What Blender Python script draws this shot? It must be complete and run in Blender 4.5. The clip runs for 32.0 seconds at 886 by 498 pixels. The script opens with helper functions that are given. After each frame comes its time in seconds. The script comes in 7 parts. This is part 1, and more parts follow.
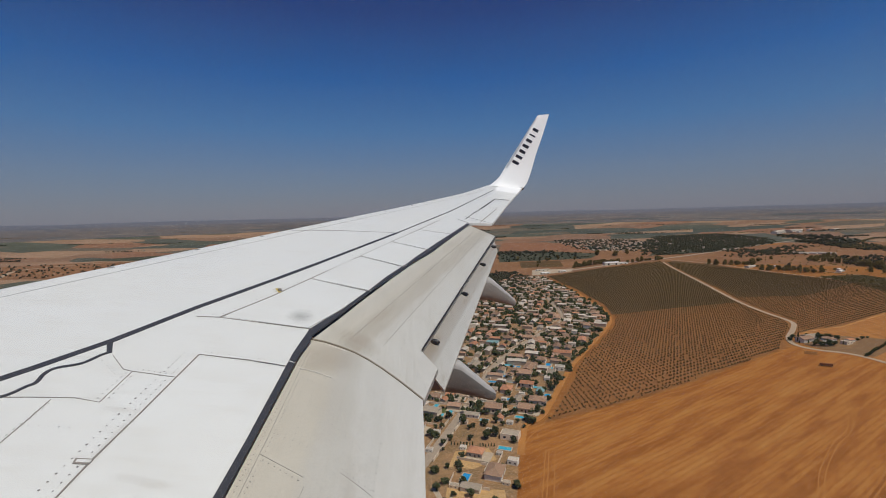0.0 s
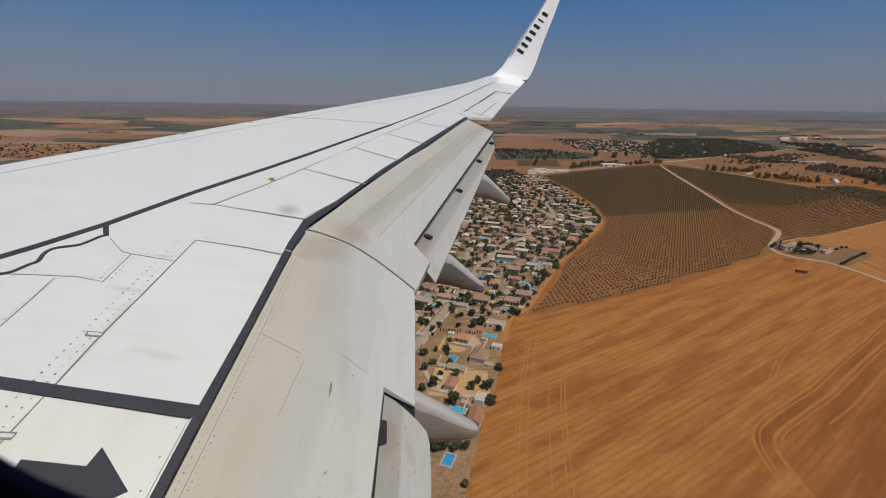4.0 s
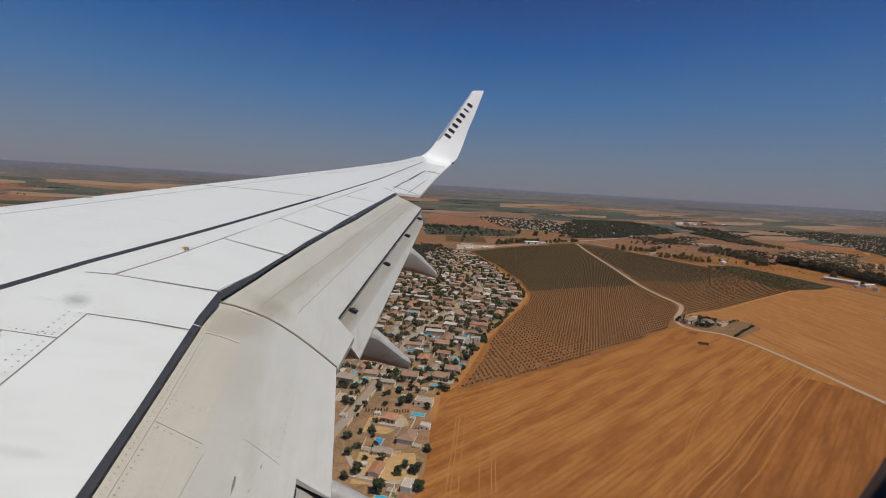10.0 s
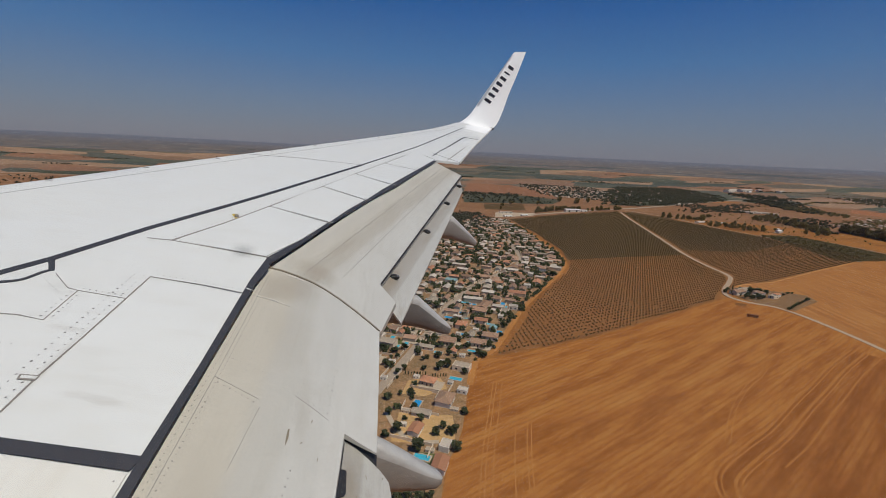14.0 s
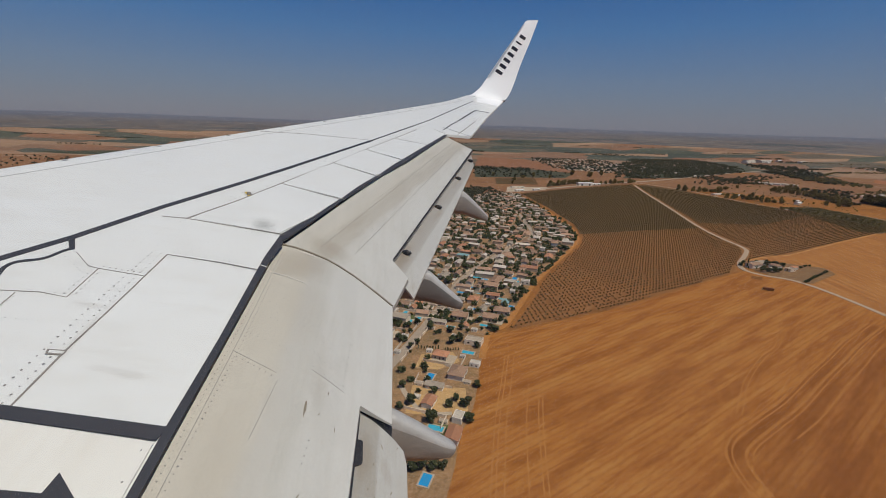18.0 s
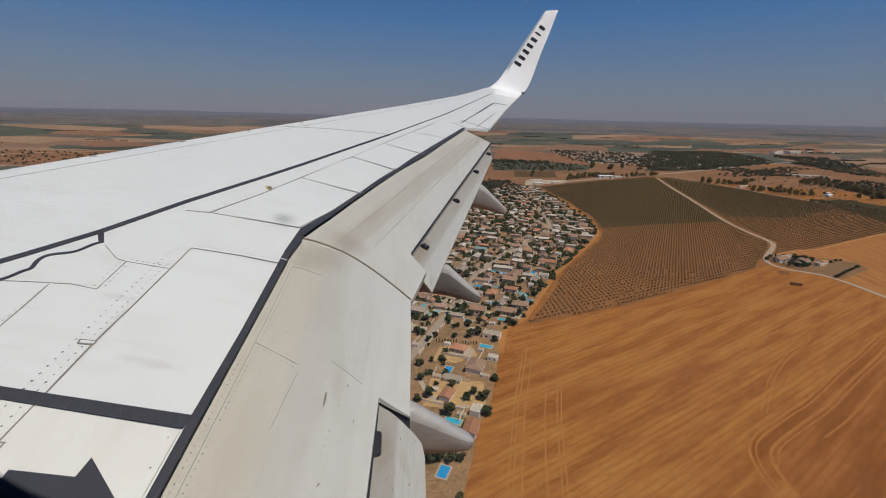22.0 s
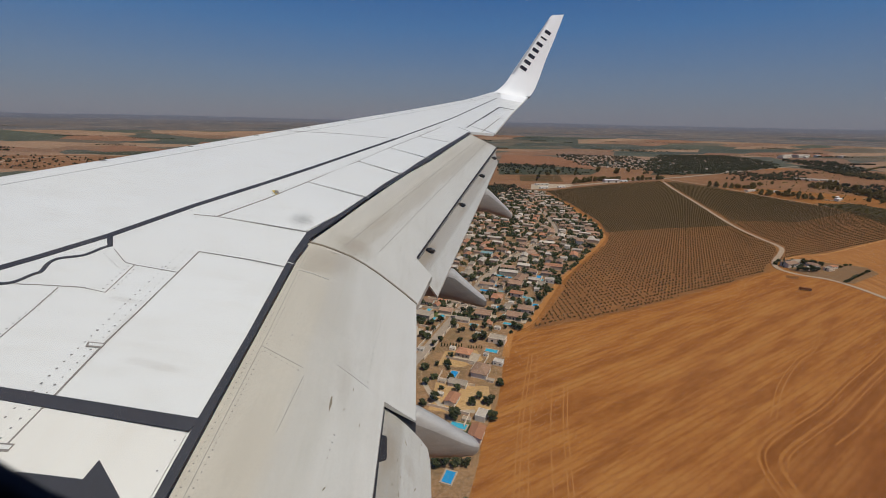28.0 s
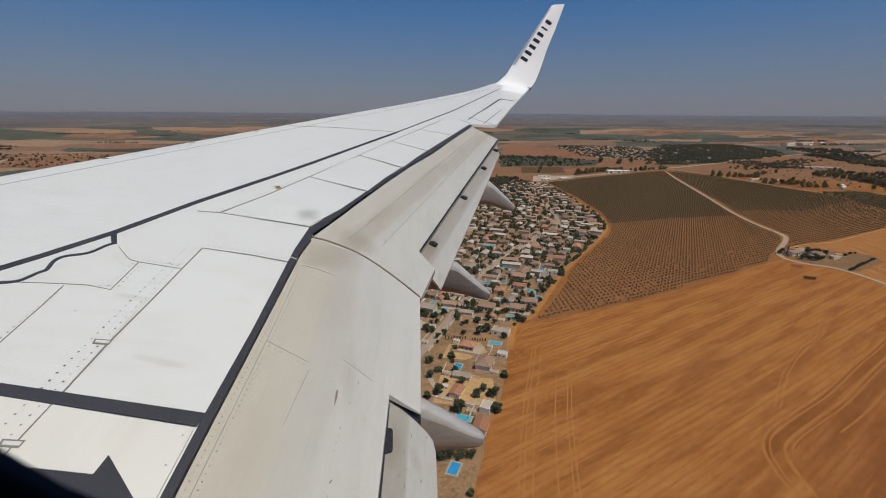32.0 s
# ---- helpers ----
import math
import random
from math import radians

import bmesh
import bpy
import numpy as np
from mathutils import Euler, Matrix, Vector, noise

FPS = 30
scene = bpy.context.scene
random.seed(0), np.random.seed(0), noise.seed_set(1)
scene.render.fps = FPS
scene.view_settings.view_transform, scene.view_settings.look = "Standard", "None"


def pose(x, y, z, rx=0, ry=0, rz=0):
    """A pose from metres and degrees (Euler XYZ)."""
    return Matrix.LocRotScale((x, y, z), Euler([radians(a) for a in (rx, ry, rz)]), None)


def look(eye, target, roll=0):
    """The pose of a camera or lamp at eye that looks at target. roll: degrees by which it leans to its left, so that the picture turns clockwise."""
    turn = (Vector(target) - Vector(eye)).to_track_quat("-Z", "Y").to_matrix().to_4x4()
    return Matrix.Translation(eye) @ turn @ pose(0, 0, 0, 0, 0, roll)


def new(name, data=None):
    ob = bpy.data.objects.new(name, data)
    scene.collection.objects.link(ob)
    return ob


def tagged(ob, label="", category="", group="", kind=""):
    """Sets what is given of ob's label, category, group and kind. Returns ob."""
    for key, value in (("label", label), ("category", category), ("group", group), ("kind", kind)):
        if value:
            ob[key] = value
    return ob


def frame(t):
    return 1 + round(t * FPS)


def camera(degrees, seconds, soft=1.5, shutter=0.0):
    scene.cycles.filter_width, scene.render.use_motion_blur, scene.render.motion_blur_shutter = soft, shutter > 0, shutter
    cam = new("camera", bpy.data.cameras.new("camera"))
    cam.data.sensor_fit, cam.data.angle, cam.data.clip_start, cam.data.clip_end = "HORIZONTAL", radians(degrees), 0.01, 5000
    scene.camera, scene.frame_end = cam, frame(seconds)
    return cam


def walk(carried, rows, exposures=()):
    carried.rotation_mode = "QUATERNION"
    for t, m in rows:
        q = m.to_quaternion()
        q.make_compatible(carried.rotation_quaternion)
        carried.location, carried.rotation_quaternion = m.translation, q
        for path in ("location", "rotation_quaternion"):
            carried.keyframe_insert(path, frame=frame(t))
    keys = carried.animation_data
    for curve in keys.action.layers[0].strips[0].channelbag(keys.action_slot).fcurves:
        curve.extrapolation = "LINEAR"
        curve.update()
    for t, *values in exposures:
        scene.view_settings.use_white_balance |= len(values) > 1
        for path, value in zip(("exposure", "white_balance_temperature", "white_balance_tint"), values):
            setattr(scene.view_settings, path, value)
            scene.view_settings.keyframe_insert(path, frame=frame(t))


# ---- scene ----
import collections

from mathutils import geometry

cam = camera(89.0, 32.0, soft=0.8)
cam.data.dof.use_dof, cam.data.dof.focus_distance, cam.data.dof.aperture_fstop = True, 40.0, 9.0
# the eye at the cabin window: place over the land, height, and the aircraft's bank
AX, AY, EYE = -900.0, -30.0, 165.0
BANK = Vector((-0.01905, -0.0312, 1.0)).rotation_difference(Vector((0, 0, 1))).to_matrix().to_4x4()
AIR = Matrix.Translation((AX, AY, EYE)) @ BANK @ Matrix.Translation((0, 0, -EYE))
# seconds, metres from the eye, degrees: the camera held at the cabin window
ROWS = (
    (0.0, 0.000, 0.000, 0.000, 87.50, 0.56, -2.97),
    (0.5, 0.000, 0.000, -0.001, 80.84, -1.41, -6.17),
    (1.0, 0.000, 0.000, -0.003, 69.03, -2.12, -5.73),
    (1.5, 0.000, 0.000, -0.002, 68.37, -2.65, -5.54),
    (2.0, 0.000, 0.000, -0.002, 69.58, -3.10, -4.72),
    (2.5, 0.000, 0.000, -0.001, 71.53, -3.20, -3.94),
    (4.5, 0.003, 0.000, 0.001, 74.50, -1.14, -3.19),
    (5.0, 0.004, 0.000, 0.001, 74.53, -0.63, -3.04),
    (5.5, 0.000, 0.000, 0.008, 70.70, -0.10, -2.70),
    (6.0, 0.000, 0.000, 0.022, 65.47, 0.65, -2.32),
    (6.5, -0.042, 0.000, 0.005, 67.53, -1.06, -1.58),
    (7.0, -0.030, 0.000, 0.000, 82.15, -4.30, -4.88),
    (7.5, 0.000, 0.000, 0.000, 82.08, -4.89, -6.18),
    (8.0, 0.020, 0.000, 0.005, 82.06, -4.95, -8.70),
    (8.5, 0.024, 0.000, 0.006, 83.16, -4.74, -9.86),
    (9.0, 0.028, 0.000, 0.006, 83.63, -3.88, -10.82),
    (9.5, 0.028, 0.000, 0.006, 84.25, -3.97, -11.64),
    (10.0, 0.028, 0.000, 0.006, 84.05, -4.00, -12.01),
    (10.5, 0.028, 0.000, 0.006, 84.00, -4.58, -11.93),
    (11.0, 0.028, 0.000, 0.006, 83.79, -4.88, -11.61),
    (11.5, 0.028, 0.000, 0.006, 83.66, -4.83, -11.34),
    (12.0, 0.028, 0.000, 0.006, 83.29, -4.64, -10.91),
    (12.5, 0.010, 0.000, 0.000, 76.63, -4.08, -8.53),
    (13.0, 0.004, 0.000, 0.002, 75.95, -3.53, -7.34),
    (13.5, 0.004, 0.000, 0.002, 79.89, -3.39, -7.26),
    (15.5, 0.002, 0.000, 0.001, 78.44, -4.20, -7.23),
    (16.0, 0.002, 0.000, 0.001, 79.01, -4.06, -7.42),
    (16.5, 0.002, 0.000, 0.001, 75.77, -4.01, -7.44),
    (17.0, 0.002, 0.000, 0.001, 76.16, -3.59, -7.02),
    (17.5, 0.002, 0.000, 0.001, 76.28, -3.02, -6.32),
    (18.0, 0.002, 0.000, 0.001, 76.48, -2.74, -5.86),
    (18.5, 0.002, 0.000, 0.001, 76.31, -2.50, -5.51),
    (19.0, 0.002, 0.000, 0.001, 76.27, -2.39, -5.29),
    (19.5, 0.002, 0.000, 0.001, 76.17, -2.32, -5.10),
    (20.0, 0.002, 0.000, 0.001, 75.98, -2.50, -4.95),
    (20.5, 0.002, 0.000, 0.001, 76.21, -2.74, -4.74),
    (21.0, 0.002, 0.000, 0.001, 75.38, -2.66, -4.39),
    (21.5, 0.002, 0.000, 0.001, 74.21, -2.39, -3.89),
    (22.0, 0.002, 0.000, 0.001, 75.58, -2.23, -3.63),
    (22.5, 0.002, 0.000, 0.001, 75.84, -2.43, -3.50),
    (23.0, 0.008, 0.000, 0.006, 81.69, -3.19, -4.96),
    (23.5, 0.005, 0.000, 0.004, 79.44, -3.48, -4.84),
    (24.0, 0.003, 0.000, 0.001, 78.51, -2.80, -4.75),
    (24.5, 0.002, 0.000, 0.001, 78.52, -2.31, -4.01),
    (25.0, 0.002, 0.000, 0.001, 77.43, -1.99, -2.93),
    (25.5, 0.001, 0.000, 0.001, 76.29, -1.92, -2.64),
    (27.5, -0.001, 0.000, 0.000, 76.42, -1.94, -2.70),
    (28.0, -0.001, 0.000, 0.000, 76.08, -2.13, -2.94),
    (28.5, -0.001, 0.000, 0.000, 75.99, -2.02, -3.21),
    (29.0, -0.001, 0.000, 0.000, 76.26, -1.97, -3.21),
    (29.5, -0.001, 0.000, 0.000, 76.93, -1.90, -3.09),
    (30.0, -0.002, 0.000, 0.000, 77.05, -1.73, -2.99),
    (30.5, -0.002, 0.000, 0.000, 76.21, -1.91, -2.84),
    (31.0, -0.002, 0.000, 0.000, 75.46, -1.73, -2.69),
    (31.5, -0.002, 0.000, 0.000, 75.37, -1.46, -2.65),
    (32.0, -0.002, 0.000, 0.000, 75.21, -1.33, -2.80),
)
walk(cam, [(t, AIR @ pose(x, y, EYE + z, rx, ry, rz)) for t, x, y, z, rx, ry, rz in ROWS],
     exposures=((0.0, 0.20), (6.0, 0.17), (6.6, 0.34), (7.0, 0.39), (8.0, 0.20), (9.0, 0.17), (32.0, 0.17)))

# ---- daylight ----
SUN_DIR = Vector((0.32, -0.33, 0.89)).normalized()   # towards the sun
SUN_ELEV = math.asin(SUN_DIR.z)
SUN_AZ = math.atan2(SUN_DIR.x, SUN_DIR.y)
world = bpy.data.worlds.new("daylight")
scene.world = world
world.use_nodes = True
wn = world.node_tree
wbg = wn.nodes["Background"]
sky = wn.nodes.new("ShaderNodeTexSky")
sky.sky_type = 'NISHITA'
sky.sun_disc = False
sky.sun_elevation = SUN_ELEV
sky.sun_rotation = SUN_AZ
sky.altitude = 200
sky.air_density = 1.3
sky.dust_density = 0.8
sky.ozone_density = 5.0
# deep blue overhead, grey summer haze towards the horizon, over the sky's own light
axis = wn.nodes.new("ShaderNodeTexCoord")
split = wn.nodes.new("ShaderNodeSeparateXYZ")
wn.links.new(axis.outputs["Generated"], split.inputs[0])
haze = wn.nodes.new("ShaderNodeValToRGB")
stops = ((0.0, (0.114, 0.119, 0.157)), (0.035, (0.092, 0.109, 0.160)), (0.09, (0.070, 0.104, 0.180)), (0.18, (0.026, 0.089, 0.220)), (0.28, (0.000, 0.052, 0.200)),
         (0.40, (0.000, 0.016, 0.110)), (0.65, (0.000, 0.015, 0.09)))
while len(haze.color_ramp.elements) < len(stops):
    haze.color_ramp.elements.new(0.5)
for e, (p, c) in zip(haze.color_ramp.elements, stops):
    e.position, e.color = p, (*c, 1)
wn.links.new(split.outputs["Z"], haze.inputs[0])
blend = wn.nodes.new("ShaderNodeMix")
blend.data_type = 'RGBA'
blend.inputs[0].default_value = 0.012
wn.links.new(haze.outputs[0], blend.inputs[6])
wn.links.new(sky.outputs[0], blend.inputs[7])
wn.links.new(blend.outputs[2], wbg.inputs[0])
wbg.inputs[1].default_value = 1.06
sun = new("sun", bpy.data.lights.new("sun", "SUN"))
sun.data.energy = 2.88
sun.data.angle = radians(0.53)
sun.data.color = (1.0, 0.962, 0.885)
sun.matrix_world = look(SUN_DIR * 900, (0, 0, 0))

# ---- helpers for this scene ----
rng = random.Random(11)


def mat_new(name):
    m = bpy.data.materials.new(name)
    m.use_nodes = True
    return m, m.node_tree.nodes, m.node_tree.links, m.node_tree.nodes["Principled BSDF"]


def ramp(nodes, links, source, stops):
    r = nodes.new("ShaderNodeValToRGB")
    els = r.color_ramp.elements
    while len(els) < len(stops):
        els.new(0.5)
    for e, (p, c) in zip(els, stops):
        e.position = p
        e.color = (*c, 1)
    links.new(source, r.inputs[0])
    return r


def mixrgb(nodes, links, fac, a, b, mode="MIX"):
    m = nodes.new("ShaderNodeMix")
    m.data_type = 'RGBA'
    m.blend_type = mode
    for sock, v in ((m.inputs[0], fac), (m.inputs[6], a), (m.inputs[7], b)):
        if isinstance(v, bpy.types.NodeSocket):
            links.new(v, sock)
        elif isinstance(v, (int, float)):
            sock.default_value = v
        else:
            sock.default_value = (*v, 1)
    return m.outputs[2]


def coords(nodes, links, scale=(1, 1, 1), rot=0.0, which="Object"):
    tc = nodes.new("ShaderNodeTexCoord")
    mp = nodes.new("ShaderNodeMapping")
    mp.inputs["Scale"].default_value = scale
    mp.inputs["Rotation"].default_value = (0, 0, rot)
    links.new(tc.outputs[which], mp.inputs[0])
    return mp.outputs[0]


def noise_tex(nodes, links, vec, scale, detail=4.0, rough=0.55, dist=0.0):
    n = nodes.new("ShaderNodeTexNoise")
    n.inputs["Scale"].default_value = scale
    n.inputs["Detail"].default_value = detail
    n.inputs["Roughness"].default_value = rough
    n.inputs["Distortion"].default_value = dist
    links.new(vec, n.inputs["Vector"])
    return n.outputs[0]


def bump(nodes, links, bsdf, height, strength, distance):
    b = nodes.new("ShaderNodeBump")
    b.inputs["Strength"].default_value = strength
    b.inputs["Distance"].default_value = distance
    links.new(height, b.inputs["Height"])
    links.new(b.outputs[0], bsdf.inputs["Normal"])


def soot_spots(n, l, v, c, blot, spots):
    """Soft-edged patches of baked-on dirt: centre, half-widths, turn, strength."""
    for cx, cy, rx, ry, turn, strength in spots:
        mp = n.new("ShaderNodeMapping")
        mp.vector_type = 'TEXTURE'
        mp.inputs["Location"].default_value = (cx, cy, 0)
        mp.inputs["Rotation"].default_value = (0, 0, turn)
        mp.inputs["Scale"].default_value = (rx, ry, 100000)
        l.new(v, mp.inputs[0])
        ln = n.new("ShaderNodeVectorMath")
        ln.operation = 'LENGTH'
        l.new(mp.outputs[0], ln.inputs[0])
        ad = n.new("ShaderNodeMath")
        ad.operation = 'MULTIPLY_ADD'
        ad.inputs[1].default_value = 0.9
        l.new(blot, ad.inputs[0])
        l.new(ln.outputs["Value"], ad.inputs[2])
        r = ramp(n, l, ad.outputs[0], [(0.30, (strength,) * 3), (0.62, (strength * 0.6,) * 3), (1.0, (0, 0, 0))])
        r.color_ramp.interpolation = 'EASE'
        c = mixrgb(n, l, r.outputs[0], c, (0.22, 0.165, 0.10))
    return c


def paint(name, colour, dirt, amount=0.5, rough=0.4, scale=1.3, streak=(6, 0.5, 1), spots=()):
    """Painted aircraft metal: large stains, streaks along the airflow, fine grain."""
    m, n, l, b = mat_new(name)
    v = coords(n, l)
    big = noise_tex(n, l, v, scale, 5)
    st = noise_tex(n, l, coords(n, l, streak), 2.2, 5)
    fine = noise_tex(n, l, v, 60, 2)
    k = ramp(n, l, big, [(0.35, (0, 0, 0)), (0.75, (1, 1, 1))])
    k2 = ramp(n, l, st, [(0.45, (0, 0, 0)), (0.8, (1, 1, 1))])
    c = mixrgb(n, l, k.outputs[0], colour, tuple(colour[i] + (dirt[i] - colour[i]) * amount * 0.5 for i in range(3)))
    f = n.new("ShaderNodeMath")
    f.operation = 'MULTIPLY'
    f.inputs[1].default_value = amount
    l.new(k2.outputs[0], f.inputs[0])
    c = mixrgb(n, l, f.outputs[0], c, dirt)
    c = soot_spots(n, l, v, c, noise_tex(n, l, v, 3.5, 6, 0.7), spots)
    c = mixrgb(n, l, 0.06, c, fine, "OVERLAY")
    l.new(c, b.inputs["Base Color"])
    rr = ramp(n, l, big, [(0.3, (rough - 0.08,) * 3), (0.7, (rough + 0.12,) * 3)])
    l.new(rr.outputs[0], b.inputs["Roughness"])
    bump(n, l, b, big, 0.05, 0.01)
    return m


def soil(name, c1, c2, c3, scale=0.02, stripes=None, rough=0.95, var=0.72):
    """Field surface: broad patches, mottling, optional swaths (direction in radians, spacing in metres, strength, colour)."""
    m, n, l, b = mat_new(name)
    v = coords(n, l)
    a = noise_tex(n, l, v, scale, 6, 0.6)
    d = noise_tex(n, l, v, scale * 14, 5, 0.65)
    e = noise_tex(n, l, v, 0.9, 3, 0.7)
    k = ramp(n, l, a, [(0.38, (0, 0, 0)), (0.65, (1, 1, 1))])
    c = mixrgb(n, l, k.outputs[0], c1, c2)
    k2 = ramp(n, l, d, [(0.42, (0, 0, 0)), (0.68, (1, 1, 1))])
    f = n.new("ShaderNodeMath")
    f.operation = 'MULTIPLY'
    f.inputs[1].default_value = var
    l.new(k2.outputs[0], f.inputs[0])
    c = mixrgb(n, l, f.outputs[0], c, c3)
    g2 = noise_tex(n, l, coords(n, l, (0.45, 1, 1), 0.12), scale * 5, 6, 0.7, 0.6)
    k4 = ramp(n, l, g2, [(0.51, (0, 0, 0)), (0.70, (0.55, 0.55, 0.55))])
    c = mixrgb(n, l, k4.outputs[0], c, tuple(x * 0.55 for x in c2))
    if stripes:
        ang, gap, strength, sc = stripes
        if isinstance(ang, tuple):
            # swaths curving round a far corner of the field
            far_off = n.new("ShaderNodeVectorMath")
            far_off.operation = 'DISTANCE'
            far_off.inputs[1].default_value = (*ang, 0)
            wide = noise_tex(n, l, v, 0.013, 3)
            l.new(v, far_off.inputs[0])
            comb = n.new("ShaderNodeCombineXYZ")
            mm = n.new("ShaderNodeMath")
            mm.operation = 'MULTIPLY_ADD'
            mm.inputs[1].default_value = 9.0
            l.new(wide, mm.inputs[0])
            l.new(far_off.outputs["Value"], mm.inputs[2])
            ml = n.new("ShaderNodeMath")
            ml.operation = 'MULTIPLY'
            ml.inputs[1].default_value = 1 / gap
            l.new(mm.outputs[0], ml.inputs[0])
            l.new(ml.outputs[0], comb.inputs[0])
            w = noise_tex(n, l, comb.outputs[0], 1.0, 3, 0.6, 0.0)
        else:
            w = noise_tex(n, l, coords(n, l, (1 / gap, 0.012 / gap * 3, 1), ang), 1.0, 3, 0.6, 0.25)
        k3 = ramp(n, l, w, [(0.44, (0, 0, 0)), (0.6, (1, 1, 1))])
        g = n.new("ShaderNodeMath")
        g.operation = 'MULTIPLY'
        g.inputs[1].default_value = strength
        l.new(k3.outputs[0], g.inputs[0])
        c = mixrgb(n, l, g.outputs[0], c, sc)
    c = mixrgb(n, l, 0.34, c, e, "OVERLAY")
    l.new(c, b.inputs["Base Color"])
    b.inputs["Roughness"].default_value = rough
    b.inputs["Specular IOR Level"].default_value = 0.1
    bump(n, l, b, e, 0.4, 0.3)
    return m


def plain(name, colour, rough=0.7, var=0.25, scale=3.0, metal=0.0, rand=0.0):
    m, n, l, b = mat_new(name)
    v = coords(n, l)
    a = noise_tex(n, l, v, scale, 5)
    dark = tuple(x * (1 - var) for x in colour)
    c = mixrgb(n, l, a, dark, colour)
    if rand:
        oi = n.new("ShaderNodeObjectInfo")
        hs = n.new("ShaderNodeHueSaturation")
        mr = n.new("ShaderNodeMapRange")
        mr.inputs[3].default_value = 1 - rand
        mr.inputs[4].default_value = 1 + rand
        isle = n.new("ShaderNodeNewGeometry")
        both = n.new("ShaderNodeMath")
        both.operation = 'ADD'
        wrap = n.new("ShaderNodeMath")
        wrap.operation = 'FRACT'
        l.new(oi.outputs["Random"], both.inputs[0])
        l.new(isle.outputs["Random Per Island"], both.inputs[1])
        l.new(both.outputs[0], wrap.inputs[0])
        l.new(wrap.outputs[0], mr.inputs[0])
        l.new(mr.outputs[0], hs.inputs["Value"])
        l.new(c, hs.inputs["Color"])
        c = hs.outputs[0]
    l.new(c, b.inputs["Base Color"])
    b.inputs["Roughness"].default_value = rough
    b.inputs["Specular IOR Level"].default_value = 0.5 if rough < 0.79 else 0.12
    b.inputs["Metallic"].default_value = metal
    return m


def foliage(name, c1, c2):
    m, n, l, b = mat_new(name)
    g = n.new("ShaderNodeNewGeometry")
    oi = n.new("ShaderNodeObjectInfo")
    v = coords(n, l)
    a = noise_tex(n, l, v, 0.6, 4)
    c = mixrgb(n, l, g.outputs["Random Per Island"], c1, c2)
    c = mixrgb(n, l, a, tuple(x * 0.6 for x in c1), c)
    hs = n.new("ShaderNodeHueSaturation")
    mr = n.new("ShaderNodeMapRange")
    mr.inputs[3].default_value = 0.7
    mr.inputs[4].default_value = 1.3
    l.new(oi.outputs["Random"], mr.inputs[0])
    l.new(mr.outputs[0], hs.inputs["Value"])
    l.new(c, hs.inputs["Color"])
    l.new(hs.outputs[0], b.inputs["Base Color"])
    b.inputs["Roughness"].default_value = 0.8
    b.inputs["Specular IOR Level"].default_value = 0.15
    tr = n.new("ShaderNodeBsdfTranslucent")
    l.new(hs.outputs[0], tr.inputs[0])
    mx = n.new("ShaderNodeMixShader")
    mx.inputs[0].default_value = 0.45
    l.new(b.outputs[0], mx.inputs[1])
    l.new(tr.outputs[0], mx.inputs[2])
    l.new(mx.outputs[0], n["Material Output"].inputs[0])
    return m


def mesh_of(name, verts, faces, mat, smooth=False):
    me = bpy.data.meshes.new(name)
    me.from_pydata([tuple(v) for v in verts], [], faces)
    if mat:
        me.materials.append(mat)
    if smooth:
        me.polygons.foreach_set("use_smooth", [True] * len(me.polygons))
    me.update()
    return me


def put(name, me, parent=None, label="", loc=None):
    ob = new(name, me)
    if parent:
        ob.parent = parent
    if loc is not None:
        ob.location = loc
    if label:
        ob["label"] = label
    return ob


def part(name, bm, material, parent, label="", smooth=False):
    """Links a bmesh as one mesh object under a thing or a part."""
    bmesh.ops.recalc_face_normals(bm, faces=bm.faces)
    me = bpy.data.meshes.new(name)
    bm.to_mesh(me)
    bm.free()
    me.materials.append(material)
    if smooth:
        me.polygons.foreach_set("use_smooth", [True] * len(me.polygons))
    return put(name, me, parent, label)


def thing(name, label, category, group="", kind="", loc=(0, 0, 0)):
    ob = new(name)
    ob.empty_display_size = 0.5
    ob.location = loc
    return tagged(ob, label, category, group, kind)


def area2(pts):
    return sum(pts[i][0] * pts[(i + 1) % len(pts)][1] - pts[(i + 1) % len(pts)][0] * pts[i][1] for i in range(len(pts)))


def inside(p, poly):
    hit = False
    for i in range(len(poly)):
        (x1, y1), (x2, y2) = poly[i], poly[i - 1]
        if (y1 > p[1]) != (y2 > p[1]) and p[0] < (x2 - x1) * (p[1] - y1) / (y2 - y1) + x1:
            hit = not hit
    return hit


def along(pts, step, jitter=0.0):
    """Points every step metres along a polyline."""
    out, carry = [], 0.0
    for (x1, y1), (x2, y2) in zip(pts, pts[1:]):
        ln = math.hypot(x2 - x1, y2 - y1)
        d = carry
        while d < ln:
            out.append((x1 + (x2 - x1) * d / ln + rng.uniform(-jitter, jitter), y1 + (y2 - y1) * d / ln + rng.uniform(-jitter, jitter)))
            d += step
        carry = d - ln
    return out


def ribbon_sides(pts, width):
    left, right = [], []
    for i, p in enumerate(pts):
        a, b = pts[max(i - 1, 0)], pts[min(i + 1, len(pts) - 1)]
        dx, dy = b[0] - a[0], b[1] - a[1]
        ln = math.hypot(dx, dy) or 1
        w = width[i] if isinstance(width, (list, tuple)) else width
        nx, ny = -dy / ln * w / 2, dx / ln * w / 2
        left.append((p[0] + nx, p[1] + ny))
        right.append((p[0] - nx, p[1] - ny))
    return left, right


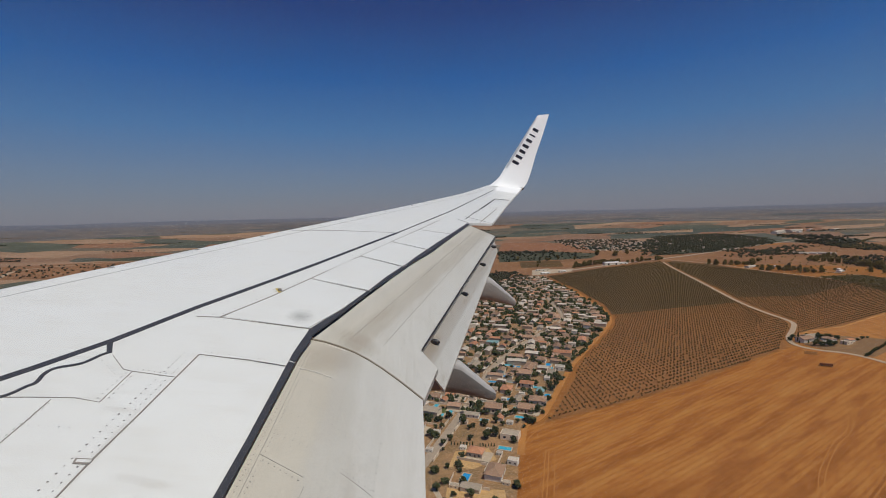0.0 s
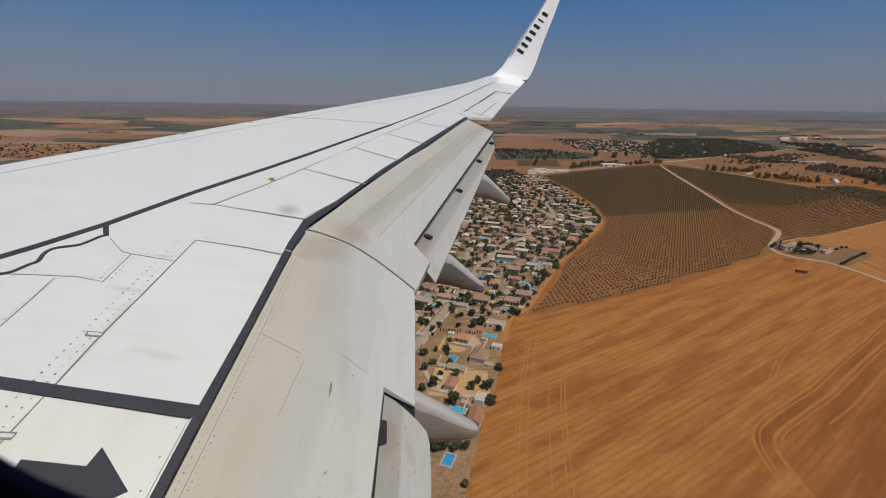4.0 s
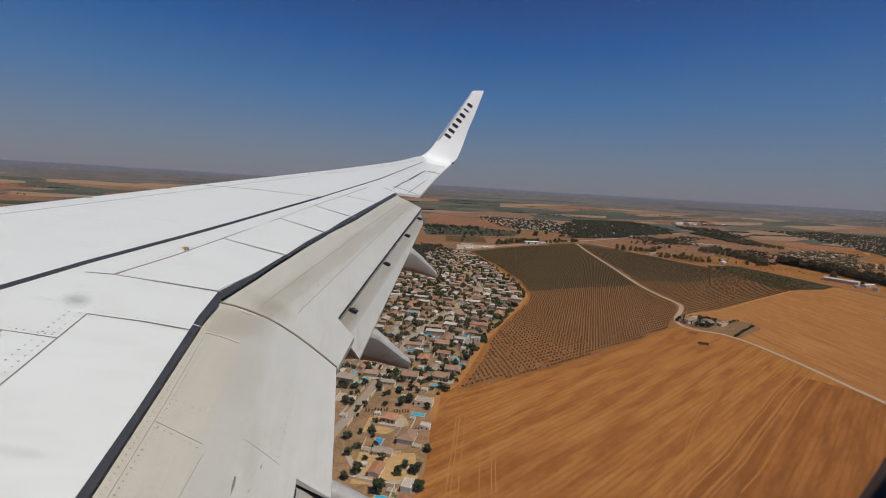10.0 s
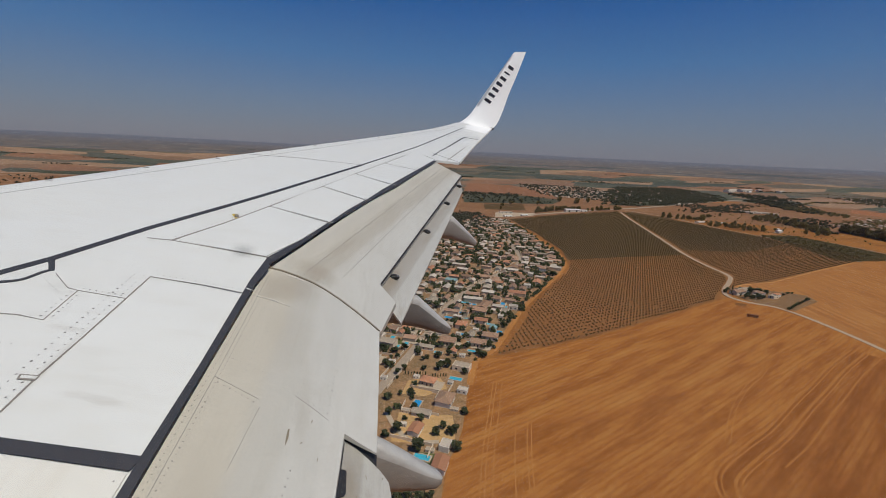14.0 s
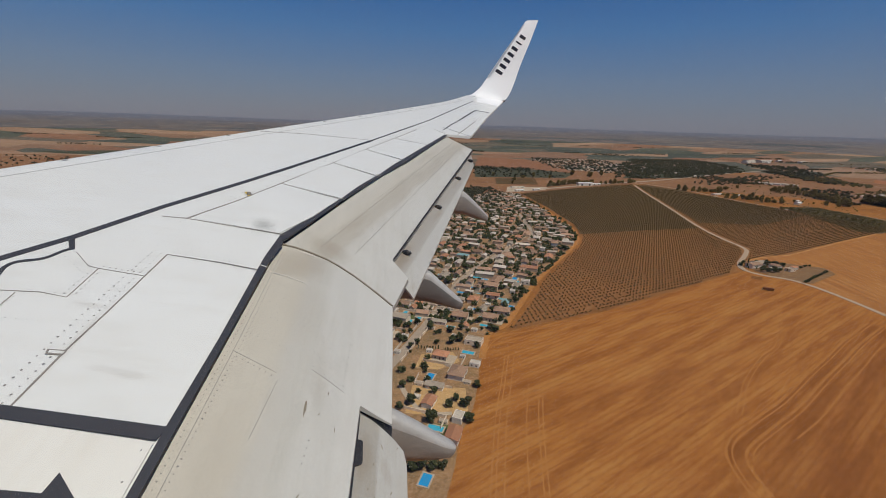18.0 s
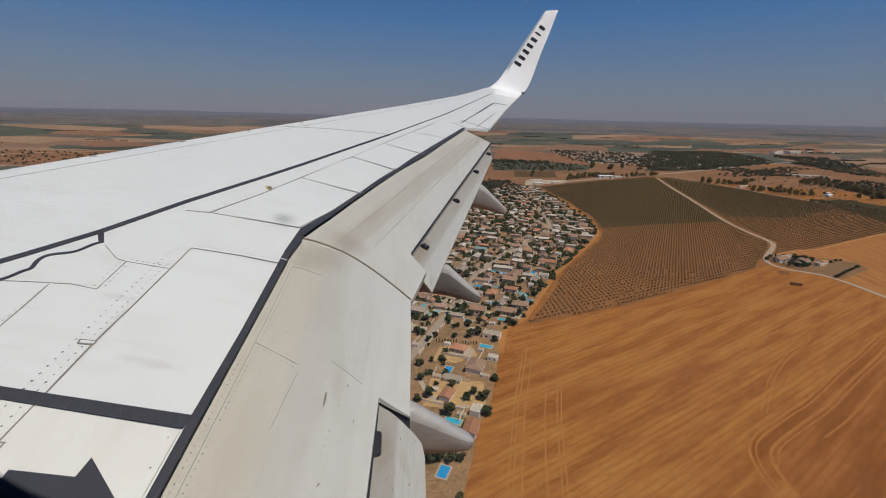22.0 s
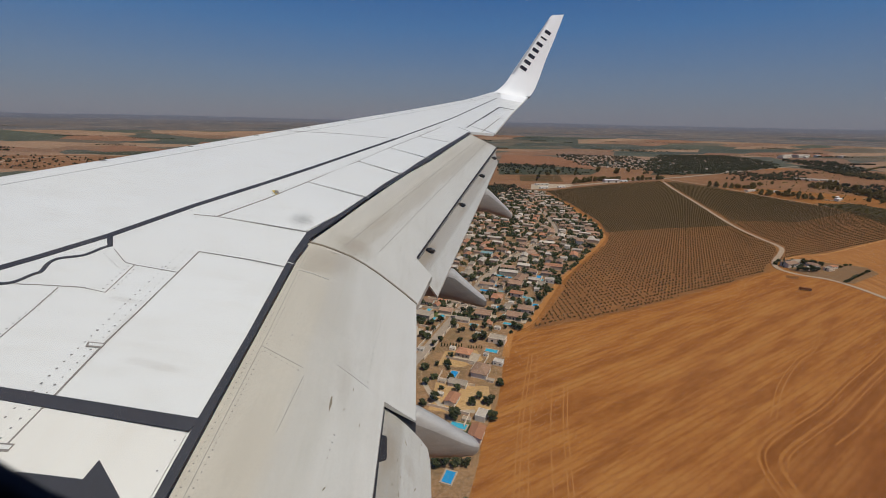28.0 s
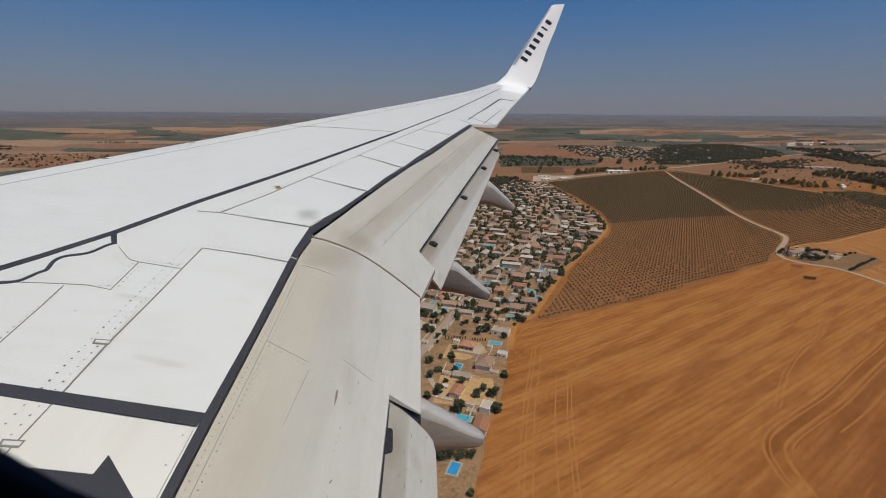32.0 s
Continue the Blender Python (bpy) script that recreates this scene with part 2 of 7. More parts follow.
def smooth_line(pts, n=6):
    """Catmull-Rom through the points."""
    out = []
    for i in range(len(pts) - 1):
        p = [pts[max(i - 1, 0)], pts[i], pts[i + 1], pts[min(i + 2, len(pts) - 1)]]
        for k in range(n):
            t = k / n
            out.append(tuple(0.5 * (2 * p[1][j] + (p[2][j] - p[0][j]) * t + (2 * p[0][j] - 5 * p[1][j] + 4 * p[2][j] - p[3][j]) * t * t
                                    + (3 * p[1][j] - p[0][j] - 3 * p[2][j] + p[3][j]) * t ** 3) for j in range(2)))
    return out + [pts[-1]]


def stain_mat(name, colour, strength, flat=True):
    """A soft-edged blotch over the paint below it."""
    m, n, l, b = mat_new(name)
    tc = n.new("ShaderNodeTexCoord")
    mp = n.new("ShaderNodeMapping")
    mp.vector_type = 'POINT'
    mp.inputs["Location"].default_value = (-1, -1, 0) if flat else (-1, 0, -1)
    mp.inputs["Scale"].default_value = (2, 2, 0) if flat else (2, 0, 2)
    l.new(tc.outputs["Generated"], mp.inputs[0])
    ln = n.new("ShaderNodeVectorMath")
    ln.operation = 'LENGTH'
    l.new(mp.outputs[0], ln.inputs[0])
    nz = noise_tex(n, l, tc.outputs["Object"], 7, 5, 0.6)
    ad = n.new("ShaderNodeMath")
    ad.operation = 'MULTIPLY_ADD'
    ad.inputs[1].default_value = 0.7
    l.new(nz, ad.inputs[0])
    l.new(ln.outputs["Value"], ad.inputs[2])
    r = ramp(n, l, ad.outputs[0], [(0.25, (strength,) * 3), (1.0, (0, 0, 0))])
    l.new(r.outputs[0], b.inputs["Alpha"])
    b.inputs["Base Color"].default_value = (*colour, 1)
    b.inputs["Roughness"].default_value = 0.7
    return m


# ---- materials ----
WING_WHITE = paint("wing_white_paint", (0.738, 0.748, 0.712), (0.59, 0.575, 0.51), 0.42, 0.38, 0.9, (1.2, 5, 1), ((-1.50, 2.46, 0.50, 0.09, -0.15, 0.24), (-1.98, 3.02, 0.30, 0.07, -0.1, 0.20), (-1.86, 2.7, 0.06, 0.9, 0.02, 0.26), (-2.3, 3.5, 0.3, 0.1, -0.5, 0.10), (-1.6, 5.2, 0.2, 0.12, 0.4, 0.14), (-1.5, 4.36, 0.6, 0.06, -0.1, 0.14), (-0.9, 6.5, 0.1, 0.8, -0.4, 0.10)))
WING_BARE = paint("walkway_cream_paint", (0.77, 0.757, 0.685), (0.60, 0.555, 0.46), 0.4, 0.4)
SPOILER_WHITE = paint("spoiler_white_paint", (0.725, 0.735, 0.70), (0.56, 0.545, 0.485), 0.35, 0.4, 1.1, (1.2, 5, 1))
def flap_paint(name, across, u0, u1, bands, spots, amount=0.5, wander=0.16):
    """Weathered flap skin: soft colour bands along the span, with painted shade on the aft flaps, soot where the flaps
    meet, streaks and grain.
    """
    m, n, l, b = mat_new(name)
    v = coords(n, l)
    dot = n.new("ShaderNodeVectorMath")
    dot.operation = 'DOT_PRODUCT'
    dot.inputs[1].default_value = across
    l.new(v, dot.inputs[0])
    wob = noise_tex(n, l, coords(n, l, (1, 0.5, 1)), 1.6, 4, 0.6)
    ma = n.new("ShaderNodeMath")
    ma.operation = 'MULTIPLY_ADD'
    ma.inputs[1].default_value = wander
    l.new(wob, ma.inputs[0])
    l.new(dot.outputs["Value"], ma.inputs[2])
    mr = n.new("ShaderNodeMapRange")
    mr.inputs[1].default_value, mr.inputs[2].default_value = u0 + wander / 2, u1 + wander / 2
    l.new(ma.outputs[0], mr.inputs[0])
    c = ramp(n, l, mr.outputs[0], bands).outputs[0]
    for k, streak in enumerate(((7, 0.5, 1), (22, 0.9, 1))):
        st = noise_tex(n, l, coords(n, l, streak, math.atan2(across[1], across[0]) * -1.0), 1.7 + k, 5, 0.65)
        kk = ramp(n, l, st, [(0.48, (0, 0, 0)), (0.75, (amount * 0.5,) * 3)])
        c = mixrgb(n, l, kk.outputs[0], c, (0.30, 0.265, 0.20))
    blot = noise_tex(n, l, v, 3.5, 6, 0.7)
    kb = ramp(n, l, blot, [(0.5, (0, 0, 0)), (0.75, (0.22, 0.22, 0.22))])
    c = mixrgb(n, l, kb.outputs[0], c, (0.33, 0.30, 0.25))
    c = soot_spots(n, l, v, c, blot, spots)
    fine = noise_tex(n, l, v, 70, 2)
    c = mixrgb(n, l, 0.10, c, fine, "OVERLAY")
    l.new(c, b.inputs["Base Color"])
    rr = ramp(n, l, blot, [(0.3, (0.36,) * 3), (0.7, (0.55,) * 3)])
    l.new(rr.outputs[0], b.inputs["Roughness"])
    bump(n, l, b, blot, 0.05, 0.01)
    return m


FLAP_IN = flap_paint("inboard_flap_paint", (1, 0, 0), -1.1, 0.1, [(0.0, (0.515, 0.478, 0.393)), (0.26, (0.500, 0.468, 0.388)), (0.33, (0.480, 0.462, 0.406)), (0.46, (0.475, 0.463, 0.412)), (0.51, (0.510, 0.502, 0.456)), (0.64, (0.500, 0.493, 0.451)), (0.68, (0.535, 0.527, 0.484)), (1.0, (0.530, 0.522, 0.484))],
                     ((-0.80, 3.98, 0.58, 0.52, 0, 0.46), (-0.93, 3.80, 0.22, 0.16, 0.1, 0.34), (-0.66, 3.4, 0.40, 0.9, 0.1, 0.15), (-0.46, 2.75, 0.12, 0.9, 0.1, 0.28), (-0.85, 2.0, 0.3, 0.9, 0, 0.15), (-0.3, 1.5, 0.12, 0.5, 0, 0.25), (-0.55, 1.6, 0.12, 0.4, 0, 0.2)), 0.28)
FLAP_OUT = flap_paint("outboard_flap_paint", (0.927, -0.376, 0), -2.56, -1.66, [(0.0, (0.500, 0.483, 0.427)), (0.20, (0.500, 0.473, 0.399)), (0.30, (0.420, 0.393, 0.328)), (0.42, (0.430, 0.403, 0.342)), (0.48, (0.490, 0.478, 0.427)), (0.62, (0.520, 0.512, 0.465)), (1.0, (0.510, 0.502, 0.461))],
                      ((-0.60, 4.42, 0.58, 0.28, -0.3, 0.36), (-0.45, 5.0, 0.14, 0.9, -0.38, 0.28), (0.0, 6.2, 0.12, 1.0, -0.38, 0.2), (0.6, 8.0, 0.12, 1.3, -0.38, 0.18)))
# aft flaps: shade ahead of the crease painted into the darker front bands
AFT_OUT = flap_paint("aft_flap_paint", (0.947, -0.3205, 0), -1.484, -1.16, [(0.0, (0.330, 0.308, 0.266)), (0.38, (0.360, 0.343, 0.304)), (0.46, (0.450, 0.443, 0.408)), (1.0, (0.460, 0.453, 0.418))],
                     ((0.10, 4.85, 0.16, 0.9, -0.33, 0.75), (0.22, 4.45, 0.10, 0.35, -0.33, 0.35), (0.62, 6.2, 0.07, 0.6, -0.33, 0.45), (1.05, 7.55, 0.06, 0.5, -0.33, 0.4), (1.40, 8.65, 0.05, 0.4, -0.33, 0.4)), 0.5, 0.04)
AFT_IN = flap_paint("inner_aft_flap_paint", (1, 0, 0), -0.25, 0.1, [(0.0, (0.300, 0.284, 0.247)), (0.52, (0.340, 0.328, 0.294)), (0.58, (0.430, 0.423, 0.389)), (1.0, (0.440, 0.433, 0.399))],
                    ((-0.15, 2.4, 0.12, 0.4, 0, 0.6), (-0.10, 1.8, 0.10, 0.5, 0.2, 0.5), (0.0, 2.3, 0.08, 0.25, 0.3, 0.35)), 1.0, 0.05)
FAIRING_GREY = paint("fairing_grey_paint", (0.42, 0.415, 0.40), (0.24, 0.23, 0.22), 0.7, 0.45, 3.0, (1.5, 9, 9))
# the fairing grey darkened: shade of the side faces put into the paint
FAIRING_SHADED = paint("fairing_shaded_paint", (0.27, 0.255, 0.235), (0.15, 0.14, 0.125), 0.6, 0.5, 3.0, (1.5, 9, 9))
FAIRING_DARK = paint("fairing_dark_paint", (0.15, 0.145, 0.135), (0.07, 0.065, 0.06), 0.6, 0.5, 3.0, (1.5, 9, 9))
WINGLET_WHITE = paint("winglet_white_paint", (0.90, 0.905, 0.89), (0.82, 0.82, 0.81), 0.15, 0.5)
LINE_DARK = plain("dark_sealant", (0.044, 0.046, 0.052), 0.6, 0.35, 6)
FLAP_SEAM = plain("flap_seam_grey", (0.37, 0.355, 0.32), 0.7, 0.4, 8)
SEAM_GREY = plain("seam_grey", (0.32, 0.29, 0.25), 0.7, 0.5, 8)
RIVET_GREY = plain("rivet_grey", (0.26, 0.25, 0.23), 0.5, 0.5, 5)
NAVY = plain("navy_paint", (0.009, 0.012, 0.034), 0.75, 0.2)
BLACK_METAL = plain("black_metal", (0.015, 0.015, 0.016), 0.5, 0.3)
YELLOW = plain("yellow_paint", (0.65, 0.48, 0.06), 0.5, 0.2)
RUST = plain("rust_stain", (0.27, 0.23, 0.17), 0.8, 0.5, 9)
SMEAR = stain_mat("pane_smear", (0.05, 0.05, 0.06), 0.50, False)


def pane_material():
    """Scratched acrylic: clear, with a thin scatter of the daylight outside, added as a haze veil that lifts the darks.
    """
    m, n, l, b = mat_new("window_acrylic")
    clear = n.new("ShaderNodeBsdfTransparent")
    veil = n.new("ShaderNodeBsdfTranslucent")
    veil.inputs[0].default_value = (0.85, 0.84, 0.82, 1)
    a = noise_tex(n, l, coords(n, l), 14, 5, 0.6)
    k = ramp(n, l, a, [(0.3, (0.035,) * 3), (0.7, (0.07,) * 3)])
    mx = n.new("ShaderNodeMixShader")
    l.new(k.outputs[0], mx.inputs[0])
    l.new(clear.outputs[0], mx.inputs[1])
    l.new(veil.outputs[0], mx.inputs[2])
    l.new(mx.outputs[0], n["Material Output"].inputs[0])
    return m


ACRYLIC = pane_material()
WHITE_SCRATCH = plain("white_scratch", (0.75, 0.73, 0.66), 0.6, 0.1)
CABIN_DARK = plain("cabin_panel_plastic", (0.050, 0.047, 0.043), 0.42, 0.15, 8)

# ---- the wing, seen from the cabin ----


def wing_z(x, y):
    return EYE - 2.083 + 0.2457 * y - 0.09 * x


def flap_in_z(x, y):
    e = x + 1.104 - 0.0236 * y
    return wing_z(x, y) - 0.06 - 0.30 * e + 0.03 * max(0.0, 1 - abs(x + 0.6) / 0.5)


def flap_out_z(x, y):
    return wing_z(x, y) - 0.06 - 0.30 * (x + 2.732 - 0.4094 * y)


def aft_in_z(x, y):
    return wing_z(x, y) - 0.12 - 0.30 * (x + 1.104 - 0.0236 * y)


def aft_out_z(x, y):
    return wing_z(x, y) - 0.14 - 0.30 * (x + 2.732 - 0.4094 * y)


def interp(x, table):
    for (x1, y1), (x2, y2) in zip(table, table[1:]):
        if x <= x2:
            return y1 + (y2 - y1) * (x - x1) / (x2 - x1)
    (x1, y1), (x2, y2) = table[-2:]
    return y2 + (y2 - y1) / (x2 - x1) * (x - x2)


LEADING = ((0.6, -6.95), (5.05, -4.04), (8.17, -1.99), (11.01, -0.11), (13.59, 1.48), (15.26, 2.24))
REAR = ((0.6, -1.12), (4.3, -1.06), (9.34, 1.02), (12.0, 2.02), (15.4, 3.40))


def plate_mesh(pts, surf, lift, thick, cuts=0, bevel=0.0):
    """A plate whose top follows surf, from an outline in plan; thick may be a number or a function of (x, y)."""
    if area2(pts) < 0:
        pts = pts[::-1]
    bm = bmesh.new()
    vs = [bm.verts.new((x, y, 0)) for x, y in pts]
    bm.faces.new(vs)
    if cuts:
        xs, ys = [p[0] for p in pts], [p[1] for p in pts]
        for axis, lo, hi in (((1, 0, 0), min(xs), max(xs)), ((0, 1, 0), min(ys), max(ys))):
            k = max(1, int((hi - lo) / cuts))
            for i in range(1, k + 1):
                c = lo + (hi - lo) * i / (k + 1)
                bmesh.ops.bisect_plane(bm, geom=bm.verts[:] + bm.edges[:] + bm.faces[:], plane_co=(c * axis[0], c * axis[1], 0), plane_no=axis)
    top = list(bm.faces)
    r = bmesh.ops.extrude_face_region(bm, geom=top)
    low = [v for v in r["geom"] if isinstance(v, bmesh.types.BMVert)]
    lowset = set(low)
    for v in bm.verts:
        z = surf(v.co.x, v.co.y) + lift
        v.co.z = z - (thick(v.co.x, v.co.y) if callable(thick) else thick) if v in lowset else z
    if bevel:
        es = [e for e in bm.edges if sum(f.normal.z > 0.5 for f in e.link_faces) != len(e.link_faces) and not any(v in lowset for v in e.verts)]
        bm.normal_update()
        bmesh.ops.bevel(bm, geom=es, offset=bevel, segments=2, affect='EDGES')
    return bm


def plate(name, pts, surf, lift, thick, mat, parent, label="", cuts=0):
    return part(name, plate_mesh(list(pts), surf, lift, thick, cuts), mat, parent, label)


def line_on(name, pts, width, surf, mat, parent, label="", lift=0.004, thick=0.003, step=0.25):
    """A painted or sealed line lying on a surface."""
    fine = []
    for (x1, y1), (x2, y2) in zip(pts, pts[1:]):
        k = max(1, int(math.hypot(x2 - x1, y2 - y1) / step))
        fine += [(x1 + (x2 - x1) * i / k, y1 + (y2 - y1) * i / k) for i in range(k)]
    fine.append(pts[-1])
    if isinstance(width, tuple):
        width = [width[0] + (width[1] - width[0]) * i / (len(fine) - 1) for i in range(len(fine))]
    a, b = ribbon_sides(fine, width)
    n = len(fine)
    verts = [(x, y, surf(x, y) + lift) for x, y in a + b] + [(x, y, surf(x, y) + lift - thick) for x, y in a + b]
    faces = []
    for i in range(n - 1):
        faces += [(i, i + 1, n + i + 1, n + i), (2 * n + i, 2 * n + i + 1, i + 1, i), (n + i, n + i + 1, 3 * n + i + 1, 3 * n + i)]
    bm = bmesh.new()
    vs = [bm.verts.new(v) for v in verts]
    for fc in faces:
        bm.faces.new([vs[i] for i in fc])
    return part(name, bm, mat, parent, label)


wing = thing("aircraft_wing", "white swept airliner wing with lowered flaps and upturned tip, in flight", "aircraft wing")
wing.matrix_basis = AIR

# main box of the wing: lofted sections with a rounded leading edge
SECT = [0.14, 0.6, 1.4, 2.4, 3.4, 4.3, 5.4, 6.6, 8.0, 9.34, 10.6, 12.0, 13.2, 14.3, 15.0, 15.36]
bm = bmesh.new()
rings = []
for y in SECT:
    xl, xr = interp(y, LEADING), interp(y, REAR)
    c = xr - xl
    th = 0.11 * c + 0.03
    ring = []
    for fx, up in ((1.0, -0.015), (0.8, 0), (0.55, 0), (0.3, 0), (0.12, 0), (0.05, -0.003), (0.022, -0.018), (0.008, -0.05), (0.0, -0.13), (0.008, -0.33), (0.05, -0.6), (0.2, -0.95), (0.5, -1.0), (1.0, -0.35)):
        x = xl + c * fx
        ring.append(bm.verts.new((x, y, wing_z(x, y) + up * th)))
    rings.append(ring)
for a, b in zip(rings, rings[1:]):
    for i in range(len(a)):
        j = (i + 1) % len(a)
        bm.faces.new((a[i], a[j], b[j], b[i]))
bm.faces.new(rings[0])
bm.faces.new(rings[-1][::-1])
body = part("wing_box", bm, WING_WHITE, wing, "white painted upper and lower skin", smooth=True)
body.data.set_sharp_from_angle(angle=radians(35))

# dark sealed joint along the span, with its tab and hook
line_on("spar_joint", [(-4.60, 0.75), (-2.845, 3.41), (-2.58, 3.85), (-2.22, 4.60), (-1.72, 5.51), (-1.40, 6.12)], (0.075, 0.062), wing_z, LINE_DARK, wing, "dark sealed joint along the span")
line_on("spar_joint", [(-1.40, 6.12), (-0.40, 8.10)], (0.060, 0.052), wing_z, LINE_DARK, wing, "dark sealed joint along the span")
line_on("spar_joint", [(-0.40, 8.10), (0.72, 10.43), (2.34, 14.30)], (0.030, 0.022), wing_z, LINE_DARK, wing, "dark sealed joint along the span")
plate("joint_tab", [(-2.58, 3.808), (-2.54, 3.825), (-2.455, 3.68), (-2.488, 3.665)], wing_z, 0.006, 0.004, LINE_DARK, wing)
line_on("joint_hook", smooth_line([(-2.47, 3.69), (-2.51, 3.64), (-2.567, 3.51), (-2.688, 3.435), (-2.715, 3.356), (-2.686, 3.246), (-2.71, 3.20), (-2.75, 3.10), (-2.81, 3.062), (-2.95, 3.03)]), 0.03, wing_z, LINE_DARK, wing, lift=0.005)

# thin seams between skin panels
SEAMS = (
    ([(-2.15, 7.72), (-1.39, 7.95), (-0.39, 8.11)], 0.010),
    ([(-2.14, 4.40), (-1.93, 4.41), (-1.02, 4.30)], 0.010),
    ([(-1.93, 4.41), (-1.64, 4.94), (-1.33, 5.61), (-0.86, 6.62), (-0.47, 7.50), (-0.01, 8.47), (0.43, 9.42)], (0.021, 0.010)),
    ([(-1.34, 5.59), (-0.615, 5.325)], 0.009),
    ([(-0.87, 6.62), (-0.22, 6.28)], 0.009),
    ([(-0.47, 7.50), (0.11, 7.20)], 0.007),
    ([(-0.01, 8.47), (0.58, 8.33)], 0.006),
    ([(-1.81, 3.74), (-1.39, 3.70), (-1.04, 3.64)], 0.007),
    ([(-1.81, 3.74), (-1.84, 2.94), (-1.86, 2.58), (-1.86, 2.06), (-1.87, 1.2)], 0.009),
    ([(-2.42, 3.64), (-2.24, 3.47), (-2.16, 3.45), (-1.83, 3.41)], 0.0045),
    ([(-2.16, 3.45), (-2.15, 3.08), (-2.33, 3.11), (-2.61, 3.09), (-3.2, 3.02)], 0.0055),
    ([(-2.46, 3.08), (-2.44, 2.85), (-2.40, 2.2)], 0.005),
)
for pts, w in SEAMS:
    line_on("panel_seam", pts, w, wing_z, SEAM_GREY, wing, lift=0.0035)
# slat joint and wear line behind the leading edge
LEW = [(interp(y, LEADING) + 0.42 - 0.012 * y, y) for y in np.linspace(0.9, 14.4, 40)]
line_on("slat_edge", LEW, 0.006, wing_z, plain("slat_edge_grey", (0.42, 0.42, 0.41), 0.6, 0.3), wing, lift=0.003)

# walkway border and the white inboard panel with its arrow
plate("walkway_line", [(-4.6, 2.46), (-2.38, 2.235), (-1.10, 2.115), (-1.12, 2.035), (-2.33, 2.16), (-4.6, 2.385)], wing_z, 0.006, 0.004, LINE_DARK, wing, "dark walkway border line")
plate("walkway_panel", [(-4.6, 2.375), (-2.33, 2.15), (-1.125, 2.025), (-1.13, 0.9), (-4.6, 0.9)], wing_z, 0.003, 0.002, WING_BARE, wing, "cream painted walkway area")
plate("arrow_marking", [(-1.71, 1.63), (-1.72, 1.77), (-1.44, 1.755), (-1.43, 1.85), (-1.21, 1.655), (-1.43, 1.50), (-1.44, 1.615)], wing_z, 0.007, 0.003, LINE_DARK, wing, "dark grey painted arrow")

# dark gap line along the rear edge of the fixed wing
plate("rear_edge_line", [(-1.05, 4.31), (-1.085, 3.85), (-1.09, 2.78), (-1.11, 2.10), (-1.115, 0.9), (-1.075, 0.9), (-1.06, 2.06), (-1.045, 2.82), (-1.03, 3.77), (-0.99, 4.12)], wing_z, 0.006, 0.008, LINE_DARK, wing, "dark rubber seal")
plate("rear_edge_line", [(-1.06, 4.29), (-0.828, 4.76), (-0.615, 5.36), (-0.435, 5.85), (-0.236, 6.36), (0.115, 7.22), (0.585, 8.36), (0.98, 9.32), (1.035, 9.30), (0.645, 8.343), (0.195, 7.196), (-0.195, 6.325), (-0.40, 5.82), (-0.585, 5.335), (-0.80, 4.72), (-1.005, 4.18)], wing_z, 0.002, 0.012, LINE_DARK, wing, "dark rubber seal")

# black sheet in the cove behind the seal, standing in for its shade
plate("flap_cove", [(-1.07, 4.30), (-0.66, 5.37), (-0.23, 6.35), (0.16, 7.21), (0.64, 8.35), (1.01, 9.32), (1.12, 9.25), (0.78, 8.28), (0.30, 7.1), (-0.07, 6.22), (-0.5, 5.22), (-0.93, 4.24)], flap_out_z, -0.012, 0.01, BLACK_METAL, wing, "black sheet for the shade in the gap before the flap", cuts=0.5)

# spoiler panels
SPOIL = (
    [(-1.90, 4.43), (-1.345, 5.565), (-0.635, 5.31), (-0.838, 4.77), (-1.07, 4.315)],
    [(-1.32, 5.61), (-0.885, 6.595), (-0.262, 6.27), (-0.442, 5.84), (-0.61, 5.35)],
    [(-0.85, 6.64), (-0.485, 7.47), (0.085, 7.19), (-0.235, 6.31)],
    [(-0.455, 7.53), (-0.03, 8.45), (0.555, 8.30), (0.11, 7.23)],
)
for pts in SPOIL:
    plate("spoiler", pts, wing_z, 0.0035, 0.006, SPOILER_WHITE, wing, "white hinged spoiler panel")
# yellow hook fitting
hook_fit = plate("hook_marking", [(-1.645, 5.19), (-1.60, 5.21), (-1.56, 5.10), (-1.575, 5.09)], wing_z, 0.007, 0.003, YELLOW, wing, "worn yellow marking")
bm = bmesh.new()
bmesh.ops.create_cone(bm, cap_ends=True, segments=10, radius1=0.025, radius2=0.018, depth=0.03, matrix=Matrix.Translation((-1.58, 5.14, wing_z(-1.58, 5.14) + 0.016)))
part("eyelet", bm, SEAM_GREY, hook_fit)

# aileron and outer trailing edge
plate("aileron", [(1.00, 10.0), (1.55, 9.50), (2.33, 11.9), (3.06, 14.0), (2.42, 14.2), (1.98, 12.78)], wing_z, 0.004, 0.04, SPOILER_WHITE, wing, "white aileron panel")
plate("tip_trailing_edge", [(3.06, 14.02), (3.52, 15.36), (2.60, 15.2), (2.44, 14.24)], wing_z, 0.004, 0.05, WINGLET_WHITE, wing)
plate("aileron_filler", [(1.04, 9.36), (1.53, 9.46), (1.02, 9.93), (0.80, 9.65)], wing_z, 0.006, 0.05, SPOILER_WHITE, wing)
for pts, w in (([(0.987, 9.69), (1.185, 10.20)], 0.022), ([(1.218, 10.33), (1.40, 10.73)], 0.026), ([(1.46, 10.89), (2.14, 12.66)], 0.036), ([(2.14, 12.66), (2.53, 12.61)], 0.05)):
    line_on("aileron_gap", pts, w, wing_z, LINE_DARK, wing, lift=0.010)
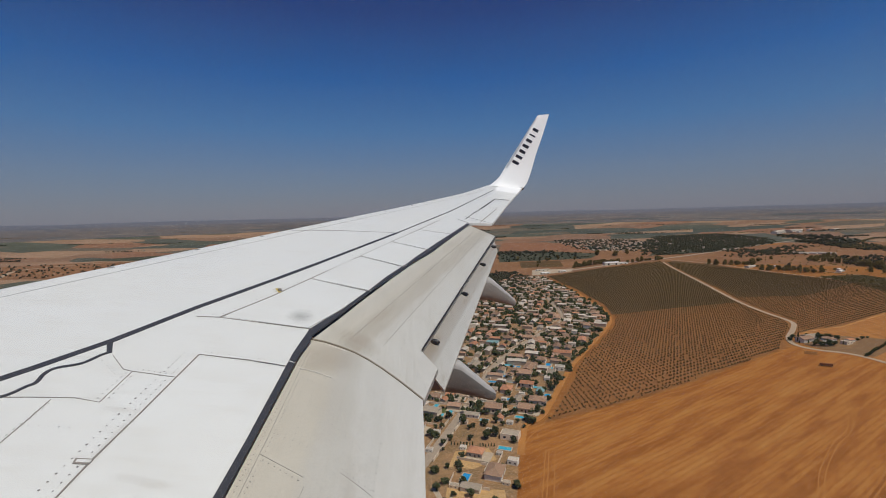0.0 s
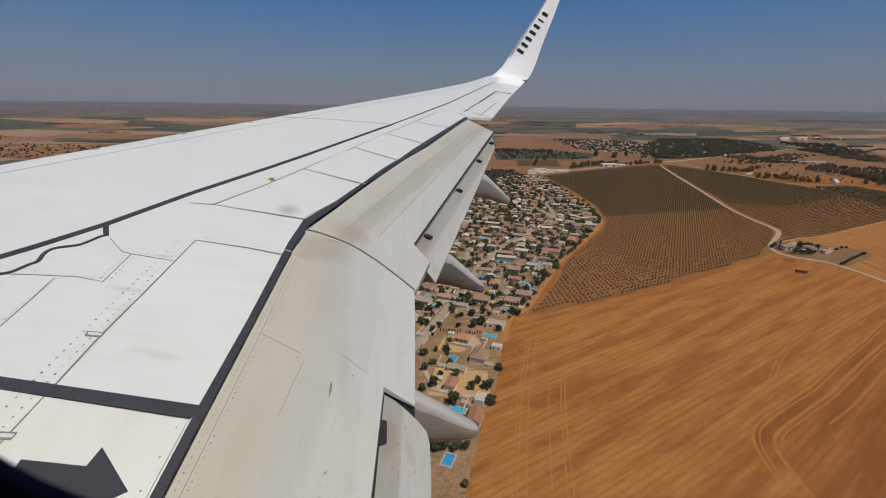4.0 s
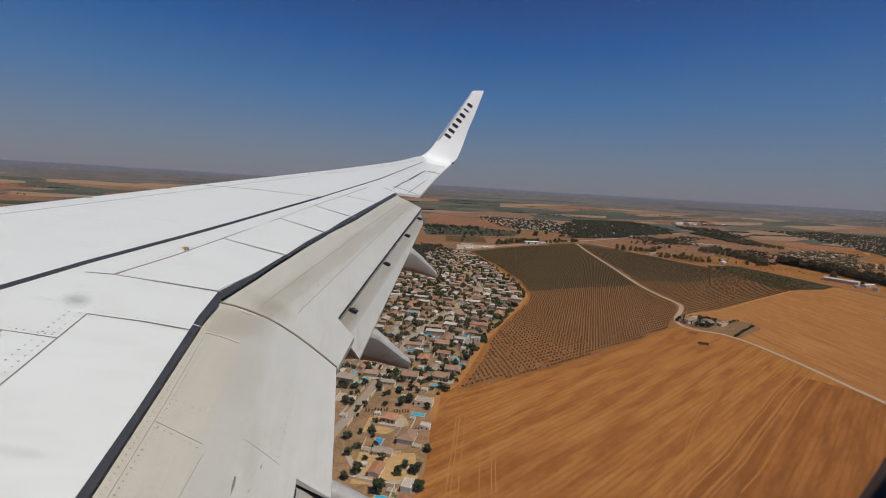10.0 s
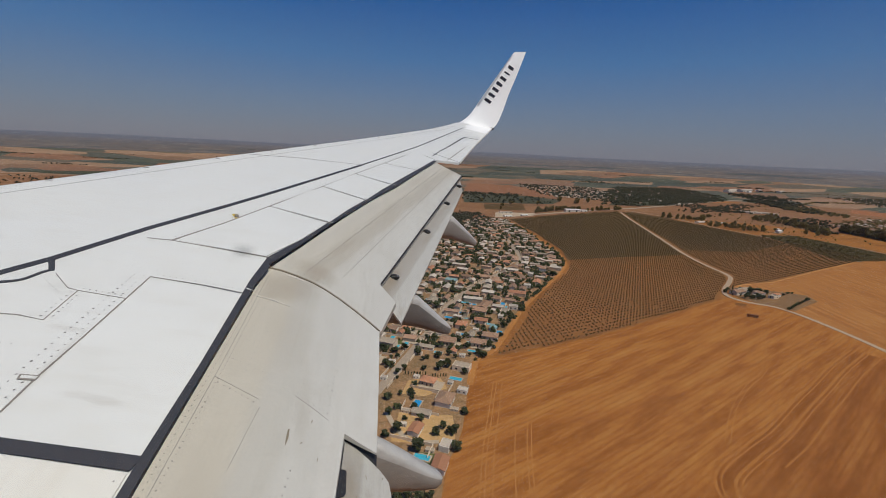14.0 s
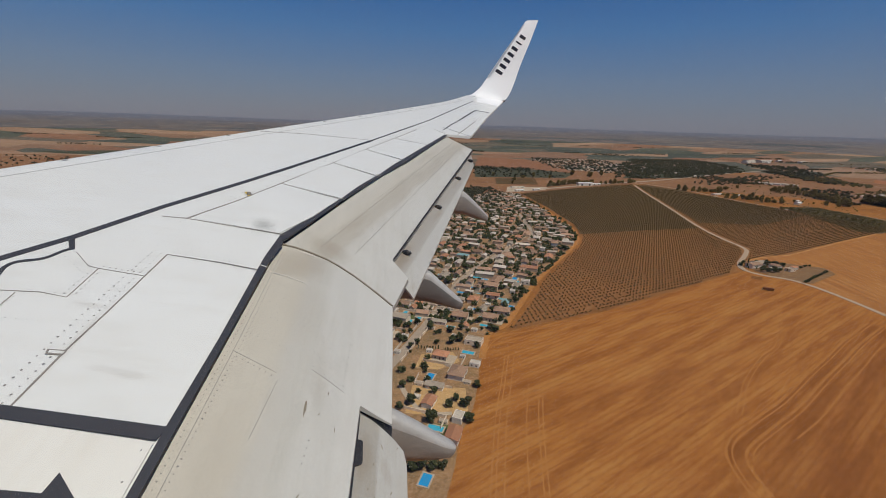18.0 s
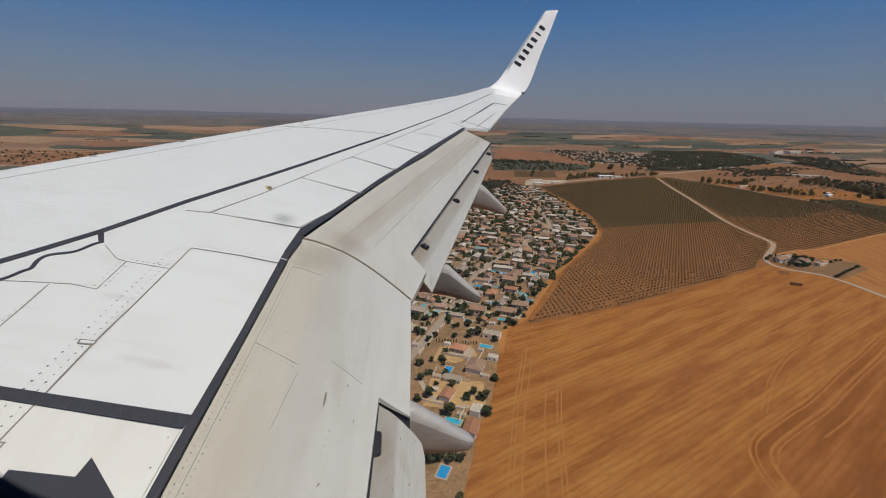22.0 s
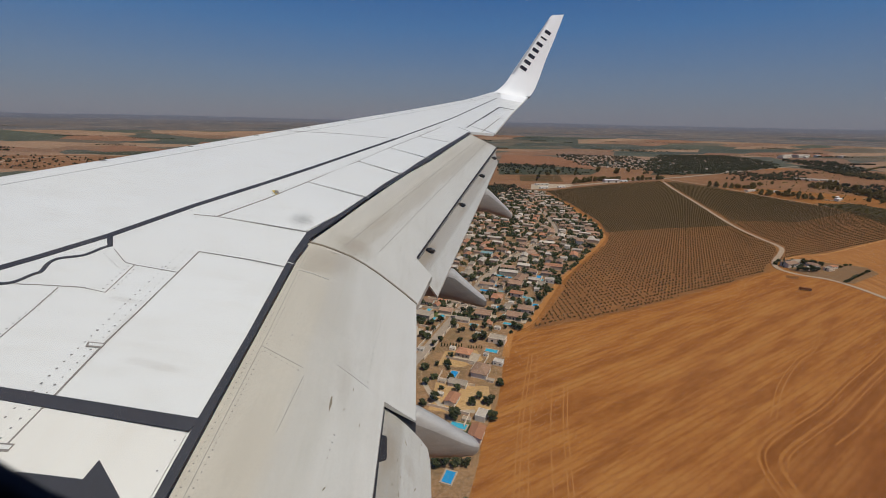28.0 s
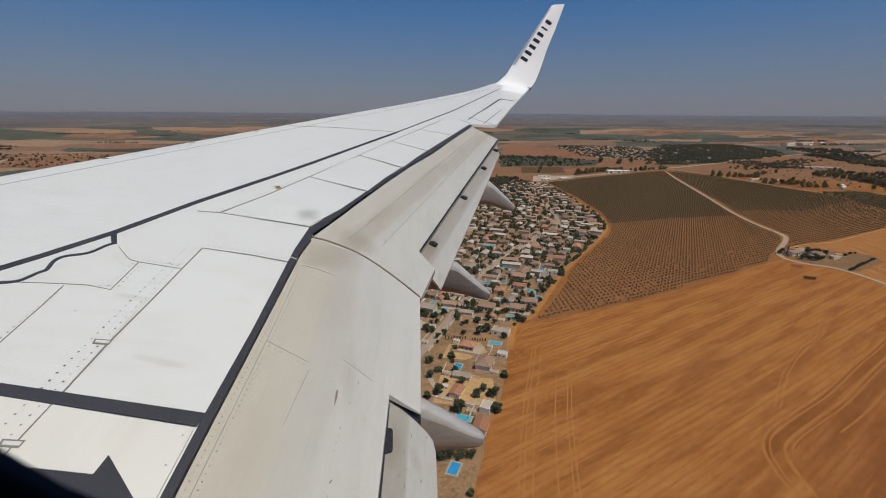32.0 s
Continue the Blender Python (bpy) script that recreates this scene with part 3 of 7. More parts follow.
line_on("aileron_gap", [(1.29, 9.51), (1.92, 11.17)], 0.018, wing_z, SEAM_GREY, wing, lift=0.010)

# ---- flaps ----
def wedge(x_te):
    return lambda x, y: 0.012 + 0.12 * max(0.0, min(1.0, x_te(y) - x))


ARC = [(-1.03, 4.20), (-0.90, 4.225), (-0.77, 4.22), (-0.63, 4.20), (-0.50, 4.17), (-0.36, 4.12), (-0.22, 4.05), (-0.10, 3.98), (0.01, 3.90)]
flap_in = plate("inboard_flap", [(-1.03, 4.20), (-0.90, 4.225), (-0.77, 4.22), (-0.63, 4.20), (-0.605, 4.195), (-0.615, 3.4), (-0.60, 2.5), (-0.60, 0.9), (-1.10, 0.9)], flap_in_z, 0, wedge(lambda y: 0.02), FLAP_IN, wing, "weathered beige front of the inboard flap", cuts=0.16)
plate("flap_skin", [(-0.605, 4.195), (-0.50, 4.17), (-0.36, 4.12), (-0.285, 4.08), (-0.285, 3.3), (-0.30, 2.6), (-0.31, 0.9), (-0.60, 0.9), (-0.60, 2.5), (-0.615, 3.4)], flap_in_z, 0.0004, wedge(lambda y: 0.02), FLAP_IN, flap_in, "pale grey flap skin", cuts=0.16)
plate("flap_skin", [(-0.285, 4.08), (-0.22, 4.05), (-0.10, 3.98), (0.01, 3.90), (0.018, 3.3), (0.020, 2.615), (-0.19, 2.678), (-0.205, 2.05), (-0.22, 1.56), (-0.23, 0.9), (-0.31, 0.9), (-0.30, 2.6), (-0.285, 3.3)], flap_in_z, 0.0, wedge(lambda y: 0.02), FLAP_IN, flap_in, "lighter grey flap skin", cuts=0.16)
flap_aft_in = plate("inboard_aft_flap", [(-0.255, 2.70), (-0.197, 2.695), (-0.114, 2.665), (-0.03, 2.615), (0.045, 2.56), (0.10, 2.50), (0.117, 2.416), (0.12, 2.19), (0.105, 1.63), (0.10, 0.9), (-0.31, 0.9), (-0.285, 2.1)], aft_in_z, 0, 0.02, AFT_IN, wing, "dirty grey aft flap segment with shade painted on its front half", cuts=0.3)
# black sheet put in the open gap in place of its shade
plate("flap_gap", [(-0.21, 2.70), (-0.21, 2.86), (0.02, 2.86), (0.022, 2.55), (-0.03, 2.60), (-0.114, 2.65)], aft_in_z, -0.003, 0.004, BLACK_METAL, flap_aft_in)
plate("track_slot", [(-0.201, 2.472), (-0.163, 2.478), (-0.155, 2.465), (-0.149, 2.335), (-0.156, 2.318), (-0.196, 2.290)], aft_in_z, 0.012, 0.006, BLACK_METAL, flap_aft_in, "dark slot")
line_on("flap_gap", [(-0.192, 2.66), (-0.202, 1.9), (-0.222, 0.95)], 0.014, aft_in_z, BLACK_METAL, flap_aft_in, lift=0.016)
OUT_ARC = [(-1.01, 4.235), (-0.90, 4.26), (-0.77, 4.255), (-0.63, 4.235), (-0.50, 4.205), (-0.36, 4.155), (-0.22, 4.09), (-0.10, 4.02), (0.02, 3.94)]
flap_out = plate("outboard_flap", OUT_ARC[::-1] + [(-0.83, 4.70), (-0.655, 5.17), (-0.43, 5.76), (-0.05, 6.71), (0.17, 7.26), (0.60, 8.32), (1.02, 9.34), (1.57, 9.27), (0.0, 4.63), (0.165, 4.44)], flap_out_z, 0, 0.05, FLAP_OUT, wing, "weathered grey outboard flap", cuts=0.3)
flap_aft_out = plate("outboard_aft_flap", [(1.53, 9.22), (1.51, 8.69), (0.22, 4.28), (0.10, 4.45), (-0.10, 4.72), (1.40, 9.20)], aft_out_z, 0, 0.025, AFT_OUT, wing, "sooty grey aft flap segment with shade painted on its front half", cuts=0.4)
line_on("flap_gap", [(0.008, 4.64), (0.78, 6.94), (1.565, 9.255)], (0.012, 0.020), flap_out_z, BLACK_METAL, flap_out, lift=0.007, thick=0.012)
# sealed arc between the two flaps
line_on("flap_end_seal", ARC, 0.016, flap_in_z, RUST, flap_in, lift=0.010, thick=0.02, step=0.1)
# seams along the flaps
for pts in ([(-0.99, 4.1), (-1.0, 2.9), (-1.02, 2.0), (-1.04, 1.1)], [(-1.0, 2.78), (-0.72, 2.70)], [(-0.52, 2.82), (-0.41, 2.78), (-0.30, 2.73)], [(-0.70, 2.64), (-0.745, 2.2)]):
    line_on("flap_seam", pts, 0.0022, flap_in_z, FLAP_SEAM, flap_in, lift=0.003, step=0.12)
for f0, f1 in ((0.30, 0.30), (0.62, 0.62)):
    pts = []
    for k in range(12):
        s = k / 11
        a = (-1.0 + 2.03 * s, 4.30 + 5.0 * s)
        b = (0.0 + 1.55 * s, 4.60 + 4.66 * s)
        pts.append((a[0] + (b[0] - a[0]) * f0, a[1] + (b[1] - a[1]) * f0))
    line_on("flap_seam", pts, 0.003, flap_out_z, FLAP_SEAM, flap_out, lift=0.003)
# black hinge brackets hanging in the flap gap
for y in (8.79, 7.70, 6.38, 4.99):
    x = (y - 4.64) * 0.3387 + 0.040
    big = 1.0 + 0.5 * (y < 5.5)
    bm = bmesh.new()
    bmesh.ops.create_uvsphere(bm, u_segments=14, v_segments=8, radius=1, matrix=Matrix.Translation((x, y - 0.02, aft_out_z(x, y) + 0.012)) @ Matrix.Rotation(radians(-19), 4, 'Z') @ Matrix.Diagonal((0.058, 0.022 * big, 0.034, 1)))
    b1 = part("hinge_bracket", bm, BLACK_METAL, flap_aft_out, "black hinge bracket", smooth=True)
    bm = bmesh.new()
    bmesh.ops.create_uvsphere(bm, u_segments=12, v_segments=6, radius=1, matrix=Matrix.Translation((x + 0.03, y - 0.035, aft_out_z(x, y) + 0.034)) @ Matrix.Rotation(radians(-19), 4, 'Z') @ Matrix.Diagonal((0.018, 0.008, 0.012, 1)))
    part("worn_rim", bm, FAIRING_GREY, b1, "bare metal rim")
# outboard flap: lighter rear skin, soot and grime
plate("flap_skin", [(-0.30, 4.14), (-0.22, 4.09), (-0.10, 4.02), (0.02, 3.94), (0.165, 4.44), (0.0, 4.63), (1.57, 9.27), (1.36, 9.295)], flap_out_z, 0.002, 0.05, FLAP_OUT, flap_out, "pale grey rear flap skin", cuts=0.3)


line_on("scratch", [(-1.0, 3.72), (-0.88, 3.735), (-0.74, 3.72)], 0.004, flap_in_z, WHITE_SCRATCH, flap_in, lift=0.008, step=0.05)
line_on("scratch", [(-0.85, 4.17), (-0.70, 4.165)], 0.005, flap_in_z, WHITE_SCRATCH, flap_in, lift=0.014, step=0.05)
# scrape and chips
plate("scrape_mark", [(-0.513, 2.55), (-0.505, 2.555), (-0.499, 2.50), (-0.506, 2.43), (-0.513, 2.49)], flap_in_z, 0.004, 0.002, RUST, flap_in, "brown scrape mark")


chips = random.Random(23)
for x0, x1, y0, y1, surf, owner, n in ((-0.18, 0.08, 1.7, 2.55, aft_in_z, flap_aft_in, 14), (-0.55, -0.32, 1.6, 2.7, flap_in_z, flap_in, 6), (-0.45, -0.05, 4.35, 5.2, flap_out_z, flap_out, 5)):
    for i in range(n):
        x, y, w, h, q = chips.uniform(x0, x1), chips.uniform(y0, y1), chips.uniform(0.0015, 0.0035), chips.uniform(0.004, 0.016), chips.uniform(-0.5, 0.5)
        plate("paint_chip", [(x + u * w + v * h * q, y + v * h) for u, v in ((-1, -0.4), (-0.3, -1), (0.8, -0.5), (1, 0.5), (0.1, 1), (-0.7, 0.6))], surf, 0.0035, 0.002, RUST, owner, "small brown paint chip")
# pale straps across the rear seal
for x, y in ((-1.045, 3.70), (-0.60, 5.33), (-0.215, 6.33), (0.145, 7.20)):
    line_on("seal_strap", [(x - 0.035, y + 0.012), (x + 0.035, y - 0.014)], 0.008, wing_z, WHITE_SCRATCH, wing, lift=0.010, step=0.05)


# ---- flap track fairings ----
def boxy(c):
    """Squared-off section: flat top and sides with a rounded chine."""
    return math.copysign(abs(c) ** 0.62, c)


def fairing(y, stations, label, mat=None):
    """Canoe: stations are (x, z of the top, z of the bottom, half width)."""
    bm = bmesh.new()
    rings = []
    for x, zt, zb, hw in stations:
        cz, rz = EYE + (zt + zb) / 2, (zt - zb) / 2
        rings.append([bm.verts.new((x, y + hw * boxy(math.cos(a)), cz + rz * boxy(math.sin(a)))) for a in (2 * math.pi * i / 16 for i in range(16))])
    for a, b in zip(rings, rings[1:]):
        for i in range(16):
            bm.faces.new((a[i], a[(i + 1) % 16], b[(i + 1) % 16], b[i]))
    bm.faces.new(rings[0])
    bm.faces.new(rings[-1][::-1])
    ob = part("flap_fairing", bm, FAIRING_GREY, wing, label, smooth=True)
    # pale paint on top; sides take mat or the copy with painted shade
    ob.data.materials.append(mat or FAIRING_SHADED)
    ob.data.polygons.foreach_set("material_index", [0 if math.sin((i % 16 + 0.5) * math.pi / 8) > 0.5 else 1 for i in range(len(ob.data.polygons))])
    return ob


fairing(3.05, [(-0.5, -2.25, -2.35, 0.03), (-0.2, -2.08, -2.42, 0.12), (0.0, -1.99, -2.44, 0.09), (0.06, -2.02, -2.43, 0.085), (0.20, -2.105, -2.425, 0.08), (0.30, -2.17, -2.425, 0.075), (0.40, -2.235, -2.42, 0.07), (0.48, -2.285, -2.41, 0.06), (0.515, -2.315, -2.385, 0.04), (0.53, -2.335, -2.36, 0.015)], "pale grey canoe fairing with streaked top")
# middle fairing: much darker grey on the sides, pale grey on top
fairing(5.0, [(-0.5, -1.70, -1.8, 0.03), (-0.1, -1.62, -1.82, 0.12), (0.15, -1.50, -1.80, 0.10), (0.30, -1.44, -1.82, 0.10), (0.44, -1.48, -1.845, 0.095), (0.60, -1.625, -1.885, 0.085), (0.72, -1.735, -1.915, 0.09), (0.81, -1.81, -1.935, 0.06), (0.84, -1.85, -1.91, 0.02)], "dark grey canoe fairing with pale top under the flap", FAIRING_DARK)
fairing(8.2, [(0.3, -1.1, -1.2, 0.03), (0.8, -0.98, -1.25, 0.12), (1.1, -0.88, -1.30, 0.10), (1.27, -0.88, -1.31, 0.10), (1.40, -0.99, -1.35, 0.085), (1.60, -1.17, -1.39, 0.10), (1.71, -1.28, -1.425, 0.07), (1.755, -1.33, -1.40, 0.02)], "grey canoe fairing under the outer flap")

# ---- winglet ----
WL = (((2.20, 15.20, 1.46), (3.50, 15.36, 1.385)), ((2.42, 15.36, 1.53), (3.60, 15.41, 1.44)), ((2.58, 15.43, 1.63), (3.69, 15.45, 1.53)), ((2.78, 15.50, 1.81), (3.78, 15.50, 1.68)), ((2.97, 15.58, 2.10), (3.93, 15.64, 2.02)),
      ((3.30, 15.72, 2.60), (4.13, 15.80, 2.61)), ((3.77, 15.92, 3.31), (4.42, 15.95, 3.35)), ((4.17, 16.07, 3.92), (4.65, 16.08, 4.0)), ((4.26, 16.10, 4.035), (4.685, 16.10, 4.09)))
bm = bmesh.new()
rings = []
for k, (a, b) in enumerate(WL):
    a, b = Vector(a), Vector(b)
    c = b - a
    up = Vector(WL[min(k + 1, len(WL) - 1)][0]) - Vector(WL[max(k - 1, 0)][0])
    nrm = c.cross(up).normalized()
    th = 0.055 * c.length
    ring = []
    for fx, s in ((1, 0), (0.7, 0.45), (0.4, 0.8), (0.2, 0.9), (0.06, 0.6), (0, 0), (0.06, -0.6), (0.2, -0.9), (0.4, -0.8), (0.7, -0.45)):
        p = a + c * fx + nrm * ((s - 0.8) * th)
        ring.append(bm.verts.new((p.x, p.y, p.z + EYE)))
    rings.append(ring)
for a, b in zip(rings, rings[1:]):
    for i in range(len(a)):
        j = (i + 1) % len(a)
        bm.faces.new((a[i], a[j], b[j], b[i]))
bm.faces.new(rings[-1])
winglet = part("winglet", bm, WINGLET_WHITE, wing, "white blended winglet with dark lettering reduced to bars", smooth=True)
winglet.data.set_sharp_from_angle(angle=radians(50))
SKIN = [[winglet.data.vertices[i].co for i in f.vertices] for f in winglet.data.polygons]


def on_skin(p, lift):
    """The place on the winglet's inner face outboard of p, moved out of it by lift."""
    start = Vector((p.x, p.y - 1.0, p.z))
    hits = [geometry.intersect_ray_tri(q[0], q[k], q[k + 1], Vector((0, 1, 0)), start, True) for q in SKIN for k in range(1, len(q) - 1)]
    ys = [h.y for h in hits if h]
    return Vector((p.x, (min(ys) if ys else p.y) - lift, p.z))


# plain bars where the maker's mark stands, along the winglet
LOW, HIGH = Vector((3.30, 15.665, 2.20)), Vector((4.22, 15.995, 3.58))
for i in range(7):
    s = (i + 0.5) / 7
    base = LOW.lerp(HIGH, s)
    run = (HIGH - LOW).normalized()
    across = Vector((1, 0.10, -0.55)).normalized()
    h = 0.125 - 0.02 * s
    w = 0.058 if i != 5 else 0.03
    bm = bmesh.new()
    grid = [[bm.verts.new(on_skin(base + across * (sa * h) + run * (sb * w) + Vector((0, 0, EYE)), 0.006)) for sa in (-1, -0.6, -0.2, 0.2, 0.6, 1)] for sb in (-1, 0, 1)]
    for ra, rb in zip(grid, grid[1:]):
        for k in range(5):
            bm.faces.new((ra[k], ra[k + 1], rb[k + 1], rb[k]))
    bmesh.ops.solidify(bm, geom=bm.faces[:], thickness=0.008)
    part("marking_bar", bm, NAVY, winglet, "dark navy bar")
# bare metal along the winglet's leading edge
edge = [[on_skin(Vector(a).lerp(Vector(b), f) + Vector((0, 0, EYE)), 0.004) for f in (0.015, 0.06, 0.105)] for a, b in WL[4:-1]]
bm = bmesh.new()
rows = [[bm.verts.new(p) for p in row] for row in edge]
for ra, rb in zip(rows, rows[1:]):
    for k in range(2):
        bm.faces.new((ra[k], ra[k + 1], rb[k + 1], rb[k]))
bmesh.ops.solidify(bm, geom=bm.faces[:], thickness=0.006)
part("leading_edge_strip", bm, plain("bare_aluminium", (0.66, 0.70, 0.74), 0.4, 0.15, 6, metal=0.15), winglet, "bare metal leading edge")
# small light at the tip
bm = bmesh.new()
bmesh.ops.create_icosphere(bm, subdivisions=2, radius=0.07, matrix=Matrix.Translation((3.53, 15.42, EYE + 1.37)) @ Matrix.Diagonal((1.2, 0.6, 0.6, 1)))
part("tip_light", bm, BLACK_METAL, wing, "small dark tip lamp")

# static wicks and vortex tabs along the leading edge
for y in np.linspace(4.6, 14.2, 12):
    x = interp(y, LEADING) + 0.14
    bm = bmesh.new()
    bmesh.ops.create_cube(bm, size=1, matrix=Matrix.Translation((x, y, wing_z(x, y) + 0.006)) @ Matrix.Rotation(radians(-30), 4, 'Z') @ Matrix.Diagonal((0.012, 0.07, 0.008, 1)))
    part("slat_clip", bm, FLAP_SEAM, wing)

# latches in the inboard seam
for x, y in ((-1.90, 2.57), (-1.88, 1.88)):
    lt = plate("panel_latch", [(x - 0.05, y + 0.02), (x + 0.05, y + 0.02), (x + 0.05, y - 0.02), (x - 0.04, y - 0.02)], wing_z, 0.006, 0.003, SEAM_GREY, wing, "recessed latch")
    plate("latch_face", [(x - 0.035, y + 0.01), (x + 0.045, y + 0.01), (x + 0.045, y - 0.01), (x - 0.03, y - 0.01)], wing_z, 0.008, 0.002, WING_WHITE, lt)


# rivets: rows of small discs, joined by surface
def rivets(rows, surf, parent, lift=0.003):
    verts, faces = [], []
    for pts, gap, side, rad in rows:
        d = along(pts, gap)
        for i, (x, y) in enumerate(d):
            a, b = d[max(i - 1, 0)], d[min(i + 1, len(d) - 1)]
            ln = math.hypot(b[0] - a[0], b[1] - a[1]) or 1
            x, y = x - (b[1] - a[1]) / ln * side, y + (b[0] - a[0]) / ln * side
            k = len(verts)
            rad2 = rad * rng.uniform(0.75, 1.2)
            verts.append((x, y, surf(x, y) + lift + 0.002))
            for j in range(6):
                q = j * math.pi / 3
                verts.append((x + rad2 * math.cos(q), y + rad2 * math.sin(q), surf(x + rad2 * math.cos(q), y + rad2 * math.sin(q)) + lift))
            faces += [(k, k + 1 + j, k + 1 + (j + 1) % 6) for j in range(6)]
    ob = put("rivets", mesh_of("rivets", verts, faces, RIVET_GREY), parent, "rows of small dark rivets")
    ob["kind"] = "stuff"


C_DOWN = [(-1.81, 3.74), (-1.84, 2.94), (-1.86, 2.06), (-1.87, 1.2)]
HINGE = [(-1.93, 4.41), (-1.33, 5.61), (-0.47, 7.50), (0.61, 9.79), (1.25, 11.31), (2.2, 13.6)]
rivets([(C_DOWN, 0.055, -0.05, 0.006), (C_DOWN, 0.055, -0.12, 0.007),
        ([(-1.78, 3.76), (-1.04, 3.67)], 0.05, 0.025, 0.005), ([(-2.14, 3.48), (-1.84, 3.44)], 0.045, 0.0, 0.006), ([(-2.13, 3.38), (-2.12, 3.12)], 0.05, 0.0, 0.006),
        ([(-2.42, 3.60), (-2.2, 3.42)], 0.05, -0.05, 0.005), ([(-2.19, 3.42), (-2.19, 3.1)], 0.05, 0.0, 0.006), ([(-3.2, 3.05), (-2.16, 3.12)], 0.06, 0.0, 0.005),
        ([(-2.49, 3.04), (-2.46, 2.2)], 0.05, 0.03, 0.006), ([(-2.41, 3.04), (-2.38, 2.2)], 0.05, -0.03, 0.005), ([(-2.4, 2.83), (-2.1, 2.83)], 0.06, 0, 0.004),
        (HINGE, 0.07, 0.035, 0.007), (HINGE[:3], 0.16, 0.10, 0.006), ([(-2.1, 4.36), (-1.1, 4.27)], 0.05, -0.02, 0.004),
        ([(-2.5, 3.9), (-1.9, 3.78), (-1.2, 3.74)], 0.07, 0.07, 0.004), ([(-2.25, 4.5), (-1.75, 5.35), (-1.45, 5.95)], 0.14, -0.06, 0.004),
        ([(-2.3, 4.1), (-1.35, 3.96)], 0.09, 0, 0.004), ([(-1.16, 1.98), (-1.17, 1.0)], 0.16, 0, 0.005)], wing_z, wing)
rivets([([(-0.965, 4.05), (-0.975, 2.9), (-1.0, 2.0), (-1.02, 1.1)], 0.04, 0, 0.0045), ([(-1.015, 4.0), (-1.03, 2.9), (-1.05, 2.0), (-1.07, 1.1)], 0.04, 0, 0.004), ([(-0.97, 2.74), (-0.72, 2.66)], 0.04, 0, 0.005),
        ([(-0.53, 2.98), (-0.34, 2.84)], 0.05, 0, 0.004), ([(-0.30, 3.2), (-0.31, 2.75)], 0.07, 0, 0.005), ([(-0.84, 3.5), (-0.85, 2.9)], 0.06, 0, 0.004),
        ([(-0.95, 3.62), (-0.70, 3.57)], 0.04, 0, 0.004), ([(-0.92, 3.36), (-0.74, 3.32)], 0.05, 0, 0.004), ([(-0.97, 3.2), (-0.78, 3.17)], 0.05, 0, 0.004), ([(-1.0, 2.98), (-0.68, 2.92)], 0.05, 0, 0.004), ([(-0.64, 3.2), (-0.27, 2.98)], 0.06, 0, 0.004), ([(-0.25, 3.8), (-0.29, 3.2)], 0.05, 0, 0.004), ([(-0.52, 2.83), (-0.30, 2.74)], 0.04, 0.02, 0.004), ([(-0.47, 2.3), (-0.48, 2.15)], 0.05, 0.02, 0.005), ([(-0.47, 1.9), (-0.48, 1.75)], 0.05, 0.02, 0.005)], flap_in_z, flap_in)
rivets([([(-0.75, 4.42), (1.15, 9.15)], 0.09, 0, 0.006), ([(-0.2, 4.55), (1.38, 9.15)], 0.10, 0, 0.005), ([(-0.12, 4.52), (0.05, 4.08)], 0.04, 0, 0.005), ([(-0.15, 4.50), (0.02, 4.07)], 0.05, 0, 0.004), ([(-0.9, 4.40), (-0.4, 5.6), (0.6, 8.0)], 0.05, 0, 0.004), ([(-0.32, 4.9), (-0.1, 4.75)], 0.06, 0, 0.004), ([(-0.9, 4.30), (-0.5, 4.26), (-0.05, 4.06)], 0.06, 0.03, 0.005)], flap_out_z, flap_out)

# ---- cabin window, close to the camera ----
CAB_Y = 0.10
WX0, WX1, WZ0, WZ1, WR = -0.133, 0.218, -0.1085, 0.28, 0.10


def rounded(x0, x1, z0, z1, r, n=10):
    out = []
    for cx, cz, a0 in ((x1 - r, z1 - r, 0), (x0 + r, z1 - r, 90), (x0 + r, z0 + r, 180), (x1 - r, z0 + r, 270)):
        out += [(cx + r * math.cos(radians(a0 + 90 * i / n)), cz + r * math.sin(radians(a0 + 90 * i / n))) for i in range(n + 1)]
    return out


def frame_ring(name, loops, mat, parent, label=""):
    """Skin through closed outlines of equal count; each is (points in x and z, y)."""
    bm = bmesh.new()
    rings = [[bm.verts.new((x, y, EYE + z)) for x, z in pts] for pts, y in loops]
    for a, b in zip(rings, rings[1:]):
        for i in range(len(a)):
            j = (i + 1) % len(a)
            bm.faces.new((a[i], a[j], b[j], b[i]))
    return part(name, bm, mat, parent, label, smooth=True)


win = thing("window_1", "rounded cabin window with dark reveal and seal", "window", kind="structure")
win.matrix_basis = AIR
hole = rounded(WX0, WX1, WZ0, WZ1, WR)
lip = rounded(WX0 - 0.012, WX1 + 0.012, WZ0 - 0.012, WZ1 + 0.012, WR + 0.012)
wide = rounded(WX0 - 0.05, WX1 + 0.05, WZ0 - 0.05, WZ1 + 0.05, WR + 0.05)
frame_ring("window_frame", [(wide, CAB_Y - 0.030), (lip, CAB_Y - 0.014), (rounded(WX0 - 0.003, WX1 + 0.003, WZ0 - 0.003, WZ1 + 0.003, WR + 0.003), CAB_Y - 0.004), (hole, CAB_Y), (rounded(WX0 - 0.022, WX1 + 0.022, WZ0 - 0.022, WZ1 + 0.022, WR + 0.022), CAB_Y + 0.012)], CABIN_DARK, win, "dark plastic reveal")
hull_lip = rounded(WX0 - 0.075, WX1 + 0.075, WZ0 - 0.075, WZ1 + 0.075, WR + 0.075)
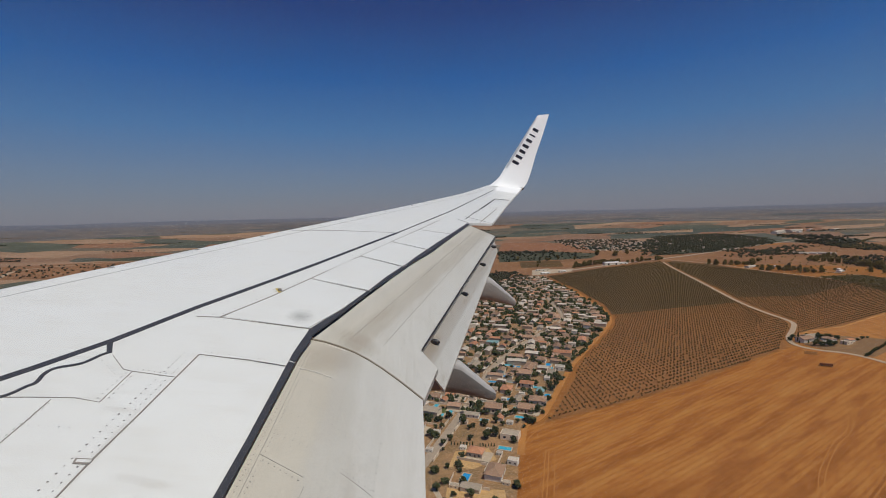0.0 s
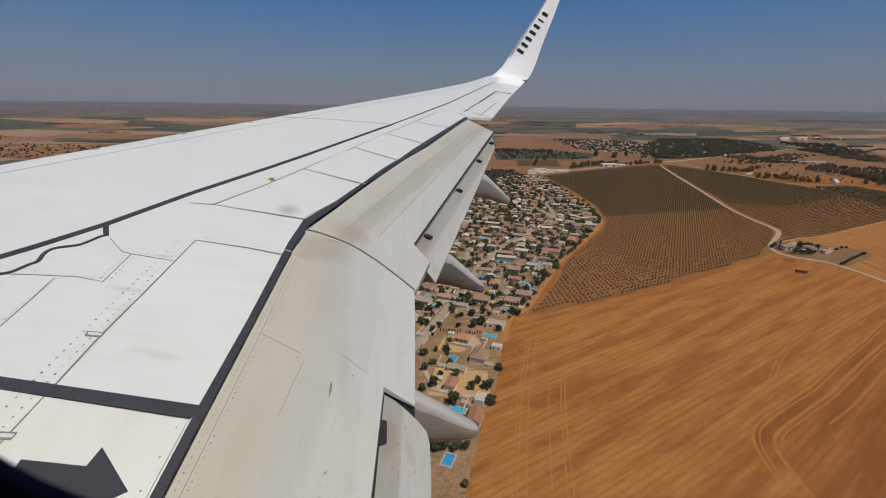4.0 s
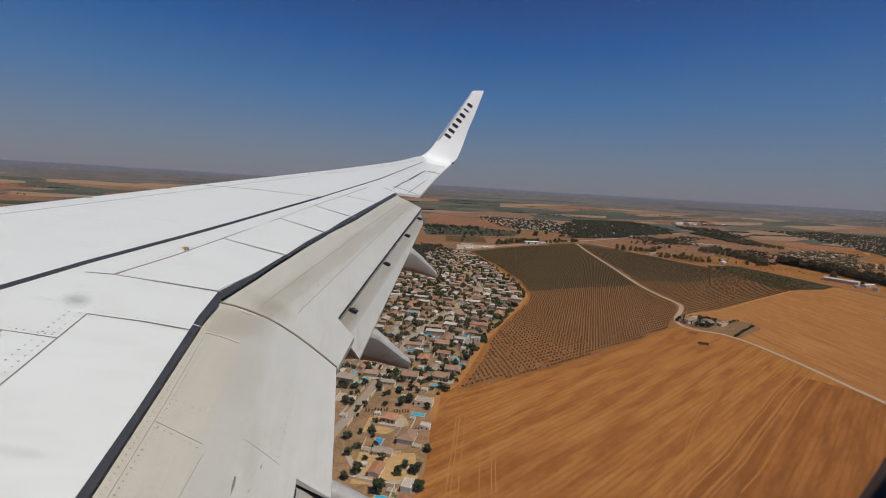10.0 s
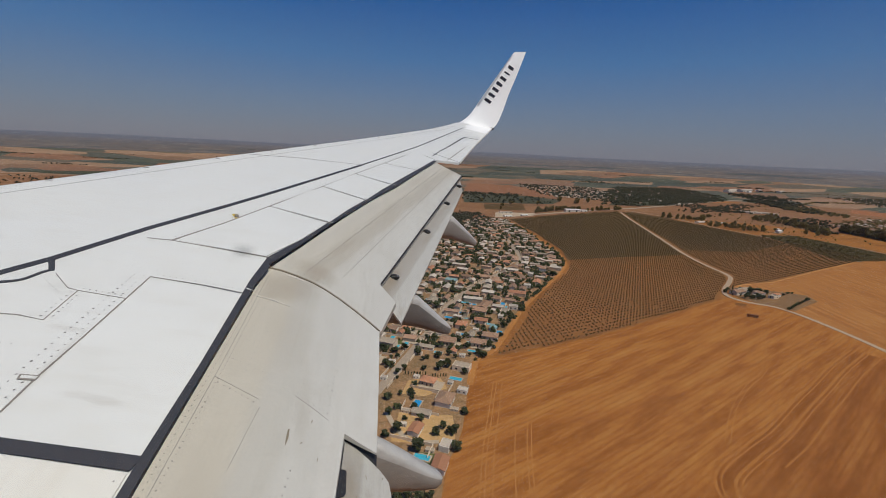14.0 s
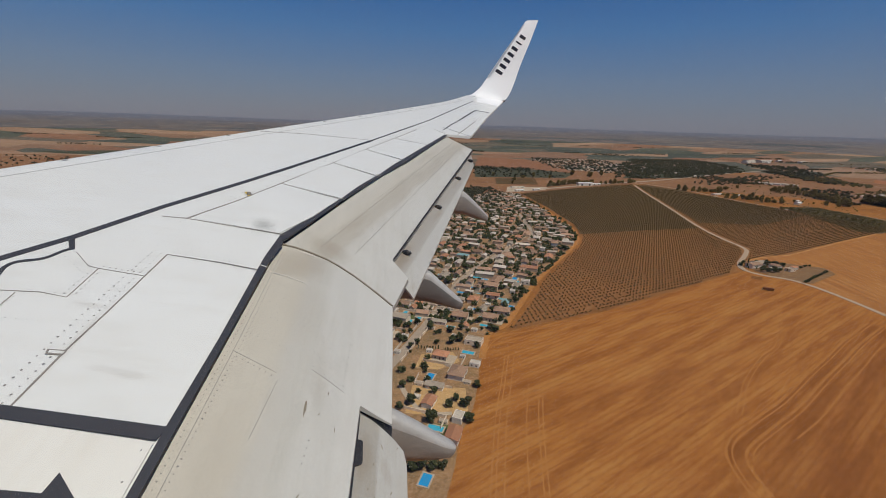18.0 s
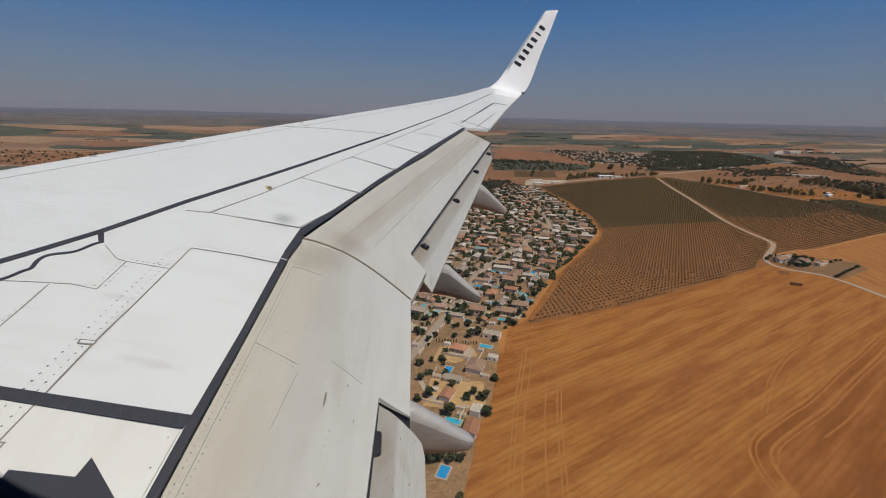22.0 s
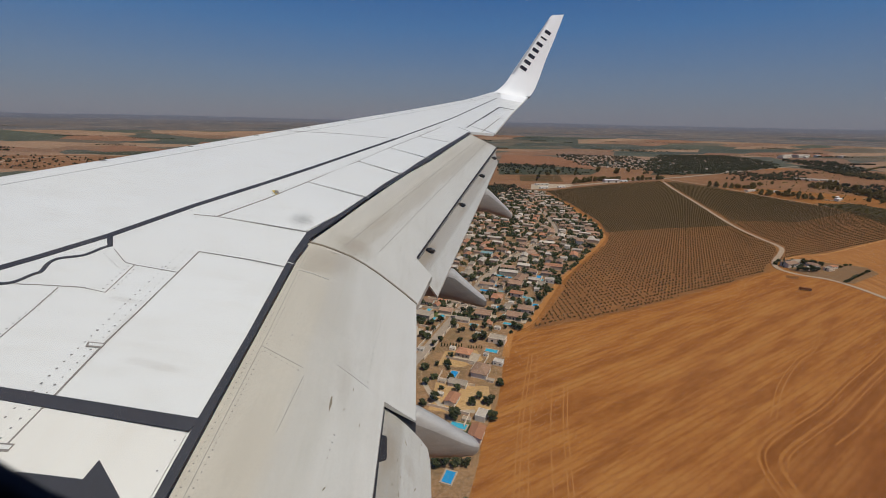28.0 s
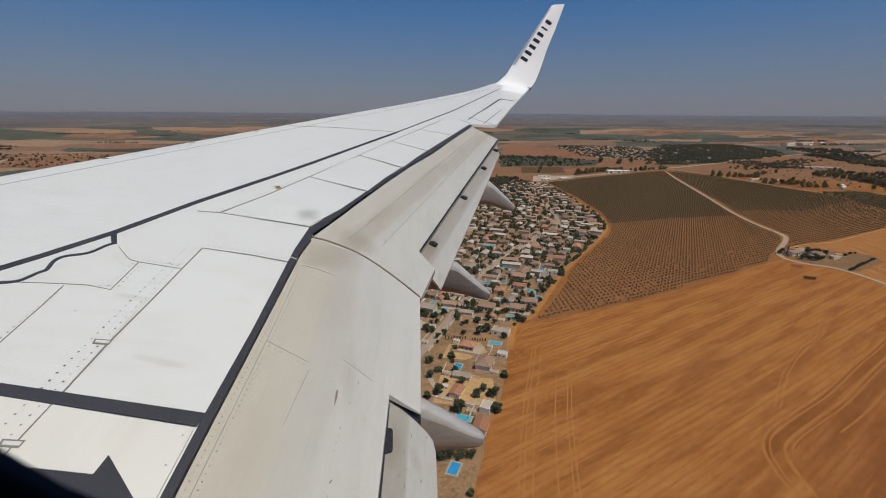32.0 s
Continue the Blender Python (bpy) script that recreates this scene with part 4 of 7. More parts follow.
frame_ring("window_seal", [(rounded(WX0 - 0.024, WX1 + 0.024, WZ0 - 0.024, WZ1 + 0.024, WR + 0.024), CAB_Y + 0.0125), (rounded(WX0 - 0.05, WX1 + 0.05, WZ0 - 0.05, WZ1 + 0.05, WR + 0.05), CAB_Y + 0.024), (hull_lip, CAB_Y + 0.045)], BLACK_METAL, win, "black rubber seal")
big = []
for x, z in wide:
    cx, cz = (WX0 + WX1) / 2, (WZ0 + WZ1) / 2
    k = max(abs(x - cx) / 0.75, abs(z - cz) / 0.75)
    big.append((cx + (x - cx) / k, cz + (z - cz) / k))
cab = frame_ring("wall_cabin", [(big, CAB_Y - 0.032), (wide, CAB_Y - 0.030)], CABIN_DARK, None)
tagged(cab, "dark cabin side wall panel round the window", "wall", kind="structure").matrix_basis = AIR
# unseen box added behind the camera to keep sun off the window panel
bm = bmesh.new()
bmesh.ops.create_cube(bm, size=1, matrix=Matrix.Translation(((WX0 + WX1) / 2, CAB_Y - 0.036 - 0.6, EYE + (WZ0 + WZ1) / 2)) @ Matrix.Diagonal((1.5, 1.2, 1.5, 1)))
bm.faces.ensure_lookup_table()
bmesh.ops.delete(bm, geom=[f for f in bm.faces if f.calc_center_median().y > CAB_Y - 0.1], context='FACES')
tagged(part("ceiling", bm, CABIN_DARK, None), "dark unseen box that keeps sun off the window panel", "cabin lining", kind="structure").matrix_basis = AIR
bm = bmesh.new()
hull = []
for x, z in wide:
    cx, cz = (WX0 + WX1) / 2, (WZ0 + WZ1) / 2
    dx, dz = x - cx, z - cz
    k = max(dx / 6.0, -dx / 8.0, dz / 0.45, -dz / 3.4)
    hull.append((cx + dx / k, cz + dz / k))
skin = frame_ring("wall_fuselage", [(hull_lip, CAB_Y + 0.045), (rounded(WX0 - 0.10, WX1 + 0.10, WZ0 - 0.10, WZ1 + 0.10, WR + 0.10), CAB_Y + 0.047), (hull, CAB_Y + 0.03), (hull, CAB_Y - 0.036), (big, CAB_Y - 0.036)], WING_WHITE, None)
tagged(skin, "white painted fuselage skin round the window", "wall", kind="structure").matrix_basis = AIR

# greasy smears on the window
for sx, sz, rx, rz in ((-0.030, -0.0215, 0.0060, 0.0026),):
    bm = bmesh.new()
    vs = [bm.verts.new((sx + rx * math.cos(a) + 0.25 * rz * math.sin(a), CAB_Y + 0.014, EYE + sz + rz * math.sin(a) - 0.2 * rx * math.cos(a))) for a in (i * math.pi / 10 for i in range(20))]
    bm.faces.new(vs)
    part("smear", bm, SMEAR, win, "blurred dark smear on the pane")
bm = bmesh.new()
bm.faces.new([bm.verts.new((x, CAB_Y + 0.020, EYE + z)) for x, z in rounded(WX0 - 0.04, WX1 + 0.04, WZ0 - 0.04, WZ1 + 0.04, WR + 0.04)])
pane = part("pane", bm, ACRYLIC, win, "clear scratched acrylic pane with an added haze veil")
pane.visible_shadow = False

# ---- land ----
NEAR = 2600.0


def ground_z(x, y):
    """Flat plain, with uplands rising far off."""
    r = math.hypot(x - AX, y - AY)
    if r <= NEAR:
        return 0.0
    u = min(1.0, (r - NEAR) / 2300)
    return EYE * (1 - r * ((1 - u) / NEAR + u / 300000.0))


def far(x, y):
    """Where a place lies on the uplands: the same bearing, nearer the more distant it is. Also its scale."""
    x, y = x - AX, y - AY
    d = math.hypot(x, y)
    if d <= NEAR:
        return x + AX, y + AY, 1.0
    u = min(1.0, (1 / NEAR - 1 / d) / (1 / NEAR - 1 / 300000.0))
    r = NEAR + 2300 * u
    return AX + x * r / d, AY + y * r / d, r / d


TAN = soil("dry_pasture", (0.306, 0.124, 0.029), (0.214, 0.084, 0.020), (0.357, 0.154, 0.040), 0.009)
STUBBLE = soil("stubble", (0.425, 0.195, 0.055), (0.365, 0.160, 0.042), (0.475, 0.232, 0.072), 0.01, (radians(-12), 9.0, 0.75, (0.54, 0.285, 0.098)), var=0.35)
STUBBLE_RIGHT = soil("stubble_curved", (0.321, 0.133, 0.030), (0.265, 0.104, 0.023), (0.367, 0.164, 0.041), 0.012, ((330.0, 90.0), 5.0, 0.34, (0.439, 0.212, 0.058)), var=0.4)
EARTH = soil("bare_brown_earth", (0.173, 0.071, 0.020), (0.214, 0.091, 0.027), (0.133, 0.054, 0.016), 0.01)
RED = soil("red_earth", (0.31, 0.12, 0.05), (0.35, 0.15, 0.065), (0.26, 0.10, 0.045), 0.01)
PALE = soil("pale_straw", (0.58, 0.40, 0.17), (0.52, 0.35, 0.14), (0.64, 0.46, 0.22), 0.03, var=0.4)
GREY_EARTH = soil("grey_fallow", (0.19, 0.125, 0.075), (0.22, 0.145, 0.088), (0.16, 0.105, 0.062), 0.01)
GREEN = soil("irrigated_crop", (0.105, 0.095, 0.045), (0.12, 0.105, 0.05), (0.085, 0.078, 0.038), 0.01, (0.2, 14, 0.4, (0.16, 0.125, 0.06)))
ORCHARD = soil("orchard_floor", (0.15, 0.105, 0.055), (0.12, 0.09, 0.05), (0.18, 0.125, 0.065), 0.02)
VERGE = soil("dry_verge", (0.23, 0.125, 0.055), (0.15, 0.095, 0.05), (0.30, 0.17, 0.075), 0.06)
ASPHALT = plain("grey_asphalt", (0.285, 0.22, 0.155), 0.9, 0.3, 0.4)
GRAVEL = plain("pale_gravel", (0.44, 0.33, 0.22), 0.95, 0.25, 0.3)
DRIVE = plain("grey_driveway", (0.21, 0.19, 0.145), 0.9, 0.25, 0.3)
LEAF = foliage("eucalyptus_leaf", (0.172, 0.138, 0.050), (0.385, 0.305, 0.122))
LEAF_GREEN = foliage("bush_leaf", (0.130, 0.130, 0.054), (0.20, 0.185, 0.08))
LEAF_DARK = foliage("dark_garden_leaf", (0.062, 0.064, 0.036), (0.130, 0.122, 0.066))
BARK = plain("bark", (0.17, 0.13, 0.095), 0.9, 0.4, 4)
WALL_WHITE = plain("white_render", (0.78, 0.72, 0.61), 0.85, 0.2, 0.8, rand=0.15)
ROOF_TILE = plain("clay_roof", (0.41, 0.25, 0.155), 0.85, 0.35, 0.9, rand=0.25)
ROOF_PALE = plain("pale_roof_sheet", (0.54, 0.46, 0.36), 0.8, 0.25, 0.5, rand=0.2)
ROOF_WHITE = plain("white_roof_sheet", (0.74, 0.71, 0.65), 0.6, 0.12, 0.4)
ROOF_RED = plain("red_roof_sheet", (0.62, 0.07, 0.03), 0.6, 0.2, 0.4)
GLASS_DARK = plain("dark_window", (0.03, 0.035, 0.04), 0.2, 0.2)
SOLAR = plain("solar_panel", (0.055, 0.055, 0.075), 0.3, 0.3, 0.3)
def swaths(name, c1, c2, light, dark, heading, gap, depth):
    """Harvested stubble: long soft bands along a heading, fine straw lines, worn patches."""
    m, n, l, b = mat_new(name)
    v = coords(n, l)
    u = n.new("ShaderNodeVectorMath")
    u.operation = 'DOT_PRODUCT'
    u.inputs[1].default_value = (-math.sin(heading), math.cos(heading), 0)
    w = n.new("ShaderNodeVectorMath")
    w.operation = 'DOT_PRODUCT'
    w.inputs[1].default_value = (math.cos(heading), math.sin(heading), 0)
    for q in (u, w):
        l.new(v, q.inputs[0])

    def bands(across, run, detail, rough):
        comb = n.new("ShaderNodeCombineXYZ")
        for socket, src, k in ((0, u, 1 / across), (1, w, 1 / run)):
            mu = n.new("ShaderNodeMath")
            mu.operation = 'MULTIPLY'
            mu.inputs[1].default_value = k
            l.new(src.outputs["Value"], mu.inputs[0])
            l.new(mu.outputs[0], comb.inputs[socket])
        return noise_tex(n, l, comb.outputs[0], 1.0, detail, rough, 0.25)
    broad = bands(gap, 95.0, 3, 0.6)
    fine = bands(gap * 0.16, 11.0, 4, 0.7)
    patch = noise_tex(n, l, v, 0.011, 5, 0.6)
    wear = noise_tex(n, l, v, 0.06, 5, 0.65)
    grain = noise_tex(n, l, v, 0.9, 3, 0.7)
    c = mixrgb(n, l, ramp(n, l, patch, [(0.36, (0, 0, 0)), (0.66, (1, 1, 1))]).outputs[0], c1, c2)
    k = ramp(n, l, broad, [(0.40, (depth,) * 3), (0.52, (0, 0, 0))])
    c = mixrgb(n, l, k.outputs[0], c, dark)
    k = ramp(n, l, broad, [(0.52, (0, 0, 0)), (0.68, (depth * 0.9,) * 3)])
    c = mixrgb(n, l, k.outputs[0], c, light)
    k = ramp(n, l, fine, [(0.34, (0.52,) * 3), (0.48, (0, 0, 0))])
    c = mixrgb(n, l, k.outputs[0], c, dark)
    k = ramp(n, l, fine, [(0.52, (0, 0, 0)), (0.70, (0.42,) * 3)])
    c = mixrgb(n, l, k.outputs[0], c, light)
    drill = n.new("ShaderNodeTexWave")
    drill.bands_direction = 'X'
    drill.inputs["Scale"].default_value = 1.0
    drill.inputs["Distortion"].default_value = 0.6
    straight = n.new("ShaderNodeCombineXYZ")
    mu = n.new("ShaderNodeMath")
    mu.operation = 'MULTIPLY'
    mu.inputs[1].default_value = 0.314 / 4.2
    l.new(u.outputs["Value"], mu.inputs[0])
    l.new(mu.outputs[0], straight.inputs[0])
    l.new(straight.outputs[0], drill.inputs["Vector"])
    k = ramp(n, l, drill.outputs[1], [(0.55, (0, 0, 0)), (0.95, (0.34,) * 3)])
    c = mixrgb(n, l, k.outputs[0], c, dark)
    k = ramp(n, l, wear, [(0.50, (0, 0, 0)), (0.66, (0.6,) * 3)])
    c = mixrgb(n, l, k.outputs[0], c, c2)
    c = mixrgb(n, l, 0.25, c, grain, "OVERLAY")
    l.new(c, b.inputs["Base Color"])
    b.inputs["Roughness"].default_value = 0.95
    b.inputs["Specular IOR Level"].default_value = 0.1
    bump(n, l, b, grain, 0.4, 0.3)
    return m


STUBBLE_WEST = swaths("stubble_west", (0.385, 0.156, 0.034), (0.335, 0.126, 0.026), (0.435, 0.198, 0.052), (0.225, 0.076, 0.015), radians(29), 10.0, 0.72)
STUBBLE_DARK = swaths("stubble_dark", (0.305, 0.114, 0.024), (0.250, 0.088, 0.018), (0.365, 0.152, 0.038), (0.190, 0.062, 0.012), radians(31), 8.5, 0.65)
STUBBLE_EAST = swaths("stubble_east", (0.395, 0.172, 0.047), (0.345, 0.140, 0.037), (0.455, 0.220, 0.072), (0.265, 0.104, 0.027), radians(80), 6.0, 0.7)
TRAMLINE = soil("flattened_straw", (0.415, 0.182, 0.050), (0.375, 0.155, 0.040), (0.44, 0.200, 0.060), 0.05)
TRAM_SOFT = soil("worn_straw", (0.375, 0.152, 0.036), (0.320, 0.122, 0.027), (0.415, 0.180, 0.046), 0.09)
ORCHARD_DRY = soil("orchard_dry_floor", (0.260, 0.115, 0.036), (0.215, 0.094, 0.030), (0.300, 0.137, 0.046), 0.015)
ORCHARD_GREEN = soil("orchard_weedy_floor", (0.098, 0.061, 0.023), (0.128, 0.068, 0.024), (0.078, 0.056, 0.022), 0.008)
TOWN_EARTH = soil("town_earth", (0.31, 0.170, 0.078), (0.165, 0.108, 0.050), (0.42, 0.265, 0.135), 0.045)
STRAW_FAR = soil("far_straw", (0.245, 0.122, 0.056), (0.190, 0.092, 0.043), (0.290, 0.152, 0.072), 0.006)
BROWN_FAR = soil("far_brown_earth", (0.255, 0.118, 0.060), (0.225, 0.10, 0.05), (0.29, 0.145, 0.075), 0.006)
GREEN_FAR = soil("far_green_crop", (0.060, 0.066, 0.040), (0.075, 0.074, 0.042), (0.052, 0.058, 0.036), 0.006)
LEAF_OLIVE = foliage("olive_leaf", (0.135, 0.096, 0.036), (0.215, 0.150, 0.058))
LEAF_GARDEN = foliage("garden_leaf", (0.064, 0.078, 0.029), (0.152, 0.158, 0.060))
ROOF_BROWN = plain("brown_roof_tile", (0.345, 0.215, 0.135), 0.95, 0.35, 0.9, rand=0.25)
ROOF_ORANGE = plain("orange_roof_tile", (0.50, 0.235, 0.125), 0.9, 0.35, 0.9, rand=0.2)
ROOF_GREY = plain("grey_fibre_roof", (0.40, 0.325, 0.235), 0.95, 0.3, 0.6, rand=0.2)
ROOF_TEAL = plain("teal_sheet_roof", (0.20, 0.33, 0.31), 0.7, 0.2, 0.5)
WALL_BEIGE = plain("beige_render", (0.74, 0.60, 0.44), 0.95, 0.25, 0.6, rand=0.2)
WALL_FAR = plain("pale_render", (0.62, 0.49, 0.35), 0.95, 0.25, 0.6, rand=0.25)
SAND = soil("yard_sand", (0.50, 0.31, 0.13), (0.43, 0.255, 0.10), (0.56, 0.37, 0.17), 0.08)
LAWN = soil("watered_lawn", (0.10, 0.115, 0.035), (0.13, 0.13, 0.045), (0.085, 0.10, 0.03), 0.2)
PAVED = plain("pale_paving", (0.50, 0.40, 0.28), 0.9, 0.3, 0.4)
STREET = plain("town_asphalt", (0.40, 0.315, 0.225), 0.9, 0.3, 0.25)
WINDOW_TRIM = plain("shutter_brown", (0.16, 0.09, 0.05), 0.7, 0.2)
POOL = plain("pool_water", (0.06, 0.42, 0.55), 0.1, 0.15, 0.5)


def land_material():
    """Patchwork of dry fields for the plain and the uplands."""
    m, n, l, b = mat_new("patchwork_land")
    v = coords(n, l, (0.45, 0.8, 1), radians(9))
    vo = n.new("ShaderNodeTexVoronoi")
    vo.inputs["Scale"].default_value = 0.0060
    vo.inputs["Randomness"].default_value = 0.85
    l.new(v, vo.inputs["Vector"])
    sep = n.new("ShaderNodeSeparateColor")
    l.new(vo.outputs["Color"], sep.inputs[0])
    r = ramp(n, l, sep.outputs[0], [(0.0, (0.225, 0.130, 0.078)), (0.16, (0.285, 0.175, 0.105)), (0.30, (0.085, 0.090, 0.062)), (0.44, (0.235, 0.120, 0.068)), (0.56, (0.066, 0.074, 0.056)), (0.68, (0.30, 0.190, 0.115)), (0.80, (0.13, 0.105, 0.072)), (0.90, (0.088, 0.090, 0.066))])
    r.color_ramp.interpolation = 'CONSTANT'
    a = noise_tex(n, l, coords(n, l), 0.004, 6)
    d = noise_tex(n, l, coords(n, l), 0.05, 5)
    c = mixrgb(n, l, 0.30, r.outputs[0], a, "OVERLAY")
    c = mixrgb(n, l, 0.25, c, d, "OVERLAY")
    # scattered scrub and farm trees
    sc = noise_tex(n, l, coords(n, l), 0.018, 6, 0.75)
    k = ramp(n, l, sc, [(0.57, (0, 0, 0)), (0.63, (1, 1, 1))])
    f = n.new("ShaderNodeMath")
    f.operation = 'MULTIPLY'
    f.inputs[1].default_value = 0.55
    l.new(k.outputs[0], f.inputs[0])
    c = mixrgb(n, l, f.outputs[0], c, (0.075, 0.07, 0.045))
    l.new(c, b.inputs["Base Color"])
    b.inputs["Roughness"].default_value = 0.95
    b.inputs["Specular IOR Level"].default_value = 0.1
    return m


verts, faces = [(AX, AY, -0.9)], []
RAD = [40, 90, 160, 260, 400, 600, 850, 1150, 1500, 1900, 2300] + list(np.linspace(2600, 4000, 16))
SEG = 96
for r in RAD:
    for i in range(SEG):
        a = 2 * math.pi * i / SEG
        x, y = AX + r * math.cos(a), AY + r * math.sin(a)
        verts.append((x, y, ground_z(x, y) - 0.9))
for i in range(SEG):
    faces.append((0, 1 + i, 1 + (i + 1) % SEG))
for k in range(len(RAD) - 1):
    for i in range(SEG):
        a, b = 1 + k * SEG, 1 + (k + 1) * SEG
        faces.append((a + i, b + i, b + (i + 1) % SEG, a + (i + 1) % SEG))
tagged(put("ground", mesh_of("ground", verts, faces, land_material(), True)), "dry patchwork plain reaching the hazy horizon", "ground", kind="structure")


def distance_material():
    """Far land that glows, with haze painted in: faint strips that fade towards the sky's rim."""
    m, n, l, b = mat_new("distant_land")
    v = coords(n, l, (0.3, 0.3, 26))
    a = noise_tex(n, l, v, 0.004, 6, 0.6)
    tc = n.new("ShaderNodeTexCoord")
    sp = n.new("ShaderNodeSeparateXYZ")
    l.new(tc.outputs["Generated"], sp.inputs[0])
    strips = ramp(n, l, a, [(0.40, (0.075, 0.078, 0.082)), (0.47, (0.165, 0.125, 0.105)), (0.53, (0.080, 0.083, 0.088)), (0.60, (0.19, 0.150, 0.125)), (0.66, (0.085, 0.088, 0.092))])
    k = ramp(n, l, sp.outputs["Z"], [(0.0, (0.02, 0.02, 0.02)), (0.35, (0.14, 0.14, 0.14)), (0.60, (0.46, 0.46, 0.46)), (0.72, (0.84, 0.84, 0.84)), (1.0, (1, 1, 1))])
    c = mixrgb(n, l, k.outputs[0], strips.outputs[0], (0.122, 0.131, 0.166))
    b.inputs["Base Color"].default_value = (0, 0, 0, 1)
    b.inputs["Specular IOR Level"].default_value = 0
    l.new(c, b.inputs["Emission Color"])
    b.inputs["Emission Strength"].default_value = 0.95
    return m


verts, faces = [], []
BR = list(np.linspace(4000, 4870, 12)) + [4880]
for r in BR:
    for i in range(SEG):
        a = 2 * math.pi * i / SEG
        hills = 0.0 if r < 4879 else 8 + 14 * abs(noise.noise((3 * math.cos(a), 3 * math.sin(a), 0.5))) + 4 * noise.noise((14 * math.cos(a), 14 * math.sin(a), 4.5))
        x, y = AX + r * math.cos(a), AY + r * math.sin(a)
        verts.append((x, y, ground_z(x, y) - 0.9 + hills))
for k in range(len(BR) - 1):
    for i in range(SEG):
        a, b = k * SEG, (k + 1) * SEG
        faces.append((a + i, b + i, b + (i + 1) % SEG, a + (i + 1) % SEG))
tagged(put("backdrop", mesh_of("backdrop", verts, faces, distance_material(), True)), "glowing backdrop of distant land with haze painted towards the horizon", "backdrop", kind="structure")

field_level = [0]


def field(name, pts, mat, label, jag=True):
    """A field as a low sheet on the plain, with a slightly uneven border."""
    field_level[0] += 1
    z = -0.64 + 0.012 * field_level[0]
    out = []
    for i in range(len(pts)):
        (x1, y1), (x2, y2) = pts[i], pts[(i + 1) % len(pts)]
        k = max(1, int(math.hypot(x2 - x1, y2 - y1) / 12)) if jag else 1
        k = min(k, 60)
        for j in range(k):
            t = j / k
            n = noise.noise((x1 + (x2 - x1) * t, y1 + (y2 - y1) * t, 3.3)) * (2.0 if 0 < j else 0)
            out.append((x1 + (x2 - x1) * t + n, y1 + (y2 - y1) * t + n * 0.7, z))
    return tagged(put(name, mesh_of(name, out, [tuple(range(len(out)))], mat)), label, "field", kind="structure")


field("ground_pasture", [(-900, -300), (1500, -300), (1500, 700), (1180, 940), (700, 960), (420, 990), (200, 1100), (-900, 1150)], TAN, "dry brown pasture dotted with trees")
field("ground_mid", [(-120, 1090), (420, 980), (1330, 930), (1720, 1270), (1640, 1960), (880, 1740), (640, 1900), (160, 1560)], TAN, "dry tan land between the villages")
field("ground_far_pasture", [(700, 965), (1180, 945), (1600, 1250), (1300, 1400), (1000, 1280), (840, 960)], TAN, "dry tan pasture before the village")
field("ground_red", [(624, 1270), (893, 1367), (1238, 1477), (1632, 2017), (1019, 1875), (780, 1626)], RED, "bare red earth field")
field("ground_red_low", [(460, 1000), (660, 1100), (640, 1270), (500, 1190), (390, 1080)], EARTH, "dark fallow strip by the village")
field("ground_straw_far", [(1000, 1255), (1130, 1350), (1540, 1960), (1600, 1975), (1238, 1470)], STUBBLE, "golden straw field")
field("ground_olive", [(140, 1180), (380, 1250), (760, 1790), (740, 1830), (400, 1600), (140, 1500)], TAN, "tan land with scattered scrub")
field("ground_fallow_right", [(1330, 940), (2300, 900), (2330, 1250), (1720, 1270)], GREY_EARTH, "grey fallow field")
field("ground_fallow_far", [(1700, 1330), (2500, 1230), (2480, 1800), (2360, 1790)], EARTH, "brown field by the village")
field("ground_green_far", [(1640, 2000), (2150, 1250), (2500, 1500), (1900, 2150)], TAN, "tan fields behind the village")
field("ground_dark_right", [(285, 252), (335, 262), (500, 330), (600, 330), (640, 120), (420, 60), (282, 196), (278, 245)], EARTH, "dark ploughed ground beside the stream")
field("ground_stubble", [(-420, -300), (66, -300), (70, 150), (82, 285), (93, 361), (108, 479), (129, 659), (122, 712), (60, 690), (-420, 640)], STUBBLE, "golden stubble with harvest swaths")
field("ground_stubble_right", [(82, -300), (420, -300), (330, 60), (283, 196), (279, 240), (250, 266), (191, 275), (96, 293), (88, 210)], STUBBLE_RIGHT, "golden stubble with curved swaths beside the road")
field("ground_plot", [(110, 310), (128, 320), (150, 420), (215, 455), (262, 405), (284, 360), (276, 330), (250, 285), (188, 292)], TAN, "brown plot behind the hedge")
field("ground_village", [(1713, 2363), (1887, 2341), (2300, 2420), (2440, 2240), (2423, 1871), (1678, 1279), (1380, 1226), (1256, 1158), (1253, 982), (906, 930), (910, 1043), (978, 1154), (1169, 1383), (1577, 1999)], GREEN, "dark garden land of the village")
field("ground_hamlet", [(417, 1157), (637, 1265), (893, 1357), (921, 1261), (720, 1119), (672, 945), (505, 933), (445, 1005)], EARTH, "bare yards of the hamlet")
field("ground_vines", [(60, 690), (122, 716), (124, 870), (118, 960), (20, 960), (-60, 680)], ORCHARD, "vineyard earth")
field("ground_straw_plot", [(192, 560), (218, 566), (232, 500), (196, 493)], PALE, "pale straw paddock")
field("ground_straw_plot", [(210, 482), (244, 497), (262, 412), (222, 402)], PALE, "pale straw paddock behind trees")
field("ground_lawn", [(150, 378), (208, 382), (222, 410), (200, 440), (160, 400)], TAN, "tan lawn inside the driveway")


